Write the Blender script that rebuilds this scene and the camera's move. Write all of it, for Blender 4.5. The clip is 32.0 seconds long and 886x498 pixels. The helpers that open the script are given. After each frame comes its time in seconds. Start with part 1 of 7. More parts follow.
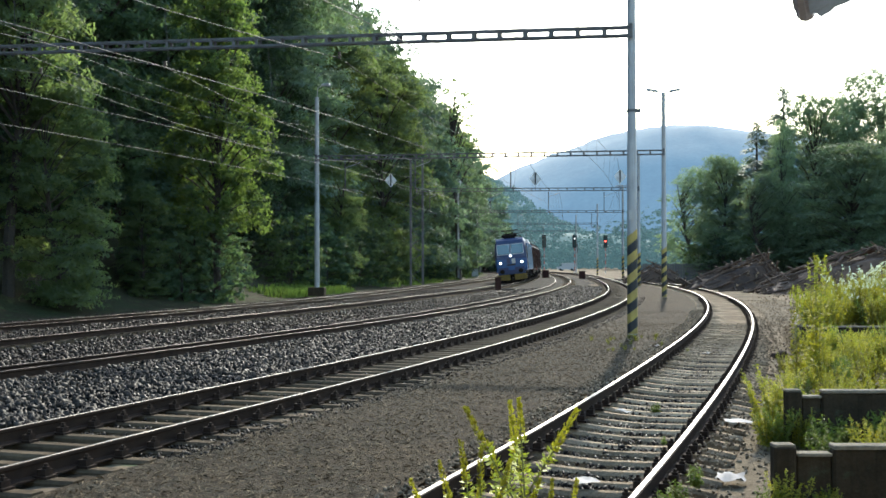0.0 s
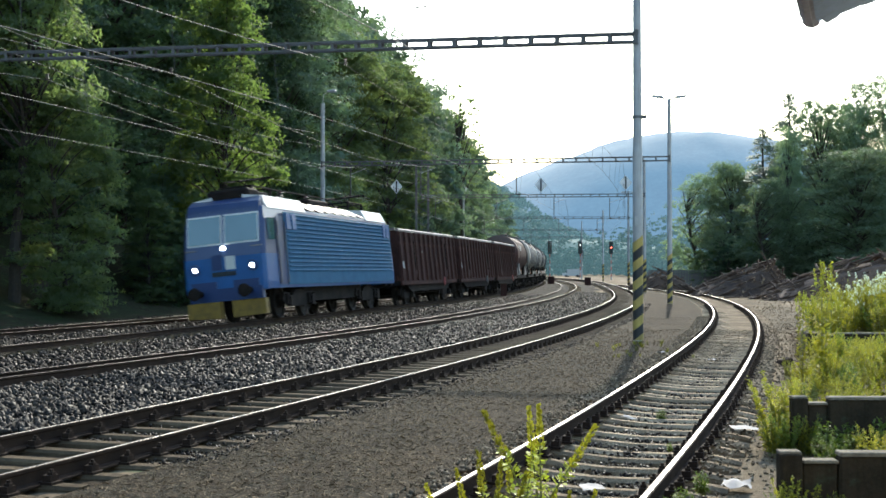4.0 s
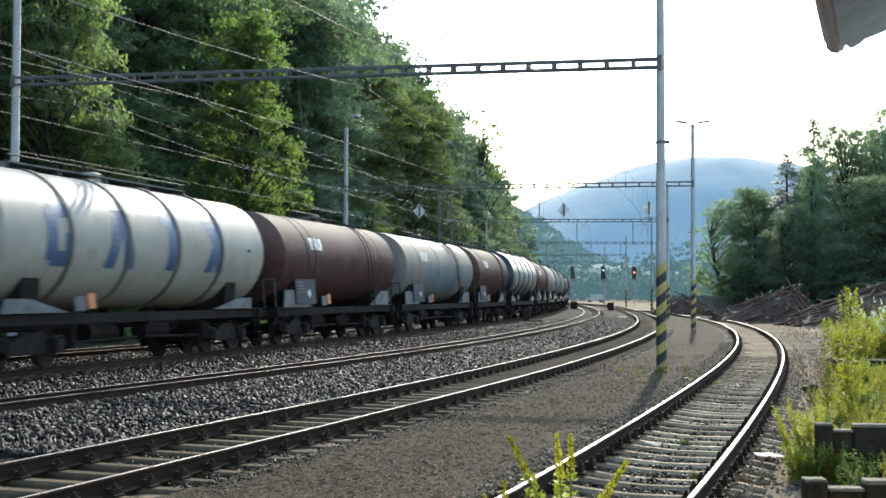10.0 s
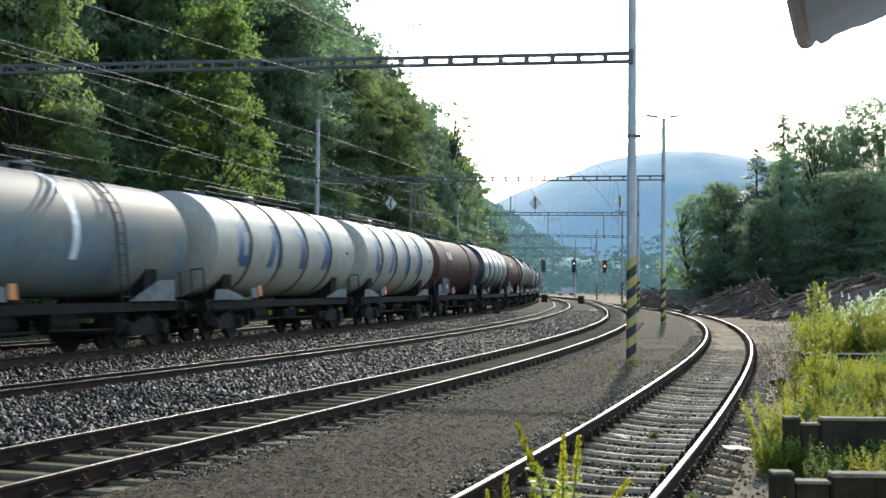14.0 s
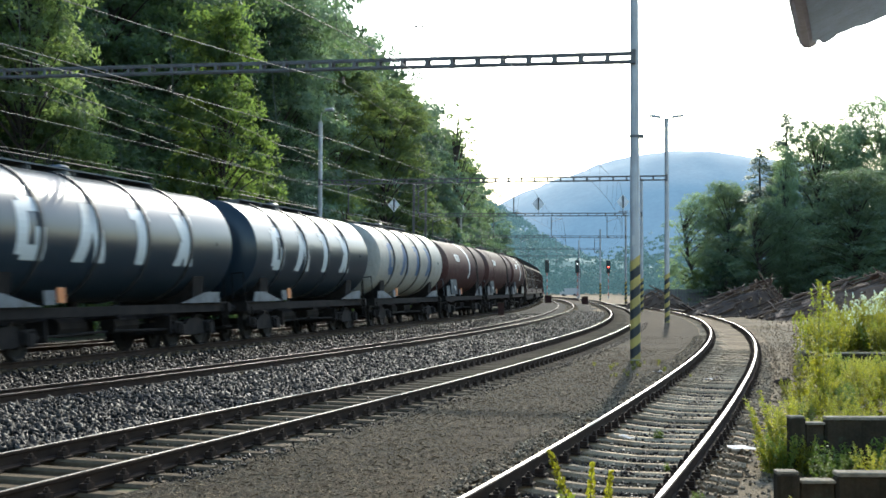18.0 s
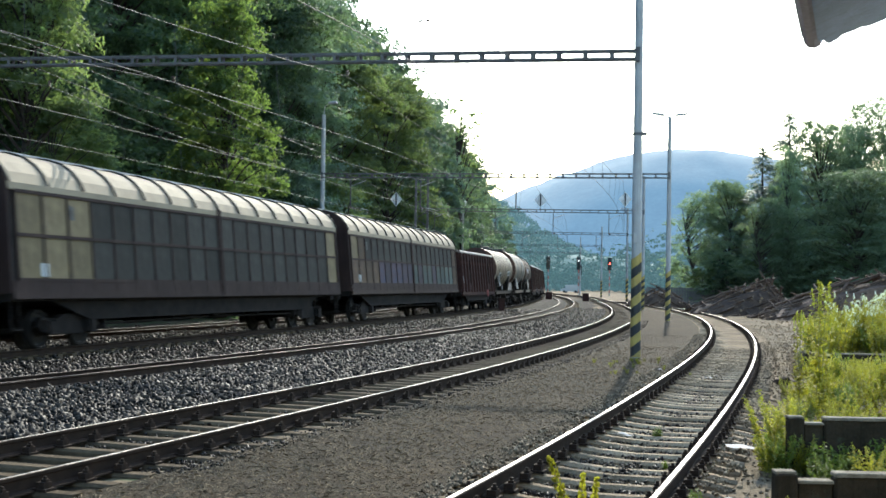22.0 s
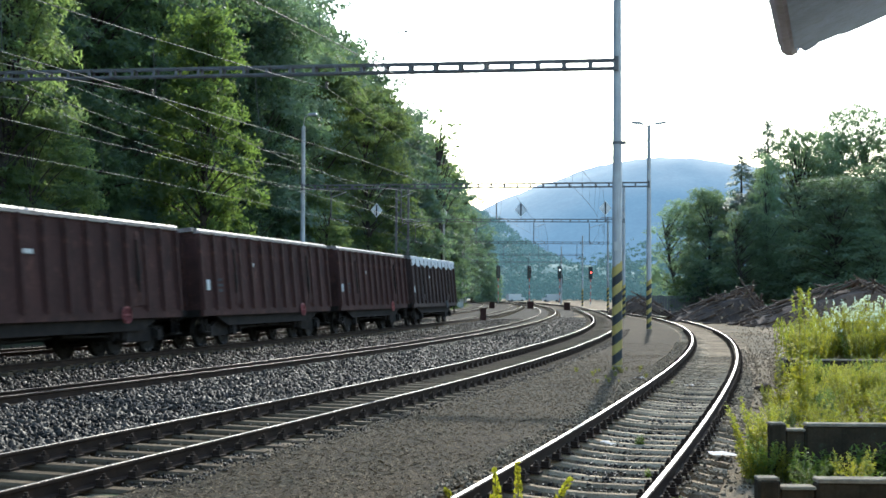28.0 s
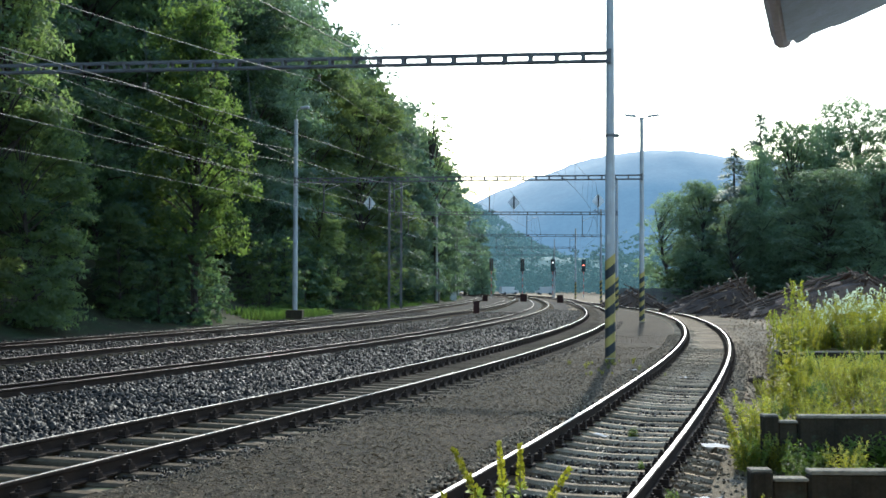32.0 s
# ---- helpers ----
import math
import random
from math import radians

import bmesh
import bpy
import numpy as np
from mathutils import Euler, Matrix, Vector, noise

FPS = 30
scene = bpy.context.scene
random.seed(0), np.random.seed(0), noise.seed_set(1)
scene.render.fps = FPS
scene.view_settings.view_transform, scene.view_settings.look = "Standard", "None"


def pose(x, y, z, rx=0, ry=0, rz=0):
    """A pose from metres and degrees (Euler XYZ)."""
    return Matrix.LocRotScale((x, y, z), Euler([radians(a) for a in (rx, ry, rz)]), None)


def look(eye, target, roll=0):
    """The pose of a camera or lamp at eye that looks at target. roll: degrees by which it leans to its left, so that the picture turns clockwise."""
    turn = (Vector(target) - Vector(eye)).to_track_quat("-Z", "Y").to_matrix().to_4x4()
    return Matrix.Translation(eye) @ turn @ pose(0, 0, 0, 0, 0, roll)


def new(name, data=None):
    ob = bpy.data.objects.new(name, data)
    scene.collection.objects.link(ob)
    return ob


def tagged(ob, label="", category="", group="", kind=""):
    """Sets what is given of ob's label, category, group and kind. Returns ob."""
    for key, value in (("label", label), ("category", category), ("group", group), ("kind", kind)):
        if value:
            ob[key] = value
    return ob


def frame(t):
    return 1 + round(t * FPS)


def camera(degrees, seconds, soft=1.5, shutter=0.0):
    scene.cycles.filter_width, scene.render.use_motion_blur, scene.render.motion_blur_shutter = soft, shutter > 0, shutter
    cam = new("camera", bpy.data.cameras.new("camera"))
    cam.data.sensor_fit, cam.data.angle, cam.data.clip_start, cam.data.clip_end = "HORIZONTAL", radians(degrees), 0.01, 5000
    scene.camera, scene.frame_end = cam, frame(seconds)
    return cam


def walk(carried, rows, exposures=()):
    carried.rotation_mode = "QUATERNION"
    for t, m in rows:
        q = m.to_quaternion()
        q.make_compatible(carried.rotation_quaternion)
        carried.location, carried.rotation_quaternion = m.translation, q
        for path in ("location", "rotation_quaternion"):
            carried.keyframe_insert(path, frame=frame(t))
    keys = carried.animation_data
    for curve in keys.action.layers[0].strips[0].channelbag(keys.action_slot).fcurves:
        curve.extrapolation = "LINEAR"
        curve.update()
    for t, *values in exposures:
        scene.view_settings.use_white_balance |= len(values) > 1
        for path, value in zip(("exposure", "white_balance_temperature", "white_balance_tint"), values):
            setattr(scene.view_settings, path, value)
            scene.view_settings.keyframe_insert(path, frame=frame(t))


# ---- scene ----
# ---- camera: a hand-held stand, panning a few degrees ----
EYE = (0.0, 0.0, 1.66)
cam = camera(39.22, 32.0, soft=1.6, shutter=0.3)


def aim(yaw, pitch, roll, dx=0.0, dz=0.0):
    """yaw to the right, pitch up, roll of the picture to the right; degrees."""
    return Matrix.Translation((EYE[0] + dx, EYE[1], EYE[2] + dz)) @ pose(0, 0, 0, 90 + pitch, 0, -yaw) @ pose(0, 0, 0, 0, 0, roll)


PATH = [
    (0, -0.993, 0.672, -0.132, 0.000, 0.000),
    (0.5, -0.932, 0.760, -0.248, 0.000, 0.000),
    (1, -0.943, 0.817, -0.300, 0.000, 0.000),
    (1.5, -0.933, 0.895, -0.238, 0.000, 0.000),
    (2, -0.931, 0.982, -0.256, 0.000, 0.000),
    (2.5, -0.948, 1.042, -0.180, 0.000, 0.000),
    (3, -0.941, 1.086, -0.480, 0.000, 0.000),
    (3.5, -0.990, 1.005, -0.211, 0.000, 0.000),
    (5.5, -2.160, 0.920, 0.029, 0.000, 0.000),
    (6, -2.629, 0.979, -0.006, 0.000, 0.000),
    (6.5, -3.629, 1.248, -0.630, 0.000, 0.000),
    (7, -4.024, 1.569, -0.414, 0.000, 0.000),
    (7.5, -3.919, 1.883, 0.151, 0.000, 0.000),
    (8, -3.645, 2.037, -0.004, 0.000, 0.000),
    (8.5, -3.243, 2.030, 0.184, 0.000, 0.000),
    (9, -2.767, 1.987, -0.053, 0.000, 0.000),
    (9.5, -2.459, 1.986, 0.120, 0.000, 0.000),
    (10, -2.295, 2.091, 0.131, 0.000, 0.000),
    (10.5, -2.217, 2.153, 0.179, 0.000, 0.000),
    (11, -2.067, 2.125, -0.007, 0.000, 0.000),
    (11.5, -1.853, 2.018, -0.069, 0.000, 0.000),
    (12, -1.626, 1.902, 0.078, 0.000, 0.000),
    (12.5, -1.429, 1.832, 0.150, 0.000, 0.000),
    (13, -1.173, 1.845, 0.233, 0.000, 0.000),
    (13.5, -1.079, 1.766, 0.379, 0.000, 0.000),
    (14, -0.968, 1.751, 0.416, 0.000, 0.000),
    (14.5, -0.938, 1.739, 0.463, 0.000, 0.000),
    (16.5, -0.632, 1.810, 0.038, 0.000, 0.000),
    (17, -0.711, 1.806, -0.320, 0.000, 0.000),
    (17.5, -0.862, 1.751, -0.509, 0.000, 0.000),
    (18, -1.124, 1.811, 0.090, 0.000, 0.000),
    (18.5, -1.145, 1.776, 0.295, 0.000, 0.000),
    (19, -1.212, 1.588, 0.252, 0.000, 0.000),
    (19.5, -1.215, 1.533, 0.243, 0.000, 0.000),
    (20, -1.267, 1.531, 0.579, 0.000, 0.000),
    (20.5, -1.355, 1.545, 0.697, 0.000, 0.000),
    (21, -1.418, 1.586, 0.853, 0.000, 0.000),
    (21.5, -1.339, 1.602, 0.758, 0.000, 0.000),
    (22, -1.191, 1.575, 0.928, 0.000, 0.000),
    (22.5, -0.991, 1.601, 0.902, 0.000, 0.000),
    (23, -0.789, 1.639, 0.967, 0.000, 0.000),
    (23.5, -0.591, 1.692, 0.805, 0.000, 0.000),
    (24, -0.532, 1.722, 0.651, 0.000, 0.000),
    (24.5, -0.499, 1.724, 0.590, 0.000, 0.000),
    (25, -0.460, 1.784, 0.599, 0.000, 0.000),
    (25.5, -0.436, 1.802, 0.385, 0.000, 0.000),
    (27.5, -0.314, 2.025, 0.413, 0.000, 0.000),
    (28, -0.320, 2.067, 0.307, 0.000, 0.000),
    (28.5, -0.321, 2.152, 0.497, 0.000, 0.000),
    (29, -0.301, 2.194, 0.216, 0.000, 0.000),
    (29.5, -0.287, 2.221, 0.727, 0.000, 0.000),
    (30, -0.304, 2.200, 0.131, 0.000, 0.000),
    (30.5, -0.242, 2.122, 0.309, 0.000, 0.000),
    (31, -0.155, 2.018, 0.205, 0.000, 0.000),
    (31.5, -0.061, 1.866, 0.434, 0.000, 0.000),
    (32, 0.000, 1.744, 0.190, 0.000, 0.000),
]
walk(cam, [(r[0], aim(*r[1:])) for r in PATH], [(0.0, 1.48, 6040, 7), (5.5, 1.54, 6020, 7), (8.0, 1.65, 6000, 7), (10.0, 1.65, 5990, 7), (14.0, 1.57, 5970, 7), (20.0, 1.57, 5930, 6), (25.0, 1.61, 5840, 6), (28.0, 1.58, 5740, 6), (30.5, 1.40, 5610, 5), (32.0, 1.38, 5570, 5)])

# ---- light: high afternoon sun ahead of the camera ----
SUN_EL, SUN_AZ = 29.0, 9.4     # degrees; azimuth to the right of +y
world = bpy.data.worlds.new("sky")
scene.world = world
world.use_nodes = True
wn = world.node_tree.nodes
sky = wn.new("ShaderNodeTexSky")
sky.sky_type = "NISHITA"
sky.sun_disc = False
sky.sun_elevation, sky.sun_rotation = radians(SUN_EL), radians(SUN_AZ)
sky.dust_density, sky.air_density, sky.ozone_density = 1.2, 1.5, 3.0
wn["Background"].inputs["Strength"].default_value = 0.15
world.node_tree.links.new(sky.outputs[0], wn["Background"].inputs["Color"])
sun = new("sun", bpy.data.lights.new("sun", "SUN"))
sun.data.energy, sun.data.angle, sun.data.color = 2.45, radians(0.55), (1.0, 0.90, 0.73)
sun_dir = Vector((math.sin(radians(SUN_AZ)) * math.cos(radians(SUN_EL)), math.cos(radians(SUN_AZ)) * math.cos(radians(SUN_EL)), math.sin(radians(SUN_EL))))
sun.matrix_world = look(sun_dir * 200, (0, 0, 0))

# ---- builders ----
class Shape:
    """Collects vertices and faces of one mesh."""

    def __init__(self):
        self.v, self.f, self.m = [], [], []

    def add(self, verts, faces, mat=0):
        n = len(self.v)
        self.v += [tuple(p) for p in verts]
        self.f += [tuple(i + n for i in f) for f in faces]
        self.m += [mat] * len(faces)
        return self

    def box(self, c, s, rz=0.0, mat=0, m=None):
        hx, hy, hz = s[0] / 2, s[1] / 2, s[2] / 2
        p = [Vector((x, y, z)) for z in (-hz, hz) for x, y in ((-hx, -hy), (hx, -hy), (hx, hy), (-hx, hy))]
        r = m if m is not None else pose(*c, 0, 0, rz)
        return self.add([r @ q for q in p], [(3, 2, 1, 0), (4, 5, 6, 7), (0, 1, 5, 4), (1, 2, 6, 5), (2, 3, 7, 6), (3, 0, 4, 7)], mat)

    def bevel_box(self, c, s, b, rz=0.0, mat=0):
        """A box whose four upright edges and top are chamfered."""
        hx, hy, hz = s[0] / 2, s[1] / 2, s[2] / 2
        def ring(x, y, z, k):
            return [(x - k, -y, z), (x, -y + k, z), (x, y - k, z), (x - k, y, z), (-x + k, y, z), (-x, y - k, z), (-x, -y + k, z), (-x + k, -y, z)]
        p = ring(hx, hy, -hz, b) + ring(hx, hy, hz - b, b) + ring(hx - b, hy - b, hz, b * 0.6)
        r = pose(*c, 0, 0, rz)
        f = [tuple(range(7, -1, -1)), tuple(range(16, 24))]
        for k in (0, 8):
            f += [(k + i, k + (i + 1) % 8, k + 8 + (i + 1) % 8, k + 8 + i) for i in range(8)]
        return self.add([r @ Vector(q) for q in p], f, mat)

    def tube(self, pts, radii, n=8, mat=0, caps=True):
        """A tube along points; radii one number or one a point."""
        pts = [Vector(p) for p in pts]
        if not hasattr(radii, "__len__"):
            radii = [radii] * len(pts)
        base = len(self.v)
        up = None
        for i, p in enumerate(pts):
            d = (pts[min(i + 1, len(pts) - 1)] - pts[max(i - 1, 0)]).normalized()
            if up is None:
                up = d.orthogonal().normalized()
            up = (up - d * up.dot(d)).normalized()
            side = d.cross(up)
            for k in range(n):
                a = 2 * math.pi * (k + 0.5) / n
                self.v.append(tuple(p + (up * math.cos(a) + side * math.sin(a)) * radii[i]))
        for i in range(len(pts) - 1):
            for k in range(n):
                a, b = base + i * n + k, base + i * n + (k + 1) % n
                self.f.append((a, b, b + n, a + n)), self.m.append(mat)
        if caps:
            self.f.append(tuple(base + k for k in range(n - 1, -1, -1))), self.m.append(mat)
            e = base + (len(pts) - 1) * n
            self.f.append(tuple(e + k for k in range(n))), self.m.append(mat)
        return self

    def prism(self, outline, y0, y1, axis="x", mat=0):
        """An outline of two coordinates drawn out along an axis from y0 to y1."""
        n = len(outline)
        put = {"x": lambda a, b, t: (t, a, b), "y": lambda a, b, t: (a, t, b), "z": lambda a, b, t: (a, b, t)}[axis]
        p = [put(a, b, y0) for a, b in outline] + [put(a, b, y1) for a, b in outline]
        f = [tuple(range(n - 1, -1, -1)), tuple(range(n, 2 * n))] + [(i, (i + 1) % n, n + (i + 1) % n, n + i) for i in range(n)]
        return self.add(p, f, mat)

    def sweep(self, outline, frames, mat=0, closed=True, caps=True):
        """An outline (across, up) carried along frames (x, y, z, heading, lean)."""
        n = len(outline)
        base = len(self.v)
        for x, y, z, th, lean in frames:
            sx, sy = math.sin(th), -math.cos(th)
            cl, sl = math.cos(lean), math.sin(lean)
            for a, b in outline:
                aa, bb = a * cl - b * sl, a * sl + b * cl
                self.v.append((x + aa * sx, y + aa * sy, z + bb))
        last = n if closed else n - 1
        for i in range(len(frames) - 1):
            for k in range(last):
                a, b = base + i * n + k, base + i * n + (k + 1) % n
                self.f.append((b, a, a + n, b + n)), self.m.append(mat)
        if closed and caps:
            self.f.append(tuple(base + k for k in range(n))), self.m.append(mat)
            e = base + (len(frames) - 1) * n
            self.f.append(tuple(e + k for k in range(n - 1, -1, -1))), self.m.append(mat)
        return self

    def mesh(self, name, mats, smooth=False):
        me = bpy.data.meshes.new(name)
        me.from_pydata(self.v, [], self.f)
        for m in (mats if isinstance(mats, (list, tuple)) else [mats]):
            me.materials.append(m)
        if any(self.m):
            me.polygons.foreach_set("material_index", self.m)
        if smooth:
            me.polygons.foreach_set("use_smooth", [True] * len(self.f))
            me.set_sharp_from_angle(angle=radians(38))
        me.update()
        return me


def part(name, shape, mats, parent=None, label="", smooth=False, m=None):
    """ONE mesh object, under a thing or a part."""
    me = shape if isinstance(shape, bpy.types.Mesh) else shape.mesh(name, mats, smooth)
    ob = new(name, me)
    if parent is not None:
        ob.parent = parent
    if m is not None:
        ob.matrix_basis = m
    if label:
        ob["label"] = label
    return ob


def thing(name, label, category, m=None, group="", kind=""):
    ob = new(name)
    ob.empty_display_size = 0.2
    if m is not None:
        ob.matrix_basis = m
    return tagged(ob, label, category, group, kind)


# ---- materials ----
def material(name, base, rough=0.8, metal=0.0, second=None, scale=6.0, mix=0.5, grain=0.0, grain_scale=60.0, bump=0.0, bump_scale=40.0, spec=0.3,
             rnd=0.0, coat=0.0, translucent=0.0, streak=0.0, islands=False, emit=None, emit_strength=0.0, third=None, third_at=0.62, dust=None, tint=(1.02, 1.2, 0.68), bands=None):
    """Base colour blotched with a second one, fine grain, bump and an optional change from object to object."""
    mat = bpy.data.materials.new(name)
    mat.use_nodes = True
    nt = mat.node_tree
    N, L = nt.nodes, nt.links
    bsdf = N["Principled BSDF"]
    bsdf.inputs["Roughness"].default_value = rough
    bsdf.inputs["Metallic"].default_value = metal
    bsdf.inputs["Specular IOR Level"].default_value = spec
    bsdf.inputs["Coat Weight"].default_value = coat
    co = N.new("ShaderNodeTexCoord")
    vec = co.outputs["Object"]
    if islands == "world":
        g = N.new("ShaderNodeNewGeometry")
        vec = g.outputs["Position"]

    def noise_at(sc, detail=6.0, rg=0.6, stretch=None):
        t = N.new("ShaderNodeTexNoise")
        t.inputs["Scale"].default_value, t.inputs["Detail"].default_value, t.inputs["Roughness"].default_value = sc, detail, rg
        src = vec
        if stretch:
            mp = N.new("ShaderNodeMapping")
            mp.inputs["Scale"].default_value = stretch
            L.new(src, mp.inputs["Vector"])
            src = mp.outputs[0]
        L.new(src, t.inputs["Vector"])
        return t.outputs["Fac"]

    def ramp(fac, lo, hi):
        r = N.new("ShaderNodeMapRange")
        r.inputs["From Min"].default_value, r.inputs["From Max"].default_value = lo, hi
        L.new(fac, r.inputs["Value"])
        return r.outputs[0]

    def blend(fac, a, b, mode="MIX"):
        m = N.new("ShaderNodeMix")
        m.data_type, m.blend_type = "RGBA", mode
        for sock, val in ((m.inputs["Factor"], fac), (m.inputs["A"], a), (m.inputs["B"], b)):
            if isinstance(val, (int, float)):
                sock.default_value = val
            elif isinstance(val, tuple):
                sock.default_value = (*val[:3], 1)
            else:
                L.new(val, sock)
        return m.outputs["Result"]

    col = tuple(base)
    if second:
        col = blend(ramp(noise_at(scale), 0.5 - 0.18 / max(mix, 0.1) * 0.5, 0.5 + 0.18), col, tuple(second))
    if third:
        col = blend(ramp(noise_at(scale * 2.7, 8.0, 0.7), third_at - 0.06, third_at + 0.06), col, tuple(third))
    if bands:
        # stains running round the barrel, one colour after another along it
        for z, (c, share) in enumerate(bands):
            k = N.new("ShaderNodeMath")
            k.operation = "MULTIPLY"
            k.inputs[1].default_value = share
            L.new(ramp(noise_at(1.0, 5.0, 0.6, (0.5 + 0.35 * z, 0.22, 0.26)), 0.46, 0.58), k.inputs[0])
            col = blend(k.outputs[0], col, tuple(c))
    if streak:
        s = ramp(noise_at(3.0, 5.0, 0.65, (5.0, 5.0, 0.35)), 0.45, 0.72)
        d = tuple(c * 0.35 for c in base)
        k = N.new("ShaderNodeMath")
        k.operation = "MULTIPLY"
        k.inputs[1].default_value = streak
        L.new(s, k.inputs[0])
        col = blend(k.outputs[0], col, d)
    if dust:
        # settled dust: colour, share, height from and to, with a ragged edge
        sp = N.new("ShaderNodeSeparateXYZ")
        L.new(co.outputs["Object"], sp.inputs[0])
        ad = N.new("ShaderNodeMath")
        ad.operation = "MULTIPLY_ADD"
        ad.inputs[1].default_value = 1.1
        L.new(noise_at(1.3, 6.0, 0.65, (0.5, 0.5, 1.6)), ad.inputs[0])
        L.new(sp.outputs["Z"], ad.inputs[2])
        k = N.new("ShaderNodeMath")
        k.operation = "MULTIPLY"
        k.inputs[1].default_value = dust[1]
        L.new(ramp(ad.outputs[0], dust[2] + 0.55, dust[3] + 0.55), k.inputs[0])
        col = blend(k.outputs[0], col, tuple(dust[0]))
    if grain:
        g = ramp(noise_at(grain_scale, 4.0, 0.7), 0.25, 0.75)
        v = N.new("ShaderNodeMapRange")
        v.inputs["To Min"].default_value, v.inputs["To Max"].default_value = 1 - grain, 1 + grain
        L.new(g, v.inputs["Value"])
        hsv = N.new("ShaderNodeHueSaturation")
        L.new(v.outputs[0], hsv.inputs["Value"])
        if isinstance(col, tuple):
            hsv.inputs["Color"].default_value = (*col[:3], 1)
        else:
            L.new(col, hsv.inputs["Color"])
        col = hsv.outputs["Color"]
    if rnd:
        if islands is True:
            src = N.new("ShaderNodeNewGeometry").outputs["Random Per Island"]
        else:
            src = N.new("ShaderNodeObjectInfo").outputs["Random"]
        v = N.new("ShaderNodeMapRange")
        v.inputs["To Min"].default_value, v.inputs["To Max"].default_value = 1 - rnd, 1 + rnd
        L.new(src, v.inputs["Value"])
        hsv = N.new("ShaderNodeHueSaturation")
        L.new(v.outputs[0], hsv.inputs["Value"])
        if isinstance(col, tuple):
            hsv.inputs["Color"].default_value = (*col[:3], 1)
        else:
            L.new(col, hsv.inputs["Color"])
        col = hsv.outputs["Color"]
    if isinstance(col, tuple):
        bsdf.inputs["Base Color"].default_value = (*col[:3], 1)
    else:
        L.new(col, bsdf.inputs["Base Color"])
    if bump:
        b = N.new("ShaderNodeBump")
        b.inputs["Strength"].default_value = bump
        b.inputs["Distance"].default_value = 0.02
        L.new(noise_at(bump_scale, 6.0, 0.65), b.inputs["Height"])
        L.new(b.outputs[0], bsdf.inputs["Normal"])
    if emit:
        bsdf.inputs["Emission Color"].default_value = (*emit, 1)
        bsdf.inputs["Emission Strength"].default_value = emit_strength
    if translucent:
        tr = N.new("ShaderNodeBsdfTranslucent")
        L.new(blend(1.0, col, tuple(tint), "MULTIPLY"), tr.inputs["Color"])
        ms = N.new("ShaderNodeMixShader")
        ms.inputs[0].default_value = translucent
        L.new(bsdf.outputs[0], ms.inputs[1]), L.new(tr.outputs[0], ms.inputs[2])
        L.new(ms.outputs[0], N["Material Output"].inputs["Surface"])
    return mat


MAT = {}
MAT["gravel"] = material("gravel", (0.0235, 0.0198, 0.0158), 0.95, second=(0.0150, 0.0130, 0.0105), scale=0.5, grain=0.6, grain_scale=30, bump=1.0, bump_scale=30, islands="world", third=(0.0360, 0.0304, 0.0240), spec=0.04)
MAT["path"] = material("fine_gravel", (0.064, 0.0455, 0.0265), 0.95, second=(0.037, 0.0280, 0.0175), scale=0.9, grain=1.0, grain_scale=14, bump=1.0, bump_scale=42, islands="world", third=(0.054, 0.0455, 0.0320), third_at=0.60, spec=0.04)
MAT["earth"] = material("earth", (0.225, 0.165, 0.102), 0.95, second=(0.110, 0.082, 0.053), scale=0.35, grain=0.35, grain_scale=14, bump=0.8, bump_scale=12, islands="world", third=(0.08, 0.10, 0.04), spec=0.04)
MAT["forest_floor"] = material("forest_floor", (0.035, 0.045, 0.020), 0.95, second=(0.045, 0.035, 0.022), scale=0.4, grain=0.5, grain_scale=9, bump=1.0, bump_scale=8, islands="world", third=(0.06, 0.085, 0.03), spec=0.04)
MAT["fill"] = material("dusty_track_fill", (0.235, 0.172, 0.104), 0.95, second=(0.076, 0.055, 0.034), scale=0.8, grain=0.6, grain_scale=22, bump=1.0, bump_scale=28, islands="world", third=(0.13, 0.11, 0.08), spec=0.04)
MAT["stone"] = material("ballast_stone", (0.033, 0.027, 0.0205), 0.62, grain=0.25, grain_scale=50, rnd=0.95, islands=True, spec=0.09)
MAT["stone_dark"] = material("ballast_stone_rusty", (0.031, 0.023, 0.0165), 0.6, grain=0.25, grain_scale=50, rnd=0.85, islands=True, spec=0.12)
MAT["stone_dusty"] = material("dusty_stone", (0.165, 0.126, 0.080), 0.85, grain=0.25, grain_scale=50, rnd=0.6, islands=True, spec=0.12)
MAT["stone_grit"] = material("path_grit", (0.13, 0.100, 0.064), 0.9, rnd=0.7, islands=True, spec=0.12)
MAT["chips"] = material("wood_chips", (0.20, 0.140, 0.085), 0.9, rnd=0.7, islands=True, spec=0.04)
MAT["verge"] = material("dusty_verge", (0.175, 0.132, 0.080), 0.95, second=(0.09, 0.068, 0.043), scale=0.6, grain=0.5, grain_scale=24, bump=1.0, bump_scale=30, islands="world", third=(0.14, 0.122, 0.095), spec=0.04)
MAT["sleeper"] = material("sleeper_concrete", (0.120, 0.086, 0.050), 0.9, second=(0.058, 0.041, 0.025), scale=3.0, grain=0.25, grain_scale=60, bump=0.5, rnd=0.18, spec=0.04)
MAT["sleeper_wood"] = material("sleeper_wood", (0.42, 0.310, 0.188), 0.9, second=(0.220, 0.160, 0.098), scale=4.0, grain=0.45, grain_scale=50, bump=0.9, rnd=0.4, spec=0.04)
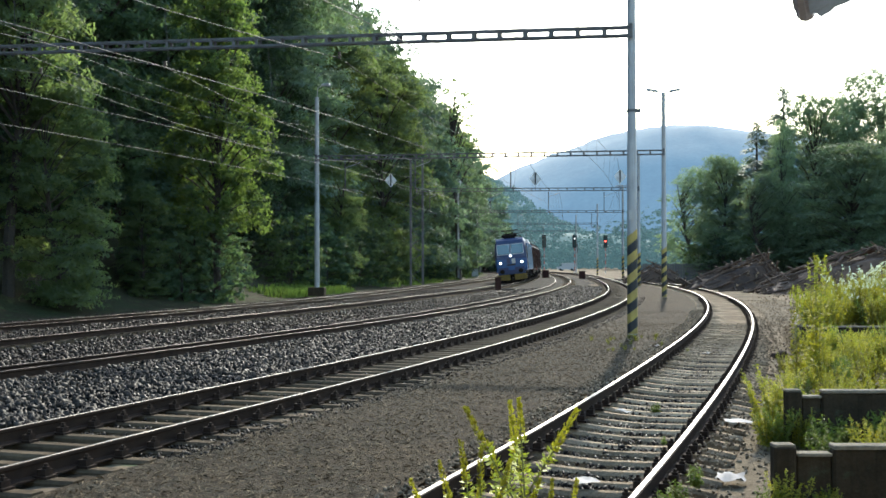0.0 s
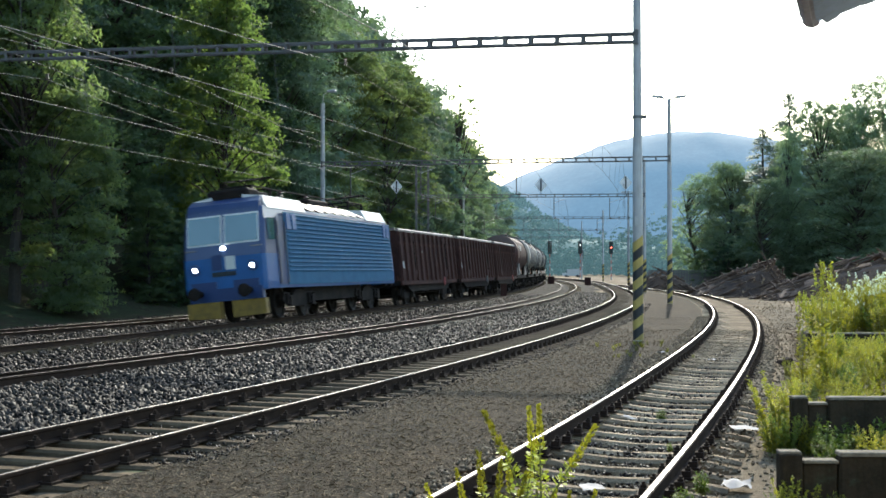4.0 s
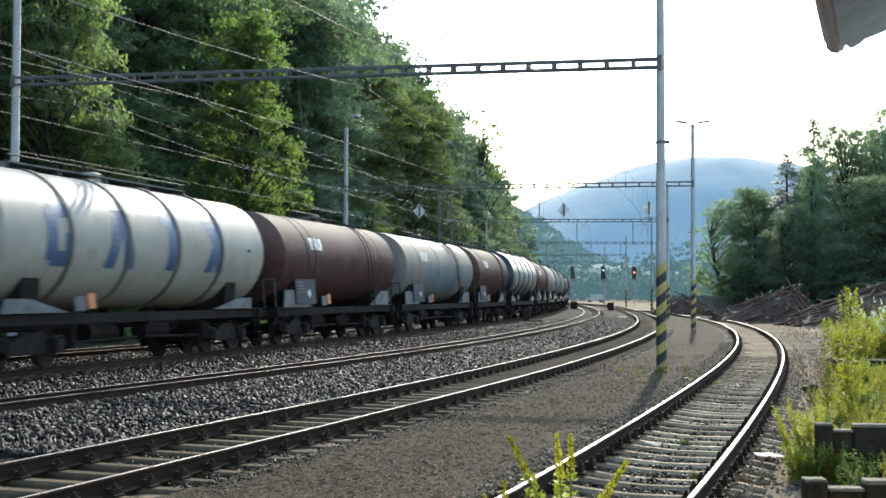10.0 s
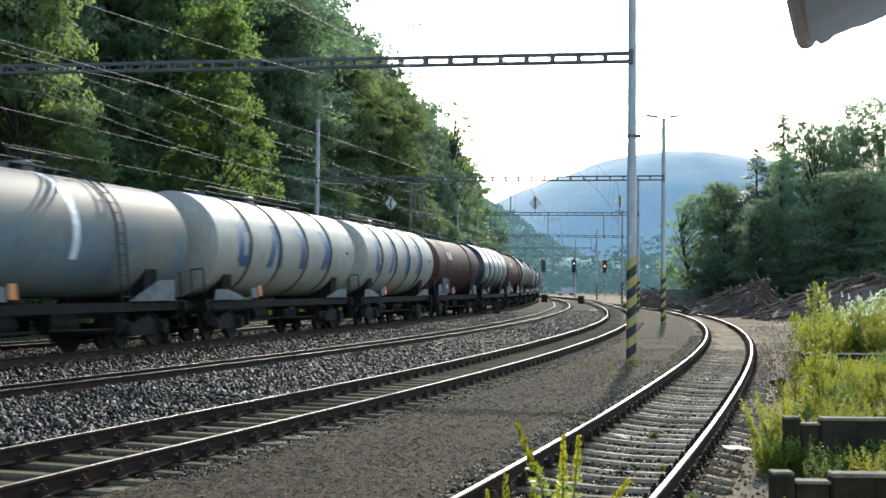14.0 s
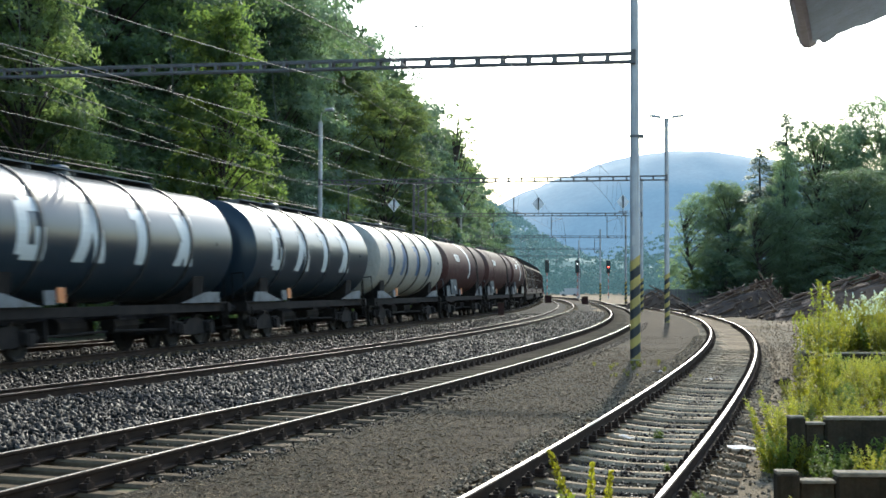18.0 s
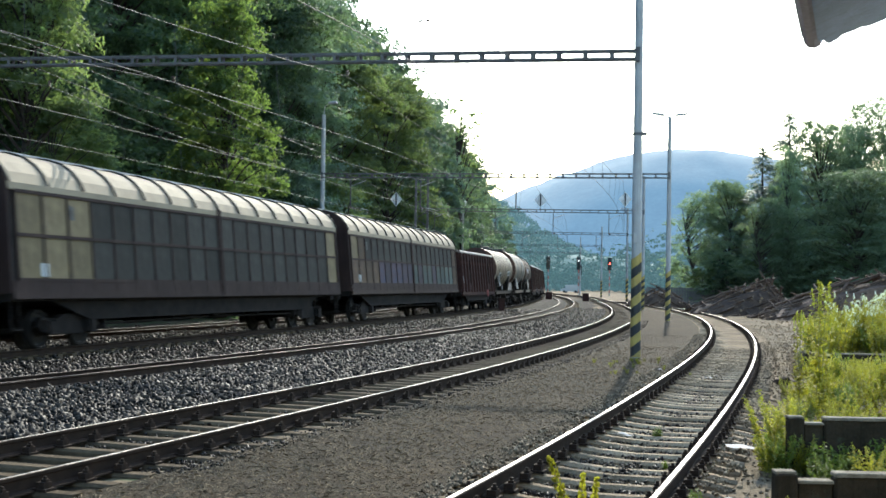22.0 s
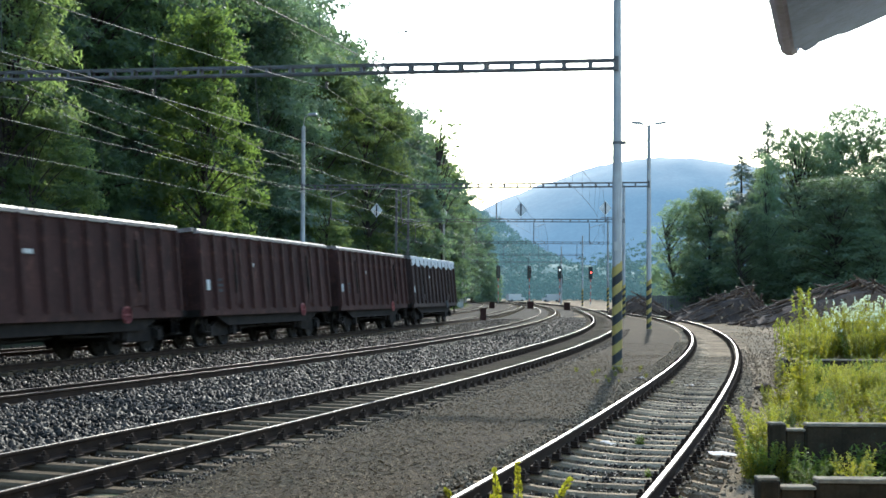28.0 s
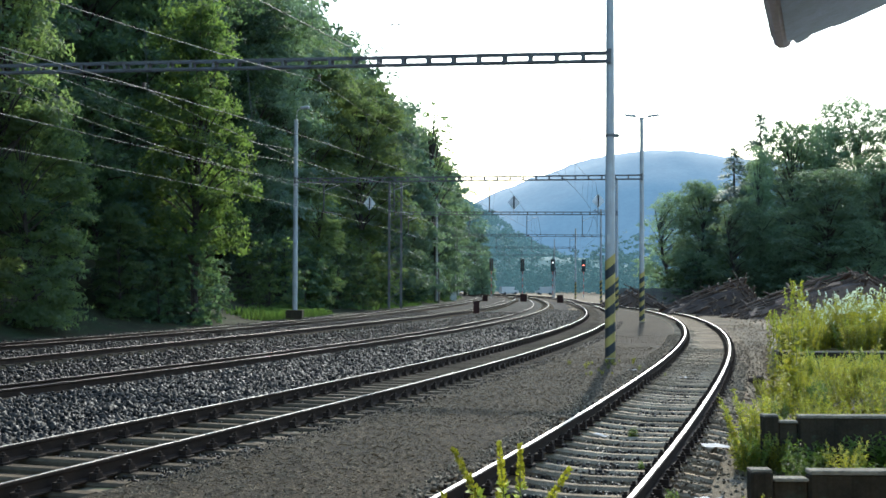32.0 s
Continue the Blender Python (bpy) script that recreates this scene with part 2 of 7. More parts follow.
MAT["rail"] = material("rail_steel_rust", (0.023, 0.0155, 0.0115), 0.9, 0.0, second=(0.038, 0.024, 0.016), scale=4, grain=0.2, bump=0.2, spec=0.05)
MAT["rail_top"] = material("rail_steel_polished", (0.155, 0.147, 0.138), 0.45, 1.0, second=(0.115, 0.105, 0.092), scale=2, grain=0.1)
MAT["rail_used"] = material("rail_steel_used", (0.080, 0.074, 0.067), 0.5, 1.0, second=(0.07, 0.06, 0.052), scale=2, grain=0.1)
MAT["rail_dull"] = material("rail_steel_dull", (0.115, 0.098, 0.086), 0.55, 0.8, second=(0.08, 0.064, 0.052), scale=2, grain=0.15)
MAT["iron"] = material("dark_iron", (0.022, 0.016, 0.012), 0.9, 0.0, second=(0.045, 0.028, 0.019), scale=9, grain=0.2, spec=0.05)
MAT["galv"] = material("painted_mast_steel", (0.42, 0.41, 0.39), 0.6, 0.1, second=(0.30, 0.29, 0.275), scale=1.5, grain=0.12, bump=0.1, streak=0.4)
MAT["beam"] = material("beam_steel", (0.12, 0.12, 0.12), 0.7, 0.0, second=(0.08, 0.07, 0.06), scale=2.5, grain=0.2)
MAT["yellow"] = material("warning_yellow", (0.42, 0.31, 0.08), 0.65, second=(0.30, 0.22, 0.07), scale=3, grain=0.15)
MAT["black"] = material("warning_black", (0.03, 0.03, 0.03), 0.6, grain=0.2)
# Shade on the ramp walls' faces is partly put into this dark concrete.
MAT["concrete"] = material("old_concrete", (0.060, 0.045, 0.028), 0.92, second=(0.030, 0.024, 0.016), scale=2.2, grain=0.25, grain_scale=30, bump=0.8, bump_scale=18, streak=0.6, third=(0.05, 0.056, 0.034), spec=0.04)
# Pale copy for the wall tops: their sunlight is put into the colour.
MAT["coping"] = material("coping_sunlit_pale", (0.27, 0.225, 0.16), 0.9, second=(0.13, 0.108, 0.076), scale=3.0, grain=0.25, grain_scale=40, bump=0.5, bump_scale=20, spec=0.04)
MAT["wire"] = material("weathered_wire", (0.095, 0.088, 0.08), 0.75, 0.0)
MAT["bark"] = material("bark", (0.055, 0.045, 0.035), 0.95, second=(0.035, 0.03, 0.024), scale=5, grain=0.4, grain_scale=20, bump=1.0, bump_scale=12)

# ---- the five tracks: start, heading, curvature by distance, height of the inner rail, cant ----
KNOTS = [-40.0, 0.0, 15.0, 30.0, 50.0, 80.0, 120.0, 170.0, 240.0, 400.0]
LINES = {
    "T0": (-19.548, 15.666, 1.27486, [0.00097, 0.00097, 0.00125, 0.00340, 0.00375, 0.00005, 0.00062, 0.00120, 0.00123, 0.00124], -0.123, 0.024),
    "T1": (-14.053, 15.806, 1.32020, [0.00134, 0.00134, 0.00097, 0.00154, 0.00096, 0.00248, -0.00001, 0.00130, 0.00146, 0.00146], -0.170, 0.146),
    "T2": (-10.041, 13.923, 1.24456, [0.00292, 0.00292, 0.00321, 0.00351, 0.00204, 0.00148, 0.00097, 0.00066, 0.00069, 0.00069], -0.147, 0.112),
    "T3": (-4.419, 11.738, 1.28294, [-0.00021, -0.00021, 0.00378, 0.00217, 0.00254, 0.00151, 0.00011, 0.00127, 0.00127, 0.00127], -0.063, -0.012),
    "T4": (-0.349, 6.781, 1.27124, [0.00334, 0.00334, 0.00153, 0.00279, 0.00278, 0.00251, 0.00243, 0.00243, 0.00243, 0.00243], -0.074, -0.053),
}
STEP = 1.0
GAUGE = 1.505


class Line:
    """A track's centre line on the ground, its cant, and places along it."""

    def __init__(self, x, y, th, k, z, cant, back=40.0):
        self.z, self.cant, self.s0 = z, cant, -40.0
        s = np.arange(-40.0, 400.0 + 1e-6, STEP)
        kk = np.interp(s, KNOTS, k)
        t = np.concatenate([[0], np.cumsum((kk[1:] + kk[:-1]) / 2 * STEP)])
        i0 = int(40 / STEP)
        self.th = th + t - t[i0]
        dx, dy = np.cos(self.th), np.sin(self.th)
        X = np.concatenate([[0], np.cumsum((dx[1:] + dx[:-1]) / 2 * STEP)])
        Y = np.concatenate([[0], np.cumsum((dy[1:] + dy[:-1]) / 2 * STEP)])
        self.s, self.x, self.y = s, x + X - X[i0], y + Y - Y[i0]

    def at(self, s):
        """x, y, heading at s; straight on past the ends."""
        if s < self.s[0]:
            d = s - self.s[0]
            return self.x[0] + d * math.cos(self.th[0]), self.y[0] + d * math.sin(self.th[0]), float(self.th[0])
        if s > self.s[-1]:
            d = s - self.s[-1]
            return self.x[-1] + d * math.cos(self.th[-1]), self.y[-1] + d * math.sin(self.th[-1]), float(self.th[-1])
        return float(np.interp(s, self.s, self.x)), float(np.interp(s, self.s, self.y)), float(np.interp(s, self.s, self.th))

    def place(self, s, off, up=0.0):
        """A point off metres to the right of the line and up over its rail plane."""
        x, y, th = self.at(s)
        lean = math.atan2(self.cant, GAUGE)
        a = off * math.cos(lean) - up * math.sin(lean)
        b = off * math.sin(lean) + up * math.cos(lean)
        return Vector((x + a * math.sin(th), y - a * math.cos(th), self.z + self.cant / 2 + b))

    def frames(self, s0, s1, step, off=0.0, up=0.0):
        out = []
        lean = math.atan2(self.cant, GAUGE)
        for i in range(int(round((s1 - s0) / step)) + 1):
            s = s0 + i * step
            p = self.place(s, off, up)
            out.append((p.x, p.y, p.z, self.at(s)[2], lean))
        return out


LINE = {n: Line(*v) for n, v in LINES.items()}
RAIL = [(-0.075, -0.17), (0.075, -0.17), (0.075, -0.155), (0.014, -0.135), (0.010, -0.045), (0.036, -0.032), (0.036, -0.006), (0.030, 0.0), (-0.030, 0.0), (-0.036, -0.006), (-0.036, -0.032), (-0.010, -0.045), (-0.014, -0.135), (-0.075, -0.155)]

# ---- ground: one sheet to the horizon, with the wooded slope beyond the far track ----


def left_of(line, X, Y):
    """Metres to the left of a line, for arrays of places."""
    px, py, th = line.x[::4], line.y[::4], line.th[::4]
    out = np.full(X.shape, 1e9)
    best = np.full(X.shape, 1e18)
    for x, y, t in zip(px, py, th):
        d2 = (X - x) ** 2 + (Y - y) ** 2
        side = -(X - x) * math.sin(t) + (Y - y) * math.cos(t)
        near = d2 < best
        best = np.where(near, d2, best)
        out = np.where(near, side, out)
    return out


def ground_height(X, Y):
    d = left_of(LINE["T0"], X, Y)
    u = np.clip(d - 4.2, 0, None)
    rise = 0.75 * u * u / (u + 6.0)
    rise = np.where(u > 60, rise * np.clip(1.25 - u / 240, 0.15, 1), rise)
    dip = 0.16 * np.clip(1 - (np.abs(left_of(LINE["T4"], X, Y)) - 1.2) / 1.3, 0, 1)
    return -0.30 + rise - dip * (d < 0)


def axis_steps(a, b, fine0, fine1, step, grow=1.35):
    mid = list(np.arange(fine0, fine1 + 1e-6, step))
    hi, lo, s = [fine1], [fine0], step
    while hi[-1] < b:
        s *= grow
        hi.append(hi[-1] + s)
    s = step
    while lo[-1] > a:
        s *= grow
        lo.append(lo[-1] - s)
    return np.array(lo[:0:-1] + mid + hi[1:])


gx = axis_steps(-1800, 1800, -60, 46, 1.0)
gy = axis_steps(-600, 2600, -20, 200, 1.25)
GX, GY = np.meshgrid(gx, gy, indexing="ij")
GZ = ground_height(GX, GY) + 0.03 * np.sin(GX * 1.3 + 2 * np.sin(GY * 0.7)) * np.sin(GY * 0.9)
nx, ny = GX.shape
idx = np.arange(nx * ny).reshape(nx, ny)
quads = np.stack([idx[:-1, :-1], idx[1:, :-1], idx[1:, 1:], idx[:-1, 1:]], -1).reshape(-1, 4)
gme = bpy.data.meshes.new("ground")
gme.from_pydata(np.stack([GX, GY, GZ], -1).reshape(-1, 3).tolist(), [], quads.tolist())
gme.materials.append(MAT["earth"])
gme.materials.append(MAT["forest_floor"])
qc = quads[:, 0]
gme.polygons.foreach_set("material_index", (left_of(LINE["T0"], GX, GY).reshape(-1)[qc] > 2.4).astype(np.int32))
gme.polygons.foreach_set("use_smooth", [True] * len(gme.polygons))
tagged(new("ground", gme), "bare trampled earth and gravel ground beside the tracks", "ground", kind="structure")

# beds: ballast under the far tracks, fine gravel on the path
def strip(name, line_a, off_a, line_b, off_b, za, zb, mat, s0, s1, label, step=1.0, cols=8, rough=0.012, ramp=None):
    """A surface between an offset of one line and an offset of another; ramp: (s, extra height) pairs."""
    sh = Shape()
    rows = int((s1 - s0) / step) + 1
    ob = line_b
    for i in range(rows):
        s = s0 + i * step
        ax, ay, th = line_a.at(s)
        a = Vector((ax + off_a * math.sin(th), ay - off_a * math.cos(th)))
        j = int(np.argmin((ob.x - a.x) ** 2 + (ob.y - a.y) ** 2))
        sb = ob.s[j] + (a.x - ob.x[j]) * math.cos(ob.th[j]) + (a.y - ob.y[j]) * math.sin(ob.th[j])
        bx, by, tb = ob.at(sb)
        b = Vector((bx + off_b * math.sin(tb), by - off_b * math.cos(tb)))
        lift = float(np.interp(s, *zip(*ramp))) if ramp else 0.0
        for k in range(cols + 1):
            t = k / cols
            p = a.lerp(b, t)
            z = za + (zb - za) * t + lift + rough * noise.noise((p.x * 0.8, p.y * 0.8, 0.3)) + rough * 0.6 * noise.noise((p.x * 3.1, p.y * 3.1, 1.3))
            sh.v.append((p.x, p.y, z))
    for i in range(rows - 1):
        for k in range(cols):
            q = i * (cols + 1) + k
            sh.f.append((q, q + cols + 1, q + cols + 2, q + 1)), sh.m.append(0)
    return tagged(part(name, sh, mat, smooth=True), label, "ground", kind="structure")


strip("ballast_bed", LINE["T0"], -2.6, LINE["T2"], 1.2, -0.275, -0.255, MAT["gravel"], -30, 330, "grey crushed stone ballast bed under the main tracks", cols=18)
strip("ballast_shoulder", LINE["T2"], 1.2, LINE["T3"], -1.30, -0.255, -0.305, MAT["gravel"], -30, 300, "grey crushed stone shoulder between two tracks", cols=6)
strip("ballast_bed", LINE["T3"], -1.30, LINE["T3"], 1.20, -0.305, -0.290, MAT["path"], -26, 300, "brown-grey ballast bed under the near through track", ramp=[(20, 0.0), (50, 0.035), (60, 0.05)])
strip("path", LINE["T3"], 1.20, LINE["T4"], -1.22, -0.262, -0.262, MAT["path"], -24, 200, "compacted fine gravel path between two tracks", cols=14)
strip("track_fill", LINE["T4"], -1.22, LINE["T4"], 1.30, -0.385, -0.420, MAT["fill"], -30, 110, "dusty gravel fill of the siding", ramp=[(12, 0.0), (20, 0.025), (30, 0.075), (42, 0.105), (55, 0.115)])
strip("verge", LINE["T4"], 1.30, LINE["T4"], 3.4, -0.285, -0.285, MAT["verge"], -30, 110, "stony weedy verge beside the siding", cols=6, rough=0.03)


# loose stones on the beds, as real stones
def stones(label, zones, mat, seed):
    """zones: line a, offset a, line b, offset b, heights, from s to s, count, size."""
    r = np.random.default_rng(seed)
    V = []
    for la, oa, lb, ob_, za, zb, s0, s1, count, size in zones:
        s = s0 + (s1 - s0) * r.random(count) ** 1.25
        t = r.random(count)
        ax, ay, ath = np.interp(s, la.s, la.x), np.interp(s, la.s, la.y), np.interp(s, la.s, la.th)
        pax, pay = ax + oa * np.sin(ath), ay - oa * np.cos(ath)
        if la is lb:
            pbx, pby = ax + ob_ * np.sin(ath), ay - ob_ * np.cos(ath)
        else:
            bs = np.array([lb.s[np.argmin((lb.x - x) ** 2 + (lb.y - y) ** 2)] for x, y in zip(pax, pay)])
            bs += (pax - np.interp(bs, lb.s, lb.x)) * np.cos(np.interp(bs, lb.s, lb.th)) + (pay - np.interp(bs, lb.s, lb.y)) * np.sin(np.interp(bs, lb.s, lb.th))
            bx, by, bth = np.interp(bs, lb.s, lb.x), np.interp(bs, lb.s, lb.y), np.interp(bs, lb.s, lb.th)
            pbx, pby = bx + ob_ * np.sin(bth), by - ob_ * np.cos(bth)
        x, y = pax + (pbx - pax) * t, pay + (pby - pay) * t
        z = za + (zb - za) * t + size * (-0.2 + 1.3 * r.random(count))
        q = r.normal(size=(count, 4))
        q /= np.linalg.norm(q, axis=1)[:, None]
        w, i, j, k = q.T
        R = np.stack([1 - 2 * (j * j + k * k), 2 * (i * j - k * w), 2 * (i * k + j * w), 2 * (i * j + k * w), 1 - 2 * (i * i + k * k), 2 * (j * k - i * w), 2 * (i * k - j * w), 2 * (j * k + i * w), 1 - 2 * (i * i + j * j)], -1).reshape(-1, 3, 3)
        base = np.array([[1, 0, 0], [-1, 0, 0], [0, 0.8, 0], [0, -0.8, 0], [0, 0, 0.62], [0, 0, -0.62]])
        b = base[None] * (0.65 + 0.7 * r.random((count, 6, 1))) + r.normal(scale=0.16, size=(count, 6, 3))
        b = b * (size * (0.55 + 0.75 * r.random((count, 1, 1))))
        V.append(np.einsum("nij,nkj->nki", R, b) + np.stack([x, y, z], -1)[:, None])
    V = np.concatenate(V)
    n = len(V)
    tri = np.array([[0, 2, 4], [2, 1, 4], [1, 3, 4], [3, 0, 4], [2, 0, 5], [1, 2, 5], [3, 1, 5], [0, 3, 5]])
    F = (np.arange(n)[:, None, None] * 6 + tri[None]).reshape(-1).astype(np.int32)
    me = bpy.data.meshes.new("ballast_stones")
    me.vertices.add(n * 6)
    me.vertices.foreach_set("co", V.astype(np.float32).ravel())
    me.loops.add(len(F))
    me.loops.foreach_set("vertex_index", F)
    me.polygons.add(len(F) // 3)
    me.polygons.foreach_set("loop_start", np.arange(0, len(F), 3, dtype=np.int32))
    me.update(calc_edges=True)
    me.materials.append(mat)
    return tagged(new("ballast_stones", me), label, "gravel", kind="stuff")


A, B, C, D4, E0 = LINE["T3"], LINE["T2"], LINE["T1"], LINE["T4"], LINE["T0"]
stones("coarse grey crushed stones between the tracks", [
    (B, 0.95, A, -1.25, -0.225, -0.30, 2, 34, 20000, 0.062), (B, 0.95, A, -1.25, -0.225, -0.30, 30, 90, 14000, 0.066),
    (B, -0.6, B, 0.6, -0.30, -0.24, 4, 50, 5000, 0.042)], MAT["stone"], 3)
stones("brown-grey crushed stones round the far tracks", [
    (C, 0.95, B, -0.9, -0.25, -0.27, 6, 80, 12000, 0.056), (E0, 0.95, C, -0.9, -0.26, -0.28, 10, 80, 5000, 0.055), (E0, -2.6, E0, -0.9, -0.27, -0.27, 14, 90, 4000, 0.06),
    (D4, -0.68, D4, 0.68, -0.35, -0.385, 0, 26, 9000, 0.030), (A, -0.7, A, 0.7, -0.298, -0.298, 2, 50, 4500, 0.030), (A, 0.85, A, 1.5, -0.295, -0.27, 1, 60, 3600, 0.027), (A, -1.45, A, -0.85, -0.30, -0.30, -6, 50, 5200, 0.036)], MAT["stone_dark"], 4)
stones("small loose stones along the siding", [
    (D4, -1.45, D4, -0.82, -0.27, -0.27, 0, 45, 4500, 0.030), (D4, 0.85, D4, 1.9, -0.29, -0.275, 0, 40, 2000, 0.024), (D4, 1.6, D4, 3.2, -0.28, -0.28, 0, 40, 2200, 0.024),
    (D4, 0.85, D4, 3.3, -0.285, -0.275, 6, 60, 2500, 0.022)], MAT["stone_dusty"], 5)
stones("wood chips and stones littering the yard", [(D4, 2.4, D4, 15.0, -0.30, -0.30, 20, 80, 2600, 0.05), (D4, 1.6, D4, 5.0, -0.29, -0.30, 16, 60, 1400, 0.035)], MAT["chips"], 9)
# straw and leaf scraps trodden into the path
MAT["straw"] = material("straw_scraps", (0.15, 0.112, 0.066), 0.9, rnd=0.6, islands=True, spec=0.04)
rs = np.random.default_rng(61)
n = 26000
ss, tt = -2 + 32 * rs.random(n) ** 1.2, rs.random(n)
ax, ay, ath = np.interp(ss, A.s, A.x), np.interp(ss, A.s, A.y), np.interp(ss, A.s, A.th)
wide = np.interp(ss, [-2, 10, 20, 30], [2.6, 3.3, 4.4, 5.6])
oo = 1.25 + wide * tt
c = np.stack([ax + oo * np.sin(ath), ay - oo * np.cos(ath), -0.262 + 0.014 * rs.random(n)], -1)
a = rs.random(n) * 6.28
d = np.stack([np.cos(a), np.sin(a), 0.25 * rs.normal(size=n)], -1) * (0.018 + 0.04 * rs.random(n))[:, None]
w = np.stack([-np.sin(a), np.cos(a), 0.5 * rs.normal(size=n)], -1) * 0.006
sv = np.stack([c - d - w, c - d + w, c + d], 1).reshape(-1, 3)
sme = bpy.data.meshes.new("straw")
sme.from_pydata(sv.tolist(), [], np.arange(3 * n).reshape(-1, 3).tolist())
sme.materials.append(MAT["straw"])
tagged(new("straw", sme), "straw and leaf scraps trodden into the gravel path", "straw", kind="stuff")
stones("fine grit on the path", [(A, 1.3, D4, -1.3, -0.262, -0.262, -2, 24, 16000, 0.008), (A, 1.3, D4, -1.3, -0.262, -0.262, -2, 40, 3500, 0.013)], MAT["stone_grit"], 6)

# rails and sleepers
def build_track(key, label, s0, s1, pitch, near, sleeper_mat, length=2.42, top=-0.168, wide=0.21):
    line = LINE[key]
    holder = thing("railway_track", label, "railway track", kind="structure")
    for side in (-1, 1):
        sh = Shape()
        fr = line.frames(s0, s1, 1.0 if near else 2.0, side * GAUGE / 2, 0.0)
        sh.sweep(RAIL, fr)
        # polished running surface, a thin slip over the head
        hw = 0.013 if key == "T3" else 0.019
        head = [(-hw, 0.002), (hw, 0.002), (hw + 0.005, -0.001), (-hw - 0.005, -0.001)]
        part("rail", sh, MAT["rail"], holder, "rusty steel rail")
        sh2 = Shape()
        sh2.sweep(head, fr)
        part("running_surface", sh2, MAT["rail_top"] if key == "T4" else MAT["rail_used"] if key == "T3" else MAT["rail_dull"], holder, "worn rail head")
    sl = Shape()
    sl.prism([(-wide / 2, -0.20), (wide / 2, -0.20), (wide / 2, -0.03), (wide / 2 - 0.03, 0.0), (-wide / 2 + 0.03, 0.0), (-wide / 2, -0.03)], -length / 2, length / 2, "y")
    if key == "T4":
        # worn sleepers, sagging between the rails and drooping at their ends
        sl = Shape()
        ys = (-1.25, -1.0, -0.75, -0.45, 0.0, 0.45, 0.75, 1.0, 1.25)
        zs = (-0.055, -0.018, 0.0, -0.032, -0.05, -0.032, 0.0, -0.018, -0.055)
        for yy, zz in zip(ys, zs):
            sl.v += [(-wide / 2, yy, -0.2), (wide / 2, yy, -0.2), (wide / 2, yy, zz - 0.035), (wide / 2 - 0.035, yy, zz), (-wide / 2 + 0.035, yy, zz), (-wide / 2, yy, zz - 0.035)]
        for i in range(len(ys) - 1):
            for k in range(6):
                a, b = 6 * i + k, 6 * i + (k + 1) % 6
                sl.f.append((a, b, b + 6, a + 6)), sl.m.append(0)
        e = 6 * (len(ys) - 1)
        sl.f += [(5, 4, 3, 2, 1, 0), (e, e + 1, e + 2, e + 3, e + 4, e + 5)]
        sl.m += [0, 0]
    sl_me = sl.mesh("sleeper", sleeper_mat)
    fa = Shape()
    fa.box((0, 0, 0.012), (0.17, 0.36, 0.024))
    for sy in (-1, 1):
        fa.box((0, sy * 0.108, 0.05), (0.12, 0.085, 0.06))
        fa.tube([(0, sy * 0.12, 0.02), (0, sy * 0.12, 0.13)], [0.018, 0.018], 6)
        fa.box((0, sy * 0.12, 0.092), (0.052, 0.052, 0.026))
    fa_me = fa.mesh("fastening", MAT["iron"])
    rest = Shape()
    n = int((s1 - s0) / pitch)
    r = random.Random(len(label))
    loose = 2.4 if key == "T4" else 0.8
    for i in range(n):
        s = s0 + i * pitch + r.uniform(-0.02, 0.02)
        x, y, th = line.at(s)
        lean = math.degrees(math.atan2(line.cant, GAUGE))
        p = line.place(s, 0.0, top)
        m = pose(p.x, p.y, p.z, 0, 0, math.degrees(th)) @ pose(0, 0, r.uniform(-0.008, 0.008) * loose, -lean, 0, r.uniform(-1, 1) * loose)
        if near and near[0] <= s <= near[1]:
            ob = part("sleeper", sl_me, None, holder, m=m)
            for side in (-1, 1):
                part("fastening", fa_me, None, ob, m=pose(0, side * GAUGE / 2, 0.0))
        else:
            rest.add([m @ Vector(v) for v in sl.v], sl.f)
            if s < 120:
                for side in (-1, 1):
                    rest.add([m @ pose(0, side * GAUGE / 2, 0) @ Vector(v) for v in fa.v[:8]], fa.f[:6])
    if rest.v:
        o = part("sleepers_far", rest, sleeper_mat, holder)
        o["kind"] = "stuff"
    return holder


build_track("T0", "far through track with concrete sleepers on the forest side", -30, 264, 0.61, None, MAT["sleeper"])
build_track("T1", "canted main track on which the goods train runs", -30, 330, 0.61, None, MAT["sleeper"])
build_track("T2", "canted main track with rusty rails in coarse ballast", -34, 330, 0.61, None, MAT["sleeper"])
build_track("T3", "near through track with concrete sleepers and bolted fastenings", -20, 300, 0.61, (-2, 95), MAT["sleeper"])
build_track("T4", "dusty siding with worn wooden sleepers sunk in gravel", -24, 150, 0.60, (-4, 60), MAT["sleeper_wood"], 2.5, -0.166, 0.18)

# ---- overhead line: masts, portal beams, wires ----
def ground_at(x, y):
    return float(ground_height(np.array([[x]]), np.array([[y]]))[0, 0])


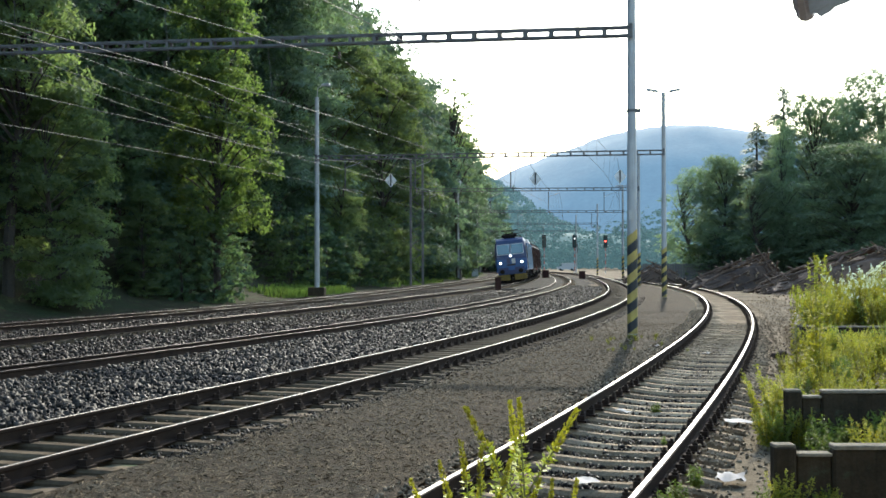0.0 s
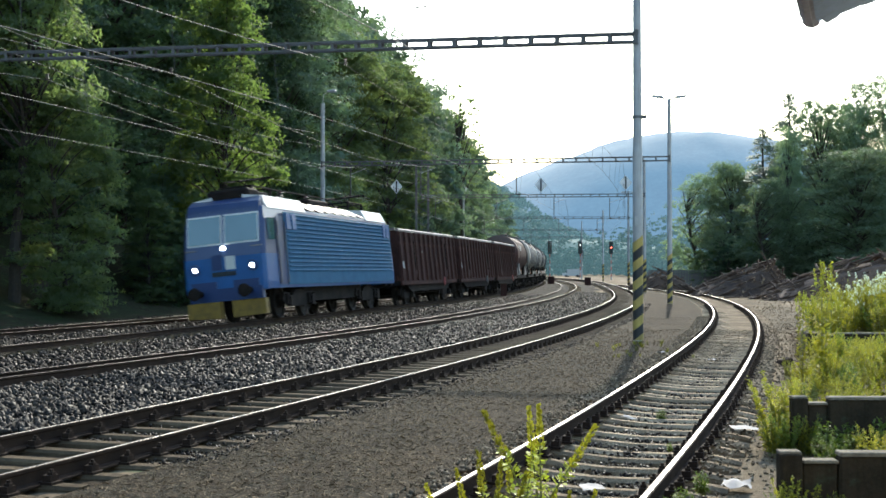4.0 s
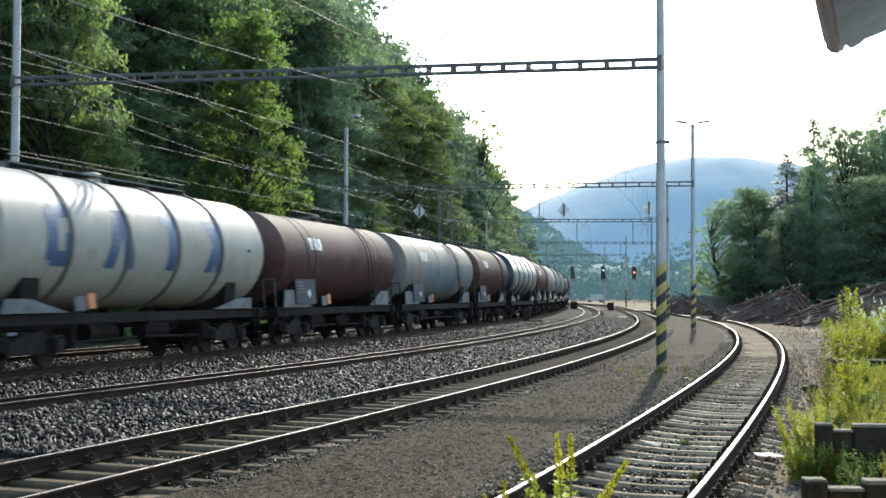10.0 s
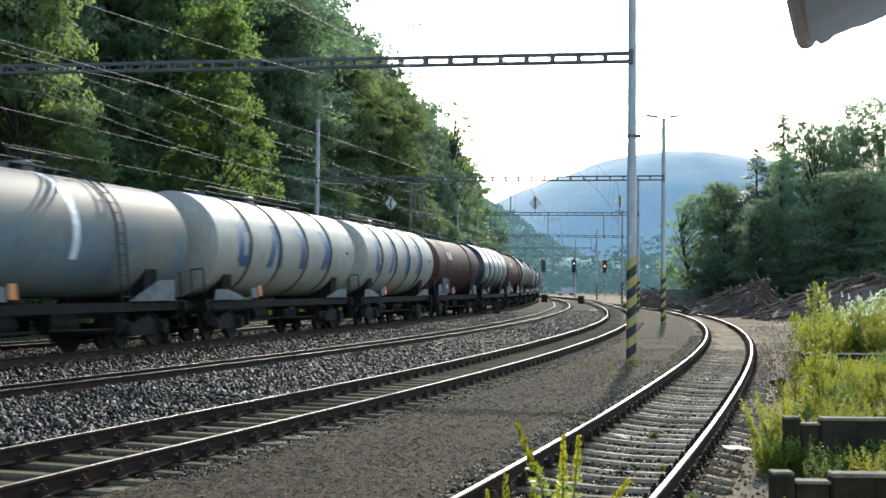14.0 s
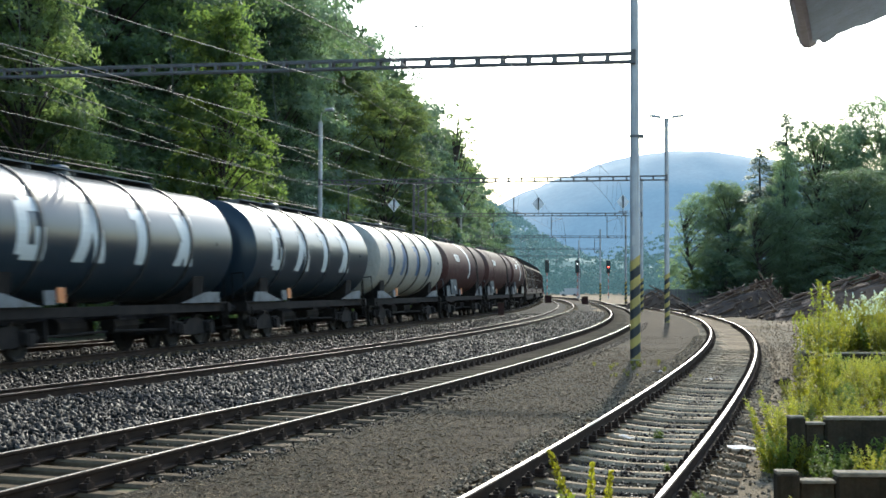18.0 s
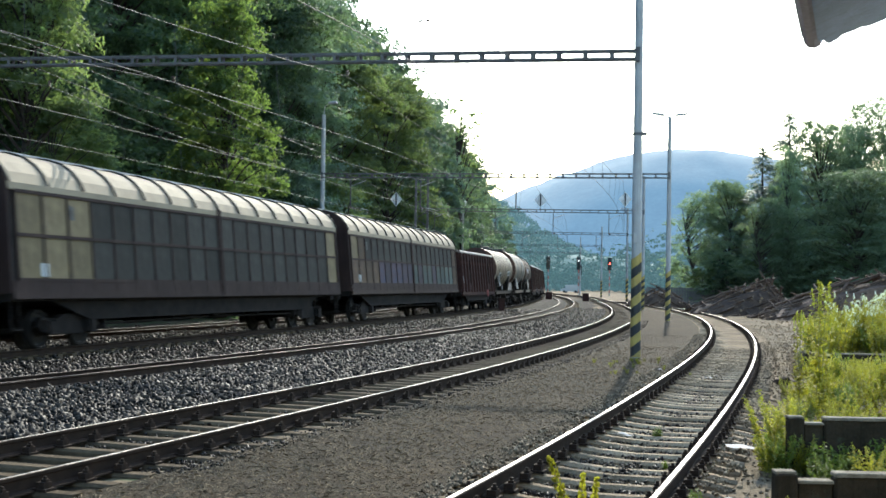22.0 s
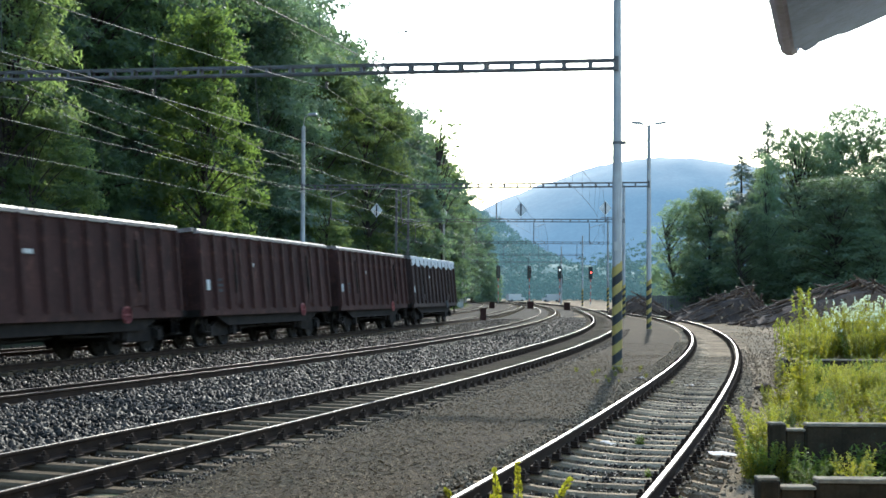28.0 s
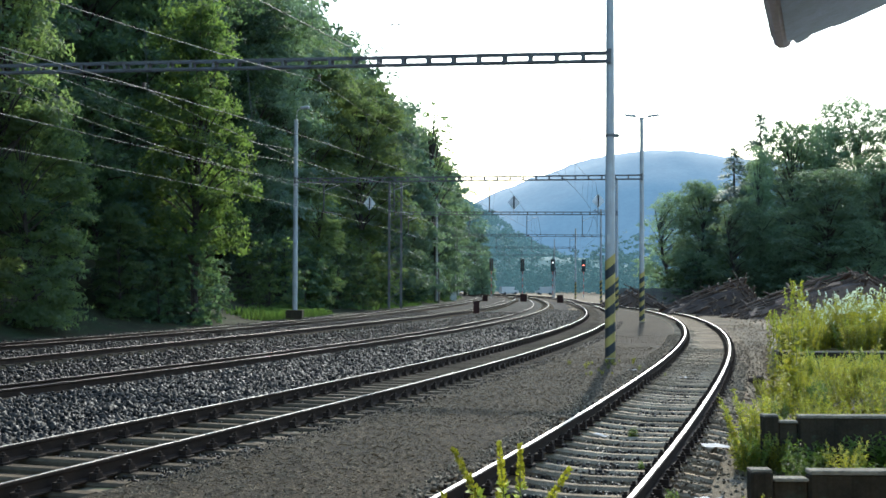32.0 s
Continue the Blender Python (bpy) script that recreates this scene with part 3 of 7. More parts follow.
def mast(name, label, x, y, z0, height, r0, r1, stripes=True, foot=False):
    m = thing(name, label, "mast", pose(x, y, z0))
    sh = Shape()
    sh.tube([(0, 0, 0), (0, 0, height * 0.45), (0, 0, height * 0.45 + 0.04), (0, 0, height)], [r0, r0 * 0.95, r0 * 0.88, r1], 16)
    part("pole", sh, MAT["galv"], m, "grey painted steel pole", smooth=True)
    if foot:
        b = Shape()
        b.bevel_box((0, 0, 0.0), (r0 * 6.4, r0 * 6.4, 0.5), 0.03)
        part("footing", b, MAT["concrete"], m, "concrete footing")
    if stripes:
        # slanted warning bands round the pole
        k, z, h = 1, -0.14, 0.26
        while z < 2.5:
            s = Shape()
            seg = 16
            rr = r0 + 0.004
            for j in range(seg + 1):
                a = 2 * math.pi * j / seg
                tilt = 0.11 * math.cos(a)
                for zz in (z, z + h):
                    s.v.append((rr * math.cos(a), rr * math.sin(a), max(zz + tilt, 0.02)))
            for j in range(seg):
                s.f.append((2 * j, 2 * j + 2, 2 * j + 3, 2 * j + 1)), s.m.append(0)
            part("warning_band", s, MAT["black"] if k % 2 == 0 else MAT["yellow"], m, smooth=True)
            z += h
            k += 1
    return m


def portal_beam(a, b, depth=0.22, width=0.26, label="riveted steel portal beam across the tracks", bays=None):
    """Two chords with upright battens between them, on both faces."""
    a, b = Vector(a), Vector(b)
    L = (b - a).length
    d = (b - a).normalized()
    rz = math.degrees(math.atan2(d.y, d.x))
    t = thing("portal_beam", label, "beam", Matrix.Translation(a) @ pose(0, 0, 0, 0, -math.degrees(math.asin(d.z)), rz))
    bays = bays or max(6, int(L / 0.72))
    for zz in (-depth / 2, depth / 2):
        s = Shape()
        for yy in (-width / 2, width / 2):
            s.box((L / 2, yy, zz), (L, 0.06, 0.055))
        part("chord", s, MAT["beam"], t)
    batt = Shape()
    for yy in (-width / 2, width / 2):
        batt.box((0, yy, 0), (0.085, 0.03, depth))
    batt.box((0, 0, depth / 2 - 0.02), (0.06, width, 0.03))
    batt.box((0, 0, -depth / 2 + 0.02), (0.06, width, 0.03))
    me = batt.mesh("batten", MAT["beam"])
    for i in range(bays + 1):
        part("batten", me, None, t, m=pose(L * i / bays, 0, 0))
    for e in (0.0, L):
        s = Shape()
        s.box((e, 0, 0), (0.10, width + 0.16, depth + 0.16))
        part("end_bracket", s, MAT["beam"], t)
    return t



# ---- woods ----
SUNNY = (2.55, 2.65, 1.05)     # light through a leaf, against light off it
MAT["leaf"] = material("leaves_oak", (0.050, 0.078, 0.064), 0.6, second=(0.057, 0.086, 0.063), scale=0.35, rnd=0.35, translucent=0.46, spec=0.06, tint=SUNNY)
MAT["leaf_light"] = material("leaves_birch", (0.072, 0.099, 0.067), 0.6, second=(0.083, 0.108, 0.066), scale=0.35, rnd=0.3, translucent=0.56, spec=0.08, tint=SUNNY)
# The slim edge tree's sunlit glow is put into these brighter leaves.
MAT["leaf_sunlit"] = material("leaves_sunlit_tone", (0.078, 0.109, 0.063), 0.6, second=(0.087, 0.116, 0.063), scale=0.35, rnd=0.3, translucent=0.62, spec=0.08, tint=(2.6, 2.85, 0.95))
# Paler, bluer leaves for the farther trees: haze put into the colour.
MAT["leaf_hazy"] = material("leaves_hazy", (0.096, 0.138, 0.122), 0.6, second=(0.106, 0.147, 0.122), scale=0.35, rnd=0.3, translucent=0.38, spec=0.10, tint=(1.75, 1.85, 0.85))
MAT["leaf_hazy_pale"] = material("leaves_hazy_pale", (0.103, 0.146, 0.126), 0.6, second=(0.112, 0.153, 0.126), scale=0.35, rnd=0.3, translucent=0.44, spec=0.10, tint=(1.75, 1.85, 0.85))
# Haze over the yard wood is put into these very pale leaves.
MAT["leaf_yard"] = material("leaves_hazy_yard", (0.150, 0.200, 0.135), 0.6, second=(0.164, 0.212, 0.130), scale=0.35, rnd=0.3, translucent=0.54, spec=0.10, tint=(1.25, 1.35, 0.85))
MAT["needle"] = material("needles_spruce", (0.115, 0.160, 0.115), 0.6, second=(0.125, 0.170, 0.115), scale=0.5, rnd=0.2, translucent=0.2, spec=0.15)


def leaf_cloud(centres, radii, twigs, per, size, r, twig=0.6, down=0.3, flat=0.17):
    """Leaf blades on flat twigs round lobes, uneven in size."""
    w = np.array(radii) ** 2
    pick = r.choice(len(centres), twigs, p=w / w.sum())
    dirs = r.normal(size=(twigs, 3))
    dirs /= np.linalg.norm(dirs, axis=1)[:, None]
    dirs[:, 2] = np.where(dirs[:, 2] < -0.3, -dirs[:, 2] * 0.6, dirs[:, 2])
    rad = np.array(radii)[pick] * (0.45 + 0.65 * r.random(twigs) ** 0.5)
    tc = np.array(centres)[pick] + dirs * rad[:, None] * np.array([1, 1, 0.8])
    # each twig reaches outwards and a little down
    count = twigs * per
    k = np.repeat(np.arange(twigs), per)
    out = dirs[k] * np.array([1, 1, 0.3]) + np.array([0, 0, -0.12])
    ts = twig * (0.6 + 0.8 * r.random(twigs))[k][:, None]
    u = r.random((count, 1))
    c = tc[k] + out * ts * (u - 0.3) * 1.5 + r.normal(size=(count, 3)) * ts * np.array([0.36, 0.36, flat]) * (1.15 - 0.6 * u)
    nrm = np.array([0, 0, 0.3]) + dirs[k] * 0.9 + r.normal(scale=0.5, size=(count, 3))
    nrm /= np.linalg.norm(nrm, axis=1)[:, None]
    t = np.cross(nrm, r.normal(size=(count, 3)))
    t /= np.linalg.norm(t, axis=1)[:, None] + 1e-9
    b = np.cross(nrm, t)
    sz = size * (0.55 + 0.9 * r.random(count))[:, None]
    droop = np.array([0, 0, -down])
    v = np.stack([c - t * sz - b * sz * 0.5, c + t * sz + droop * sz, c - t * sz * 0.7 + b * sz * 0.55], 1)
    return v.reshape(-1, 3)


def cloud_mesh(name, v, mat, k=4):
    """Separate blades of k corners each."""
    me = bpy.data.meshes.new(name)
    n = len(v) // k
    me.vertices.add(len(v))
    me.vertices.foreach_set("co", v.astype(np.float32).ravel())
    me.loops.add(k * n)
    me.loops.foreach_set("vertex_index", np.arange(k * n, dtype=np.int32))
    me.polygons.add(n)
    me.polygons.foreach_set("loop_start", np.arange(0, k * n, k, dtype=np.int32))
    me.update(calc_edges=True)
    me.validate()
    me.materials.append(mat)
    return me


def broadleaf(seed, height, spread, mat, twigs, per, size, low=0.12, twig=0.6, egg=False):
    """Meshes of a trunk with limbs and of a crown."""
    r = np.random.default_rng(seed)
    sh = Shape()
    lean = r.normal(scale=0.03, size=2)
    top = Vector((lean[0] * height, lean[1] * height, height * 0.82))
    sh.tube([(0, 0, -0.5), (0, 0, height * 0.12), top * 0.55, top], [height * 0.014, height * 0.011, height * 0.008, height * 0.002], 7)
    cs, rs = [], []
    n = 62 if egg else 34
    for i in range(n):
        f = low + (1 - low) * (i + r.random()) / n
        a = 2.4 * i + r.random()
        prof = math.sin((0.20 + f * 0.74) * math.pi) ** 0.55 * (0.78 + 0.22 * f)
        if egg:
            prof = math.sin((0.28 + f * 0.64) * math.pi) ** 0.6 * (1.05 - 0.2 * f)
        reach = spread * prof * (0.45 + 0.55 * r.random())
        c = Vector((math.cos(a) * reach, math.sin(a) * reach, height * f * 0.93))
        base = top * min(1, f * 0.85)
        sh.tube([base, base.lerp(c, 0.55) + Vector((0, 0, 0.3)), c], [height * 0.004, height * 0.0025, height * 0.001], 5, caps=False)
        cs.append(tuple(c)), rs.append(spread * (0.24 + 0.22 * r.random()) * ((0.66 + 0.24 * prof) if egg else 1.0))
    cs.append(tuple(top)), rs.append(spread * (0.26 if egg else 0.3))
    return sh.mesh("trunk", MAT["bark"]), cloud_mesh("crown", leaf_cloud(cs, rs, twigs, per, size, r, twig, flat=0.33 if egg else 0.17), mat, 3)


def conifer(seed, height, spread, count, size):
    """A spruce: drooping boughs in loose whorls, thinner towards the top."""
    r = np.random.default_rng(seed)
    sh = Shape()
    sh.tube([(0, 0, -0.5), (0, 0, height * 0.5), (0, 0, height)], [height * 0.014, height * 0.009, 0.01], 6)
    boughs = 190
    f = np.sort(r.random(boughs) ** 0.85)
    ba = r.random(boughs) * 2 * np.pi
    reach = spread * (1.03 - f) ** 0.58 * (0.65 + 0.5 * r.random(boughs))
    pick = r.choice(boughs, count, p=(reach + 0.7) / (reach + 0.7).sum())
    q = r.random(count) ** 0.6
    a = ba[pick] + r.normal(scale=0.22, size=count) * (0.4 + 0.6 * q)
    rad = reach[pick] * q
    c = np.stack([np.cos(a) * rad, np.sin(a) * rad, height * (0.06 + 0.93 * f[pick]) - rad * 0.30 + r.normal(scale=0.12, size=count)], 1)
    out = np.stack([np.cos(a), np.sin(a), -0.5 + 0 * a], 1)
    side = np.stack([-np.sin(a), np.cos(a), r.normal(scale=0.4, size=count)], 1)
    sz = size * (0.5 + 0.7 * r.random(count))[:, None] * (1.1 - 0.7 * f[pick])[:, None]
    v = np.stack([c - out * sz, c - side * sz * 0.45 + [0, 0, -0.08], c + out * sz, c + side * sz * 0.45 + [0, 0, -0.08]], 1).reshape(-1, 3)
    return sh.mesh("trunk", MAT["bark"]), cloud_mesh("crown", v, MAT["needle"])


def plant(name, meshes, label, category, m, group=""):
    t = thing(name, label, category, m, group)
    part("trunk", meshes[0], None, t)
    part("crown", meshes[1], None, t)
    return t


SORT = [(11, 19, 4.6, "leaf"), (12, 22, 5.2, "leaf"), (13, 17, 4.0, "leaf_light"), (14, 20, 4.2, "leaf_light")]
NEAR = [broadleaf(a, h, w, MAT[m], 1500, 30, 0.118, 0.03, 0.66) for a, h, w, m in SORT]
KINDS = [broadleaf(a, h, w, MAT["leaf_hazy" if m == "leaf" else "leaf_hazy_pale"], 860, 16, 0.19, 0.03, 0.75) for a, h, w, m in SORT]
YARD = [broadleaf(a, 20, 4.0, MAT["leaf_yard"], 1700, 19, 0.11, 0.03, 0.55, True) for a in (11, 12, 13, 14)]
AIRY = broadleaf(17, 20, 3.4, MAT["leaf_yard"], 1300, 20, 0.095, 0.2, 0.5, True)
# edge trees: a slim one with a high crown, a wide one with a bare foot, a fine-leaved birch
SLIM = broadleaf(61, 17.5, 2.5, MAT["leaf_sunlit"], 900, 30, 0.108, 0.24, 0.5, True)
HIGH = broadleaf(62, 21, 3.0, MAT["leaf_light"], 1000, 30, 0.112, 0.42, 0.55, True)
BIRCH = broadleaf(63, 21, 3.9, MAT["leaf_hazy_pale"], 1500, 27, 0.108, 0.05, 0.8)
BACK = [broadleaf(a, h, w, MAT[m], 180, 8, 0.6, twig=0.9) for a, h, w, m in SORT]
BUSH = [broadleaf(21, 4.2, 2.0, MAT["leaf_light"], 120, 20, 0.125, 0.02, 0.3), broadleaf(22, 5.5, 2.3, MAT["leaf"], 140, 20, 0.135, 0.02, 0.34)]
SPRUCE = [conifer(31, 20, 3.6, 9000, 0.30), conifer(32, 22, 4.0, 9600, 0.32)]
TREE_LABEL = ["dense dark-green oak at the forest edge", "tall dark-green deciduous forest tree", "light-green birch in the wooded slope", "slender bright-green deciduous forest tree"]
r = random.Random(5)
T0 = LINE["T0"]


def forest_tree(px, py, k, sc, lod, rise=1.0):
    plant("tree", lod[k], TREE_LABEL[k], "tree",
          pose(px, py, ground_at(px, py) - 0.2, 0, 0, r.uniform(0, 360)) @ Matrix.Diagonal((sc, sc, sc * rise, 1)), "forest on the slope")


for row, (off, step, s0, s1) in enumerate([(12.2, 4.8, 20, 262), (18, 6.5, 20, 270), (24, 8.0, 20, 290), (34, 10, 20, 300)]):
    s = s0
    while s < s1:
        x, y, th = T0.at(s + r.uniform(-1.5, 1.5))
        o = off + r.uniform(0.0, 3.0) - (1.6 if row == 0 and s > 150 else 0.0)
        px, py = x - o * math.sin(th), y + o * math.cos(th)
        k = r.choice([0, 0, 1, 1, 1, 3] if row == 0 else [0, 0, 1, 1, 2, 3])
        sc = r.uniform(0.95, 1.2) if s < 45 else r.uniform(1.04, 1.26)
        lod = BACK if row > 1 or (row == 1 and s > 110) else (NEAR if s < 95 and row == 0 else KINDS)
        forest_tree(px, py, k, sc, lod, r.uniform(0.95, 1.1))
        s += step * r.uniform(0.8, 1.25)
# trees that stand out from the edge and catch the sun on their flank
# mostly paler leaves here, darker in the rows behind: sun and shade by colour
for s, o, k, sc in ((20, 7.0, 3, 1.0), (33.6, 5.8, 2, 0.56), (42.2, 6.4, 3, 0.29), (45.2, 7.2, 0, 0.34), (49.5, 7.0, 1, 0.30), (53.5, 7.4, 0, 0.40), (77.5, 6.4, 2, 0.56), (90, 9.0, 3, 1.1), (101, 6.6, 3, 1.1), (113, 7.6, 2, 1.25), (131, 6.8, 2, 1.1), (146, 7.2, 3, 1.15), (163, 6.8, 2, 1.2), (182, 6.8, 3, 1.15), (204, 6.8, 2, 1.2), (226, 6.8, 3, 1.2)):
    x, y, th = T0.at(s)
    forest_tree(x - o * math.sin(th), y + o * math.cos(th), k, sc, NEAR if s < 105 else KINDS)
for s, o, kind, sc, label in ((32.2, 7.2, HIGH, 0.92, "tall sunlit tree with a bare trunk at the forest edge"), (47.2, 4.8, SLIM, 1.0, "slim tree standing out from the forest edge, sunlit yellow-green put into its leaves"), (76.0, 10.2, BIRCH, 1.12, "pale grey-green birch at the forest edge"), (83.0, 10.6, BIRCH, 1.2, "pale grey-green birch at the forest edge")):
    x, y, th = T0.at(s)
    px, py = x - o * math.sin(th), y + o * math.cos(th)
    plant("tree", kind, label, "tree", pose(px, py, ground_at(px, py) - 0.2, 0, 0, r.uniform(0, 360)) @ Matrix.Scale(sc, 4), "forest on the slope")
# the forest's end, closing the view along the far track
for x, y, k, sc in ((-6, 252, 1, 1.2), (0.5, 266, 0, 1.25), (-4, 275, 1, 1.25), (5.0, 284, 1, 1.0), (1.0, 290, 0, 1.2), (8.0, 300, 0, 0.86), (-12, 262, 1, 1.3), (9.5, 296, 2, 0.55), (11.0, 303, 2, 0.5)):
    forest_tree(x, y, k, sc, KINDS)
# a thin young birch standing out over the crowns
YOUNG = broadleaf(41, 25, 2.3, MAT["leaf_light"], 95, 16, 0.16, 0.5, 0.5)
plant("tree", YOUNG, "thin young birch standing out over the crowns", "tree", pose(-0.7, 150, 0.2))
for s, o, sc in ((44.8, 5.6, 0.62), (46.6, 4.7, 0.80), (48.0, 5.0, 0.70), (50.6, 5.6, 0.66)):
    x, y, th = T0.at(s)
    px, py = x - o * math.sin(th), y + o * math.cos(th)
    plant("bush", BUSH[1], "leafy dark-green bush at the foot of a slim tree", "bush", pose(px, py, ground_at(px, py) - 0.1, 0, 0, 40 * s) @ Matrix.Scale(sc, 4), "bushes along the forest edge")
s = 20
while s < 250:
    x, y, th = T0.at(s)
    o = 6.2 + r.uniform(-0.6, 0.9)
    px, py = x - o * math.sin(th), y + o * math.cos(th)
    if s > 66 or r.random() < 0.25:
        plant("bush", BUSH[r.randrange(2)], "leafy green bush at the forest edge", "bush", pose(px, py, ground_at(px, py) - 0.1, 0, 0, r.uniform(0, 360)) @ Matrix.Scale(r.uniform(0.65, 1.1), 4), "bushes along the forest edge")
    s += r.uniform(2.6, 4.0)
# rough grass along the forest edge
rg = np.random.default_rng(8)
n = 6000
gs = 56 + 174 * rg.random(n) ** 1.2
go = 3.3 + 3.2 * rg.random(n) ** 0.8
gxx, gyy, gth = np.interp(gs, T0.s, T0.x), np.interp(gs, T0.s, T0.y), np.interp(gs, T0.s, T0.th)
gxx, gyy = gxx - go * np.sin(gth), gyy + go * np.cos(gth)
keep = np.array([noise.noise((x * 0.13, y * 0.13, 2.0)) > 0.10 or abs(y - 75) < 5 for x, y in zip(gxx, gyy)])
gxx, gyy = gxx[keep], gyy[keep]
c = np.stack([gxx, gyy, ground_height(gxx[:, None], gyy[:, None])[:, 0]], -1)
a = rg.random(len(c)) * 6.28
side = np.stack([np.cos(a), np.sin(a), 0 * a], -1) * 0.05
tip = np.stack([rg.normal(scale=0.12, size=len(c)), rg.normal(scale=0.12, size=len(c)), 0.12 + 0.3 * rg.random(len(c))], -1)
MAT["grass"] = material("rough_grass", (0.075, 0.12, 0.035), 0.7, second=(0.10, 0.13, 0.04), scale=0.5, rnd=0.3, islands=True, translucent=0.5, spec=0.1)
n = 2600
gs2, go2 = 57.0 + 13 * rg.random(n), 3.4 + 2.6 * rg.random(n)
hx, hy, hth = np.interp(gs2, T0.s, T0.x), np.interp(gs2, T0.s, T0.y), np.interp(gs2, T0.s, T0.th)
hx, hy = hx - go2 * np.sin(hth), hy + go2 * np.cos(hth)
c2 = np.stack([hx, hy, ground_height(hx[:, None], hy[:, None])[:, 0]], -1)
a2 = rg.random(n) * 6.28
c, side = np.concatenate([c, c2]), np.concatenate([side, np.stack([np.cos(a2), np.sin(a2), 0 * a2], -1) * 0.04])
tip = np.concatenate([tip, np.stack([rg.normal(scale=0.1, size=n), rg.normal(scale=0.1, size=n), 0.2 + 0.35 * rg.random(n)], -1)])
tagged(new("grass", cloud_mesh("grass", np.stack([c - side, c + side, c + tip + side * 0.3, c + tip - side * 0.3], 1).reshape(-1, 3), MAT["grass"])), "rough green grass along the forest edge", "grass", kind="stuff")

# ---- the goods train: ends of the vehicles by distance along the train, and its run ----
T1 = LINE["T1"]
RUN_T = [-1.0, 0.0, 1.0, 2.0, 3.0, 3.5, 4.5, 5.5, 6.5]
RUN_D = [-360.5, -341.2, -322.0, -304.2, -284.6, -274.4, -252.0, -229.6, -207.6]


def train_run(t):
    """Metres run by the train at t seconds: slower at first, then near 22 m a second."""
    if t >= 6.0:
        u = (t - 16) / 16
        return 347.34 * u - 2.965 * u * u + 1.334 * u ** 3
    i = max(1, min(len(RUN_T) - 3, int(np.searchsorted(RUN_T, t, "right")) - 1))
    t0, t1 = RUN_T[i], RUN_T[i + 1]
    m0 = (RUN_D[i + 1] - RUN_D[i - 1]) / (RUN_T[i + 1] - RUN_T[i - 1])
    m1 = (RUN_D[i + 2] - RUN_D[i]) / (RUN_T[i + 2] - RUN_T[i])
    w, h = (t - t0) / (t1 - t0), t1 - t0
    return (2 * w**3 - 3 * w**2 + 1) * RUN_D[i] + (w**3 - 2 * w**2 + w) * h * m0 + (3 * w**2 - 2 * w**3) * RUN_D[i + 1] + (w**3 - w**2) * h * m1


def ride(a, b, t, inset=2.6):
    """The pose of a vehicle whose ends lie at a and b along the train; its x points ahead."""
    d = train_run(t)
    p, q = T1.place(a + inset - d, 0), T1.place(b - inset - d, 0)
    f = (p - q).normalized()
    left = Vector((-f.y, f.x, 0)).normalized()
    up = f.cross(left)
    m = Matrix((f, left, up)).transposed().to_4x4()
    m.translation = (p + q) / 2
    return m @ Matrix.Rotation(math.atan2(T1.cant, GAUGE), 4, "X")


MAT["wagon_brown"] = material("wagon_brown_paint", (0.060, 0.0285, 0.0235), 0.8, second=(0.031, 0.0175, 0.0150), scale=1.1, grain=0.25, grain_scale=25, streak=0.55, bump=0.25, third=(0.088, 0.041, 0.030), third_at=0.60, spec=0.06)
MAT["wagon_dark"] = material("wagon_dark_paint", (0.032, 0.0200, 0.0175), 0.75, second=(0.050, 0.031, 0.025), scale=1.1, grain=0.22, streak=0.5, bump=0.25, spec=0.10)
MAT["brake_red"] = material("brake_wheel_red", (0.20, 0.045, 0.04), 0.6, grain=0.2)
MAT["rim"] = material("worn_top_rail", (0.20, 0.18, 0.17), 0.5, 0.3, second=(0.11, 0.085, 0.075), scale=3, grain=0.2)
MAT["tank_white"] = material("tank_white_paint", (0.345, 0.315, 0.265), 0.50, second=(0.285, 0.25, 0.205), scale=0.9, grain=0.10, streak=0.5, third=(0.26, 0.22, 0.17), third_at=0.62, spec=0.10)
MAT["tank_black"] = material("tank_black_paint", (0.013, 0.023, 0.033), 0.28, second=(0.022, 0.030, 0.037), scale=0.9, grain=0.12, streak=0.3, spec=0.3)
MAT["tank_brown"] = material("tank_brown_paint", (0.075, 0.032, 0.027), 0.74, second=(0.050, 0.026, 0.022), scale=0.8, grain=0.16, streak=0.5, third=(0.092, 0.055, 0.042), third_at=0.60, spec=0.06, dust=((0.125, 0.094, 0.078), 0.75, 2.7, 3.8))
MAT["tank_grey"] = material("tank_blue_grey_paint", (0.15, 0.175, 0.18), 0.62, second=(0.095, 0.125, 0.15), scale=0.7, grain=0.14, streak=0.5, third=(0.17, 0.14, 0.105), third_at=0.60, spec=0.08, dust=((0.16, 0.125, 0.092), 0.7, 2.6, 3.6), bands=[((0.24, 0.19, 0.125), 0.55)])
MAT["tank_cream"] = material("tank_soiled_cream_paint", (0.27, 0.20, 0.125), 0.5, second=(0.15, 0.108, 0.068), scale=0.9, grain=0.10, streak=0.55, third=(0.247, 0.15, 0.080), third_at=0.66, spec=0.14)
MAT["tank_rusty"] = material("tank_rust_stained_paint", (0.105, 0.088, 0.072), 0.55, second=(0.075, 0.052, 0.038), scale=0.8, grain=0.14, streak=0.55, third=(0.13, 0.078, 0.042), third_at=0.60, spec=0.1, bands=[((0.21, 0.130, 0.060), 0.6), ((0.095, 0.130, 0.130), 0.45)])
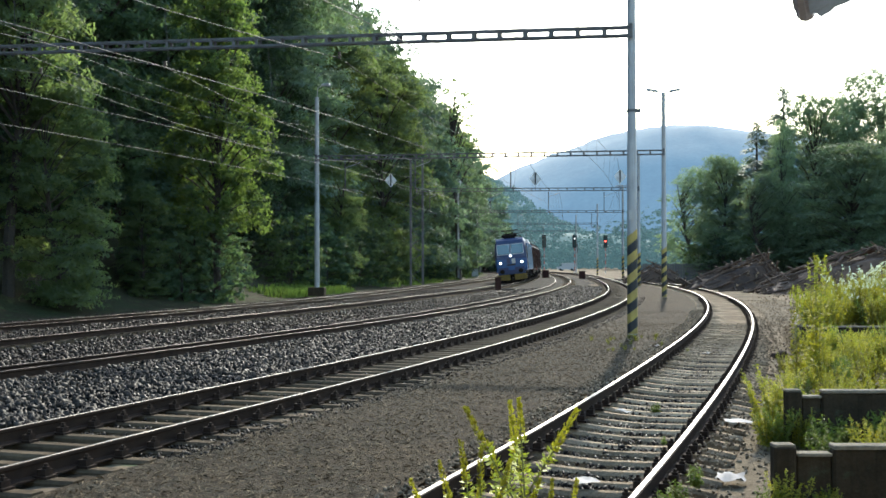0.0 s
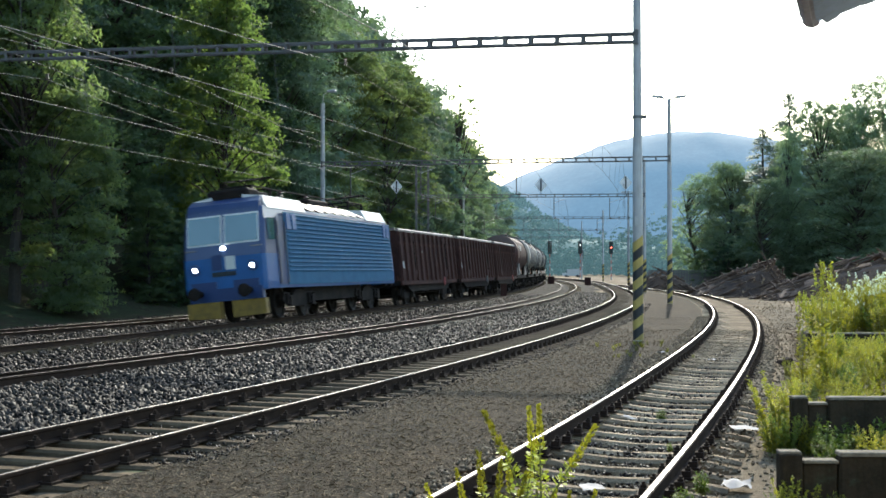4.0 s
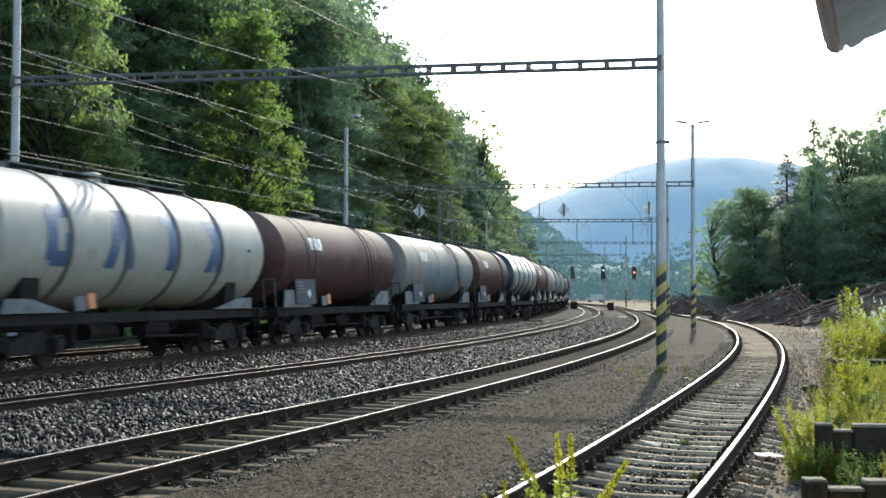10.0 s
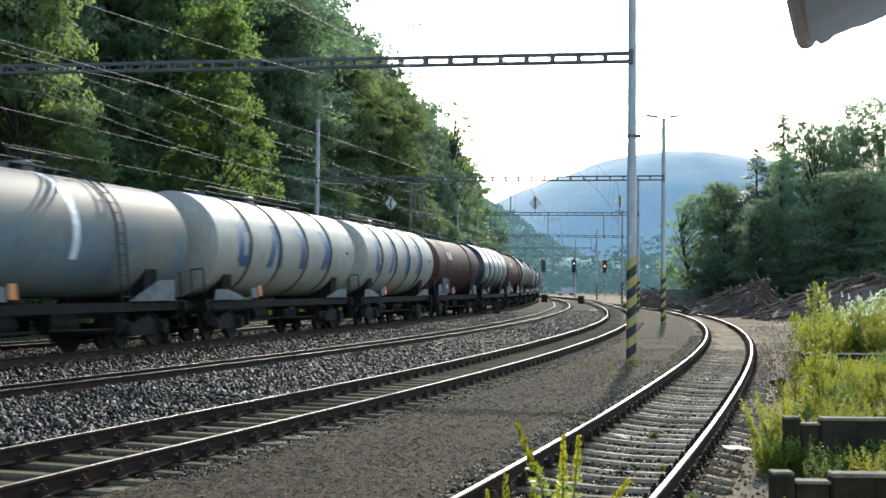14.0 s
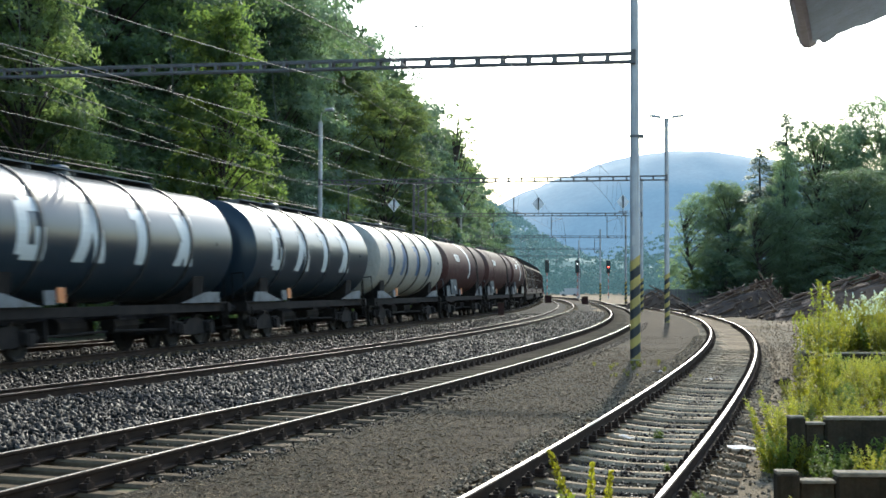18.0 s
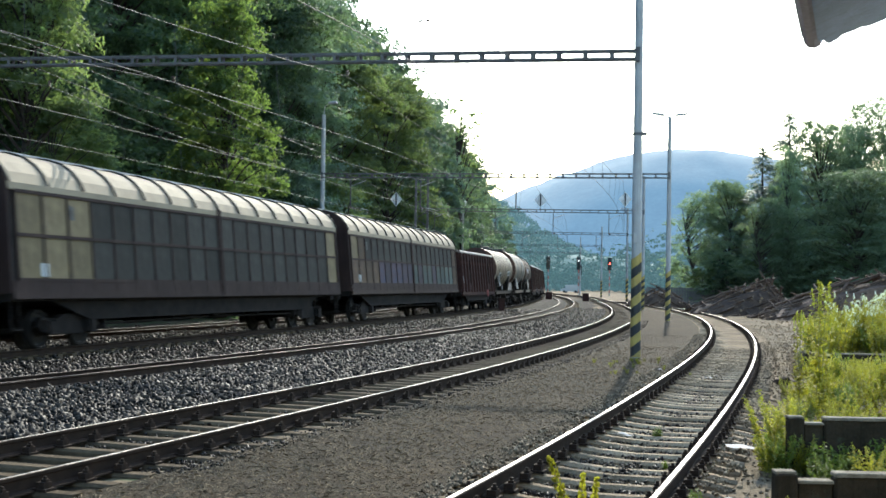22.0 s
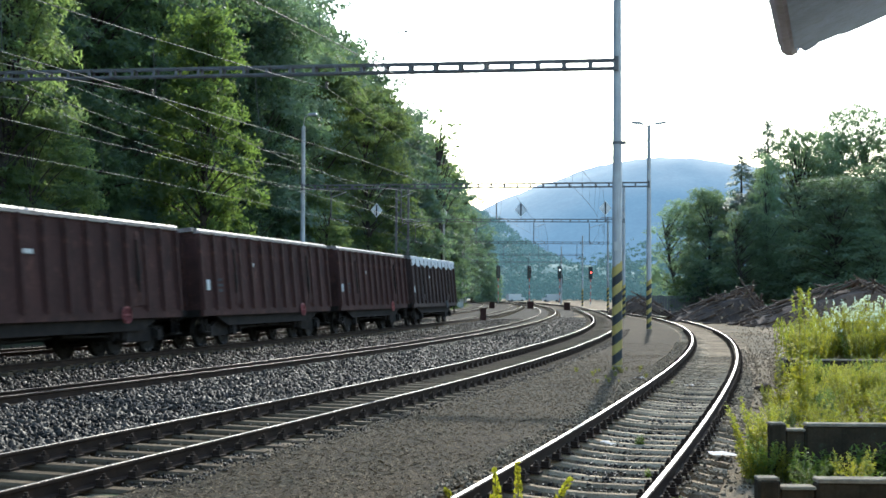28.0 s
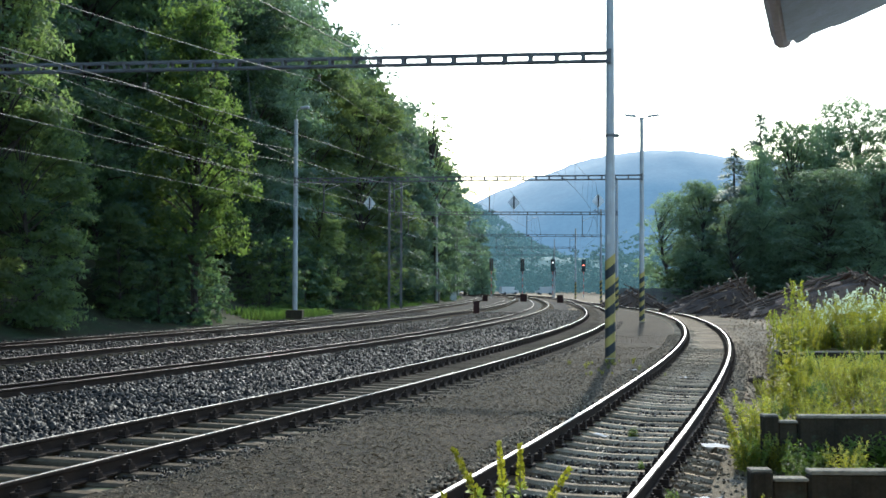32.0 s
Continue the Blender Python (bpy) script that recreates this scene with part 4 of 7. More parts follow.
MAT["tank_dusty"] = material("tank_dusty_brown_paint", (0.098, 0.072, 0.056), 0.74, second=(0.06, 0.043, 0.034), scale=1.0, grain=0.14, streak=0.5, third=(0.16, 0.13, 0.10), third_at=0.62, spec=0.06)
# Rust brown, darkened further by the ends' shade put into the colour.
MAT["tank_end"] = material("tank_end_rust_and_shade", (0.052, 0.033, 0.026), 0.8, second=(0.085, 0.042, 0.026), scale=1.6, grain=0.25, streak=0.5, spec=0.06)
MAT["band_dark"] = material("dark_band", (0.03, 0.027, 0.025), 0.7, spec=0.1, grain=0.2)
MAT["rib_white"] = material("soiled_rib", (0.13, 0.115, 0.095), 0.7, second=(0.07, 0.06, 0.05), scale=2, grain=0.2)
MAT["rib_black"] = material("dark_rib", (0.022, 0.022, 0.022), 0.55, grain=0.2)
MAT["band_white"] = material("white_band", (0.60, 0.60, 0.58), 0.5, second=(0.45, 0.43, 0.40), scale=4, grain=0.1)
MAT["blue_mark"] = material("blue_marking", (0.020, 0.055, 0.13), 0.5, second=(0.06, 0.09, 0.15), scale=2.5, grain=0.15)
MAT["white_mark"] = material("white_marking", (0.48, 0.48, 0.45), 0.5, second=(0.42, 0.42, 0.40), scale=2.5, grain=0.15)
MAT["orange"] = material("orange_plate", (0.40, 0.12, 0.025), 0.5, grain=0.1)
MAT["board_grey"] = material("grey_label_board", (0.015, 0.021, 0.025), 0.7, second=(0.026, 0.032, 0.036), scale=3, grain=0.2)
MAT["shield"] = material("pale_splash_plate", (0.12, 0.125, 0.125), 0.7, 0.0, second=(0.05, 0.047, 0.044), scale=2.5, grain=0.2)
MAT["wheel"] = material("wheel_steel", (0.018, 0.015, 0.013), 0.8, 0.0, grain=0.2, spec=0.15)
MAT["under"] = material("dirty_underframe", (0.009, 0.0075, 0.0065), 0.9, 0.0, second=(0.022, 0.017, 0.014), scale=3, grain=0.25, spec=0.1)
MAT["beige"] = material("beige_wagon_roof", (0.36, 0.285, 0.190), 0.75, second=(0.25, 0.20, 0.136), spec=0.1, scale=1.2, grain=0.1, streak=0.3, third=(0.40, 0.33, 0.235), third_at=0.68)
MAT["beige_panel"] = material("beige_wagon_panel", (0.200, 0.150, 0.078), 0.6, second=(0.115, 0.085, 0.047), scale=2, grain=0.12, rnd=0.2, streak=0.4, spec=0.1)
MAT["panel_dark"] = material("dull_green_grey_panel", (0.042, 0.040, 0.034), 0.65, second=(0.024, 0.022, 0.019), scale=2, grain=0.2, rnd=0.3, streak=0.4, spec=0.08)
SPRAY = [material("sprayed_panel_orange", (0.125, 0.078, 0.042), 0.65, second=(0.05, 0.037, 0.033), scale=2.6, grain=0.2, rnd=0.3, streak=0.3, spec=0.08), material("sprayed_panel_blue", (0.040, 0.048, 0.080), 0.65, second=(0.075, 0.042, 0.040), scale=2.6, grain=0.2, rnd=0.3, streak=0.3, spec=0.08),
         material("sprayed_panel_teal", (0.060, 0.088, 0.085), 0.65, second=(0.095, 0.090, 0.065), scale=2.6, grain=0.2, rnd=0.3, streak=0.3, spec=0.08), material("sprayed_panel_mauve", (0.085, 0.056, 0.056), 0.65, second=(0.045, 0.048, 0.072), scale=2.6, grain=0.2, rnd=0.3, streak=0.3, spec=0.08)]
MAT["tarp"] = material("pale_tarpaulin", (0.33, 0.37, 0.38), 0.6, second=(0.24, 0.27, 0.29), scale=1.5, grain=0.1, bump=0.4, bump_scale=6)


def bogie_meshes():
    f = Shape()
    for sy in (-1, 1):
        y = sy * 1.02
        f.prism([(-1.35, 0.50), (-1.20, 0.38), (-0.72, 0.38), (-0.45, 0.30), (0.45, 0.30), (0.72, 0.38), (1.20, 0.38), (1.35, 0.50), (1.22, 0.72), (0.5, 0.66), (0.3, 0.78), (-0.3, 0.78), (-0.5, 0.66), (-1.22, 0.72)], y - 0.07, y + 0.07, "y")
        for sx in (-1, 1):
            f.box((sx * 0.9, y + sy * 0.12, 0.46), (0.30, 0.16, 0.30))
            for d in (-0.2, 0.2):
                f.tube([(sx * 0.9 + d, y + sy * 0.1, 0.36), (sx * 0.9 + d, y + sy * 0.1, 0.66)], 0.07, 7)
    f.box((0, 0, 0.62), (0.5, 2.1, 0.26))
    w = Shape()
    for sy in (-1, 1):
        y = sy * 0.75
        n = 22
        rings = [(0.0, 0.09), (0.14, 0.10), (0.20, 0.03), (0.36, 0.025), (0.40, 0.068), (0.46, 0.068), (0.46, -0.03), (0.485, -0.045), (0.485, -0.068), (0.40, -0.068), (0.36, -0.025), (0.20, -0.03), (0.14, -0.10), (0.0, -0.09)]
        b = len(w.v)
        for rad, dy in rings:
            for k in range(n):
                a = 2 * math.pi * k / n
                w.v.append((rad * math.cos(a), y + sy * dy, 0.46 + rad * math.sin(a)))
        for i in range(len(rings) - 1):
            for k in range(n):
                w.f.append((b + i * n + k, b + i * n + (k + 1) % n, b + (i + 1) * n + (k + 1) % n, b + (i + 1) * n + k)), w.m.append(0)
    w.tube([(0, -1.05, 0.46), (0, 1.05, 0.46)], 0.08, 8)
    return f.mesh("bogie", MAT["under"]), w.mesh("wheelset", MAT["wheel"], smooth=True)


BOGIE, WHEELSET = bogie_meshes()


def buffer_mesh():
    s = Shape()
    s.tube([(0, 0, 0), (0.34, 0, 0)], [0.11, 0.09], 10)
    s.tube([(0.30, 0, 0), (0.56, 0, 0)], 0.06, 10)
    s.tube([(0.56, 0, 0), (0.60, 0, 0), (0.615, 0, 0)], [0.22, 0.22, 0.18], 14)
    return s.mesh("buffer", MAT["under"])


BUFFER = buffer_mesh()


def running_gear(w, L, pivots=None, sill=1.0, deep=True):
    """Bogies, buffers and draw hooks under a wagon of that length over its ends."""
    e = L / 2
    pv = pivots or (e - 2.7)
    for sx in (-1, 1):
        b = part("bogie", BOGIE, None, w, m=pose(sx * pv, 0, 0))
        for dx in (-0.9, 0.9):
            part("wheelset", WHEELSET, None, b, m=pose(dx, 0, 0))
        for sy in (-1, 1):
            part("buffer", BUFFER, None, w, m=pose(sx * (e - 0.62), sy * 0.875, 1.03, 0, 0, 0 if sx > 0 else 180))
        h = Shape()
        h.box((sx * (e - 0.40), 0, 0.98), (0.5, 0.08, 0.10))
        h.tube([(sx * (e - 0.2), 0, 0.95), (sx * (e - 0.05), 0, 0.6)], 0.04, 6)
        part("coupling", h, MAT["under"], w)
        # brake gear hung between the bogies
        s = Shape()
        s.tube([(sx * 0.7, 0.55, 0.72), (sx * 2.0, 0.55, 0.72)], 0.24, 10)
        part("air_tank", s, MAT["under"], w)
        s = Shape()
        s.bevel_box((sx * 1.3, -0.75, 0.72), (1.0, 0.55, 0.42), 0.03)
        part("brake_box", s, MAT["under"], w)
        s = Shape()
        s.tube([(sx * 0.2, 1.0, 0.55), (sx * (pv - 1.5), 1.0, 0.50)], 0.035, 6)
        s.box((sx * (pv - 1.6), 0.9, 0.62), (0.08, 0.5, 0.5))
        part("brake_rod", s, MAT["under"], w)
        # shunter's steps and grab handle at the corners
        for sy in (-1, 1):
            s = Shape()
            s.box((sx * (e - 1.0), sy * 1.28, 0.45), (0.36, 0.22, 0.03))
            s.box((sx * (e - 0.84), sy * 1.30, 0.74), (0.03, 0.04, 0.6))
            s.box((sx * (e - 1.16), sy * 1.30, 0.74), (0.03, 0.04, 0.6))
            part("step", s, MAT["under"], w)


def text_bars(parent, x, z, wide, high, y, rows, mat, seed, nx=(2, 4)):
    """Plain bars for lettering too small to read."""
    rr = random.Random(seed)
    s = Shape()
    for i in range(rows):
        zz = z + high / 2 - high * (i + 0.5) / rows
        px = x + wide / 2 - 0.04
        for k in range(rr.randint(*nx)):
            w = rr.uniform(0.12, 0.34) * wide
            if px - w < x - wide / 2 + 0.03:
                break
            s.box((px - w / 2, y, zz), (w, 0.012, high / rows * 0.5))
            px -= w + 0.06 * wide
    return part("lettering", s, mat, parent, "unreadable white lettering") if s.v else None


def gondola(label, L, mat, seed, tarp=False, plate=True):
    rr = random.Random(seed)
    w = thing("gondola_wagon", label, "goods wagon", group="goods train")
    body = L - 1.45
    h0, h1, hw = 1.12, 3.49, 1.38
    s = Shape()
    s.box((0, 0, h0 - 0.10), (body, 2.6, 0.22))
    s.box((0, 0, h0 - 0.32), (body * 0.62, 0.5, 0.34))
    part("floor", s, MAT["under"], w)
    for sy in (-1, 1):
        s = Shape()
        s.prism([(-body / 2, h0 - 0.20), (body / 2, h0 - 0.20), (body / 2, h0 + 0.02), (-body / 2, h0 + 0.02)], sy * hw - 0.05, sy * hw + 0.05, "y")
        part("side_sill", s, mat, w)
        s = Shape()
        s.prism([(-body * 0.32, h0 - 0.52), (body * 0.32, h0 - 0.52), (body * 0.40, h0 - 0.20), (-body * 0.40, h0 - 0.20)], sy * (hw - 0.12) - 0.03, sy * (hw - 0.12) + 0.03, "y")
        part("truss_plate", s, MAT["under"], w)
    for sy in (-1, 1):
        s = Shape()
        s.box((0, sy * (hw - 0.02), (h0 + h1) / 2), (body, 0.05, h1 - h0))
        part("side_wall", s, mat, w)
        s = Shape()
        s.prism([(sy * hw - 0.07, h1 - 0.06), (sy * hw + 0.07, h1 - 0.06), (sy * hw + 0.075, h1 + 0.03), (sy * hw + 0.04, h1 + 0.09), (sy * hw - 0.04, h1 + 0.09), (sy * hw - 0.07, h1 + 0.03)], -body / 2 - 0.03, body / 2 + 0.03, "x")
        part("top_rail", s, MAT["rim"], w, "worn pale top rail")
    for sx in (-1, 1):
        s = Shape()
        s.box((sx * (body / 2 - 0.03), 0, (h0 + h1) / 2), (0.06, 2 * hw - 0.1, h1 - h0))
        part("end_wall", s, mat, w)
        for yy in (-0.9, -0.3, 0.3, 0.9):
            s = Shape()
            s.box((sx * (body / 2 + 0.045), yy, (h0 + h1) / 2), (0.09, 0.10, h1 - h0))
            part("end_post", s, mat, w)
        s = Shape()
        s.box((sx * (body / 2 + 0.05), 0, h1 + 0.07), (0.12, 2 * hw - 0.16, 0.12))
        part("end_rail", s, MAT["rim"], w)
    st = Shape()
    st.prism([(-0.085, 0.0), (0.085, 0.0), (0.05, 0.11), (-0.05, 0.11)], h0 - 0.02, h1 - 0.05, "z")
    stake = st.mesh("stake", mat)
    bays = 12
    doors = (2, 9)
    for i in range(bays + 1):
        x = -body / 2 + 0.08 + (body - 0.16) * i / bays
        for sy in (-1, 1):
            part("stake", stake, None, w, m=pose(x, sy * (hw + 0.005), 0, 0, 0, 0 if sy > 0 else 180))
    bw = (body - 0.16) / bays
    for d in doors:
        for sy in (-1, 1):
            for k in (0, 1):
                x = -body / 2 + 0.08 + bw * (d + 0.5 * k + 0.25)
                s = Shape()
                cx = x
                s.box((cx, sy * (hw + 0.03), (h0 + h1) / 2 - 0.02), (bw * 0.46, 0.05, (h1 - h0) * 0.86))
                s.box((cx, sy * (hw + 0.06), (h0 + h1) / 2 + 0.62), (bw * 0.40, 0.03, 0.07))
                s.box((cx, sy * (hw + 0.06), (h0 + h1) / 2 - 0.78), (bw * 0.44, 0.03, 0.22))
                part("door_leaf", s, mat, w)
            s = Shape()
            s.tube([(-body / 2 + 0.08 + bw * (d + 0.5), sy * (hw + 0.11), h0 + 0.5), (-body / 2 + 0.08 + bw * (d + 0.5), sy * (hw + 0.11), h1 - 0.45)], 0.028, 6)
            s.box((-body / 2 + 0.08 + bw * (d + 0.5), sy * (hw + 0.12), h0 + 0.95), (0.10, 0.05, 0.3))
            part("door_bar", s, MAT["under"], w)
    if plate:
        s = Shape()
        s.box((body / 2 - bw * 0.6, hw + 0.02, h0 + 0.75), (0.22, 0.02, 0.32))
        part("label_plate", s, MAT["white_mark"], w, "small white label plate")
        text_bars(w, body / 2 - bw * 4.4, h0 + 1.45, bw * 0.7, 0.22, hw + 0.03, 1, MAT["white_mark"], seed)
        text_bars(w, body / 2 - bw * 1.5, h0 + 0.75, bw * 0.7, 0.5, hw + 0.012, 3, MAT["board_grey"], seed + 1)
    s = Shape()
    x = -body * 0.22
    rim = [(x + 0.21 * math.cos(radians(30 * k)), hw + 0.12, h0 - 0.10 + 0.21 * math.sin(radians(30 * k))) for k in range(13)]
    s.tube(rim, 0.028, 5, caps=False)
    for k in (0, 2, 4):
        s.tube([rim[k], rim[k + 6]], 0.018, 4)
    s.tube([(x, hw, h0 - 0.10), (x, hw + 0.13, h0 - 0.10)], 0.04, 6)
    part("brake_wheel", s, MAT["brake_red"] if rr.random() < 0.5 else MAT["shield"], w, "spoked brake handwheel")
    if tarp:
        s = Shape()
        n = 26
        prof = [(-hw - 0.10, h1 - 0.36), (-hw - 0.10, h1 + 0.10), (-hw * 0.5, h1 + 0.20), (0, h1 + 0.24), (hw * 0.5, h1 + 0.20), (hw + 0.10, h1 + 0.10), (hw + 0.11, h1 - 0.36)]
        for i in range(n + 1):
            x = -body / 2 - 0.05 + (body + 0.1) * i / n
            for j, (a, b) in enumerate(prof):
                droop = 0.10 * math.sin(i * 1.9 + j) if j in (0, 6) else 0.035 * math.sin(i * 2.3 + j)
                s.v.append((x, a, b + droop))
        for i in range(n):
            for j in range(6):
                q = i * 7 + j
                s.f.append((q, q + 7, q + 8, q + 1)), s.m.append(0)
        part("tarpaulin", s, MAT["tarp"], w, "pale blue-white tarpaulin with a sagging hem", smooth=True)
    running_gear(w, L)
    return w


def barrel(L, R, zc, dish=0.34, x0=0.0, n=40):
    """A cylinder with dished ends along x."""
    s = Shape()
    half = L / 2
    prof = [(half, 0.02), (half - 0.02, R * 0.35), (half - 0.08, R * 0.68), (half - 0.17, R * 0.88), (half - dish, R), (0.0, R), (-half + dish, R), (-half + 0.17, R * 0.88), (-half + 0.08, R * 0.68), (-half + 0.02, R * 0.35), (-half, 0.02)]
    for x, rad in prof:
        for k in range(n):
            a = 2 * math.pi * k / n
            s.v.append((x0 + x, rad * math.sin(a), zc + rad * math.cos(a)))
    for i in range(len(prof) - 1):
        for k in range(n):
            s.f.append((i * n + k, i * n + (k + 1) % n, (i + 1) * n + (k + 1) % n, (i + 1) * n + k)), s.m.append(0 if i in (4, 5) else 1)
    return s


def ring_band(x, wide, R, zc, mat, parent, name="band", out=0.018, a0=0.0, a1=360.0):
    s = Shape()
    n = max(4, int(36 * (a1 - a0) / 360))
    for k in range(n + 1):
        a = radians(a0 + (a1 - a0) * k / n)
        for dx, rr in ((-wide / 2, R), (-wide / 2, R + out), (wide / 2, R + out), (wide / 2, R)):
            s.v.append((x + dx, rr * math.sin(a), zc + rr * math.cos(a)))
    for k in range(n):
        for j in range(3):
            q = 4 * k + j
            s.f.append((q, q + 1, q + 5, q + 4)), s.m.append(0)
    return part(name, s, mat, parent, smooth=False)


def curved_mark(x, za, zb, wide, R, zc, slant, mat, parent):
    """A plain painted block on the barrel's flank: from height za to zb, wide along x, leaning by slant."""
    s = Shape()
    n = 8
    for i in range(n + 1):
        z = za + (zb - za) * i / n
        y = math.sqrt(max(0.0, (R + 0.006) ** 2 - (z - zc) ** 2))
        k = slant * (i / n - 0.5)
        s.v.append((x - wide / 2 + k, y, z)), s.v.append((x + wide / 2 + k, y, z))
    for i in range(n):
        s.f.append((2 * i, 2 * i + 1, 2 * i + 3, 2 * i + 2)), s.m.append(0)
    return part("painted_mark", s, mat, parent)


def tank(label, L, style, seed):
    rr = random.Random(seed)
    w = thing("tank_wagon", label, "tank wagon", group="goods train")
    mat = MAT[{"white": "tank_white", "black": "tank_black", "brown": "tank_brown", "brown_band": "tank_brown", "grey": "tank_grey", "grey_band": "tank_grey", "cream": "tank_cream", "cream_smooth": "tank_rusty", "small": "tank_dusty"}[style]]
    big = style in ("white", "black")
    R, zc = (1.64, 3.02) if big else {"cream": (1.44, 2.86), "cream_smooth": (1.52, 2.93), "small": (1.47, 2.87)}.get(style, (1.57, 2.97))
    body = L - 1.3
    part("barrel", barrel(body, R, zc, x0=-0.2), [mat, MAT["tank_end"] if style in ("cream", "cream_smooth", "small") else mat], w, smooth=True)
    # main frame
    for sy in (-1, 1):
        s = Shape()
        s.box((0, sy * 1.18, 1.06), (L - 1.3, 0.10, 0.24))
        part("solebar", s, MAT["under"], w)
    for sx in (-1, 1):
        s = Shape()
        s.box((sx * (L / 2 - 0.72), 0, 1.05), (0.16, 2.7, 0.28))
        part("headstock", s, MAT["under"], w)
        s = Shape()
        s.box((sx * (L / 2 - 1.2), 0, 1.19), (1.1, 2.6, 0.04))
        part("end_platform", s, MAT["under"], w)
    s = Shape()
    s.box((0, 0, 1.02), (L - 1.4, 0.4, 0.30))
    part("centre_sill", s, MAT["under"], w)
    for sx in (-1, 1):
        s = Shape()
        s.prism([(-1.15, 1.15), (1.15, 1.15), (1.32, zc - R * 0.42), (-1.32, zc - R * 0.42)], sx * (body / 2 - 1.9) - 0.35, sx * (body / 2 - 1.9) + 0.35, "x")
        part("saddle", s, MAT["under"], w)
        # pale splash plates over the bogies
        for sy in (-1, 1):
            s = Shape()
            x0 = sx * (L / 2 - 2.6)
            hs = 1.78 if not big else 1.52
            s.prism([(x0 - 1.3, 1.20), (x0 + 1.3, 1.20), (x0 + 0.75 * sx + 0.35, hs), (x0 + 0.75 * sx - 0.55, hs)], sy * 1.30 - 0.02, sy * 1.30 + 0.02, "y")
            if style not in ("cream", "cream_smooth", "small") or (style == "cream" and sx < 0):
                part("splash_plate", s, MAT["shield"], w, "pale splash plate")
        # end handrails
        s = Shape()
        for yy in (1.25, 0.85):
            s.tube([(sx * (L / 2 - 0.78), yy, 1.2), (sx * (L / 2 - 0.78), yy, 2.15)], 0.022, 5)
        s.tube([(sx * (L / 2 - 0.78), 1.25, 2.15), (sx * (L / 2 - 0.78), 0.85, 2.15)], 0.022, 5)
        part("handrail", s, MAT["shield"] if style.startswith("brown") else MAT["under"], w)
    if big:
        for k in range(4):
            x = body / 2 - body * (0.22 + 0.187 * k)
            ring_band(x, 0.13, R, zc, MAT["rib_" + style], w, out=0.05)
        mk = MAT["blue_mark"] if style == "white" else MAT["white_mark"]
        for k, (wd, sl) in enumerate(((0.95, 0.0), (0.85, 0.25), (0.42, 0.0), (0.80, -0.28))):
            x = body / 2 - body * (0.15 + 0.187 * k) - 0.62
            za, zb = zc - 0.78, zc + 0.66
            if k == 0:
                curved_mark(x + 0.40, za + 0.12, zb - 0.12, 0.44, R, zc, 0.0, mk, w)
                curved_mark(x, zb - 0.34, zb, 0.76, R, zc, 0.0, mk, w)
                curved_mark(x - 0.06, za, za + 0.34, 0.90, R, zc, 0.0, mk, w)
                curved_mark(x - 0.30, za + 0.30, zc - 0.02, 0.39, R, zc, 0.0, mk, w)
            elif k == 1:
                curved_mark(x + 0.26, za, zb, 0.50, R, zc, -0.46, mk, w)
                curved_mark(x - 0.26, za, zb, 0.50, R, zc, 0.46, mk, w)
            elif k == 2:
                curved_mark(x, za, zb - 0.26, 0.50, R, zc, 0.0, mk, w)
                curved_mark(x, zb - 0.28, zb, 1.05, R, zc, 0.0, mk, w)
            else:
                curved_mark(x, za, zb, 0.52, R, zc, 0.72, mk, w)
                curved_mark(x + 0.24, za, zc - 0.12, 0.46, R, zc, -0.24, mk, w)
                curved_mark(x - 0.24, zc - 0.02, zb, 0.46, R, zc, -0.24, mk, w)
        text_bars(w, -body / 2 + 1.0, zc - 0.1, 0.7, 0.18, R + 0.004, 1, MAT["board_grey"], seed, (1, 2))
    else:
        xs = {"brown": [0.30, 0.24, -0.28, -0.34], "brown_band": [-0.26], "grey": [0.3, 0.05, -0.18, -0.22, -0.3], "grey_band": [0.25, 0.2, -0.2], "cream": [0.36, 0.28, 0.2, 0.12, 0.04, -0.06, -0.16, -0.25, -0.34], "cream_smooth": [0.2, -0.1, -0.3], "small": [0.1, 0.02, -0.1]}[style]
        for f in xs:
            ring_band(f * body, 0.05 if style != "small" else 0.07, R, zc, MAT["band_dark"] if style in ("cream", "small") else mat, w, "seam_ring", 0.014)
        if style in ("brown_band", "grey_band"):
            ring_band(-0.06 * body, 0.30, R, zc, MAT["band_white"], w, "white_band", 0.006, -100, 118)
        if style in ("brown", "brown_band", "grey"):
            text_bars(w, body * 0.22, zc + 0.42, 1.15, 0.52, math.sqrt(R * R - 0.5) + 0.22, 1, MAT["white_mark"], 3, (1, 1))
            for k in range(4):
                curved_mark(body * 0.24 - 0.32 * k + 0.3, zc + 0.2, zc + 0.62, 0.22, R, zc, (0, .1, 0, -.1)[k], MAT["white_mark"], w)
        # label board with plain bars
        s = Shape()
        bx = body * (0.30 if style != "small" else 0.12)
        s.box((bx, 1.36, 1.72), (1.9 if style != "cream" else 0.9, 0.04, 0.85 if style != "cream" else 0.5))
        part("label_board", s, MAT["board_grey"], w, "grey label board with small placards")
        text_bars(w, bx + 0.25, 1.86, 1.0, 0.44, 1.386, 4, MAT["shield"], seed + 2)
        q = Shape()
        q.prism([(bx - 0.30, 1.50), (bx - 0.14, 1.66), (bx - 0.30, 1.82), (bx - 0.46, 1.66)], 1.384, 1.392, "y")
        part("placard", q, MAT["white_mark"], w, "small white diamond placard")
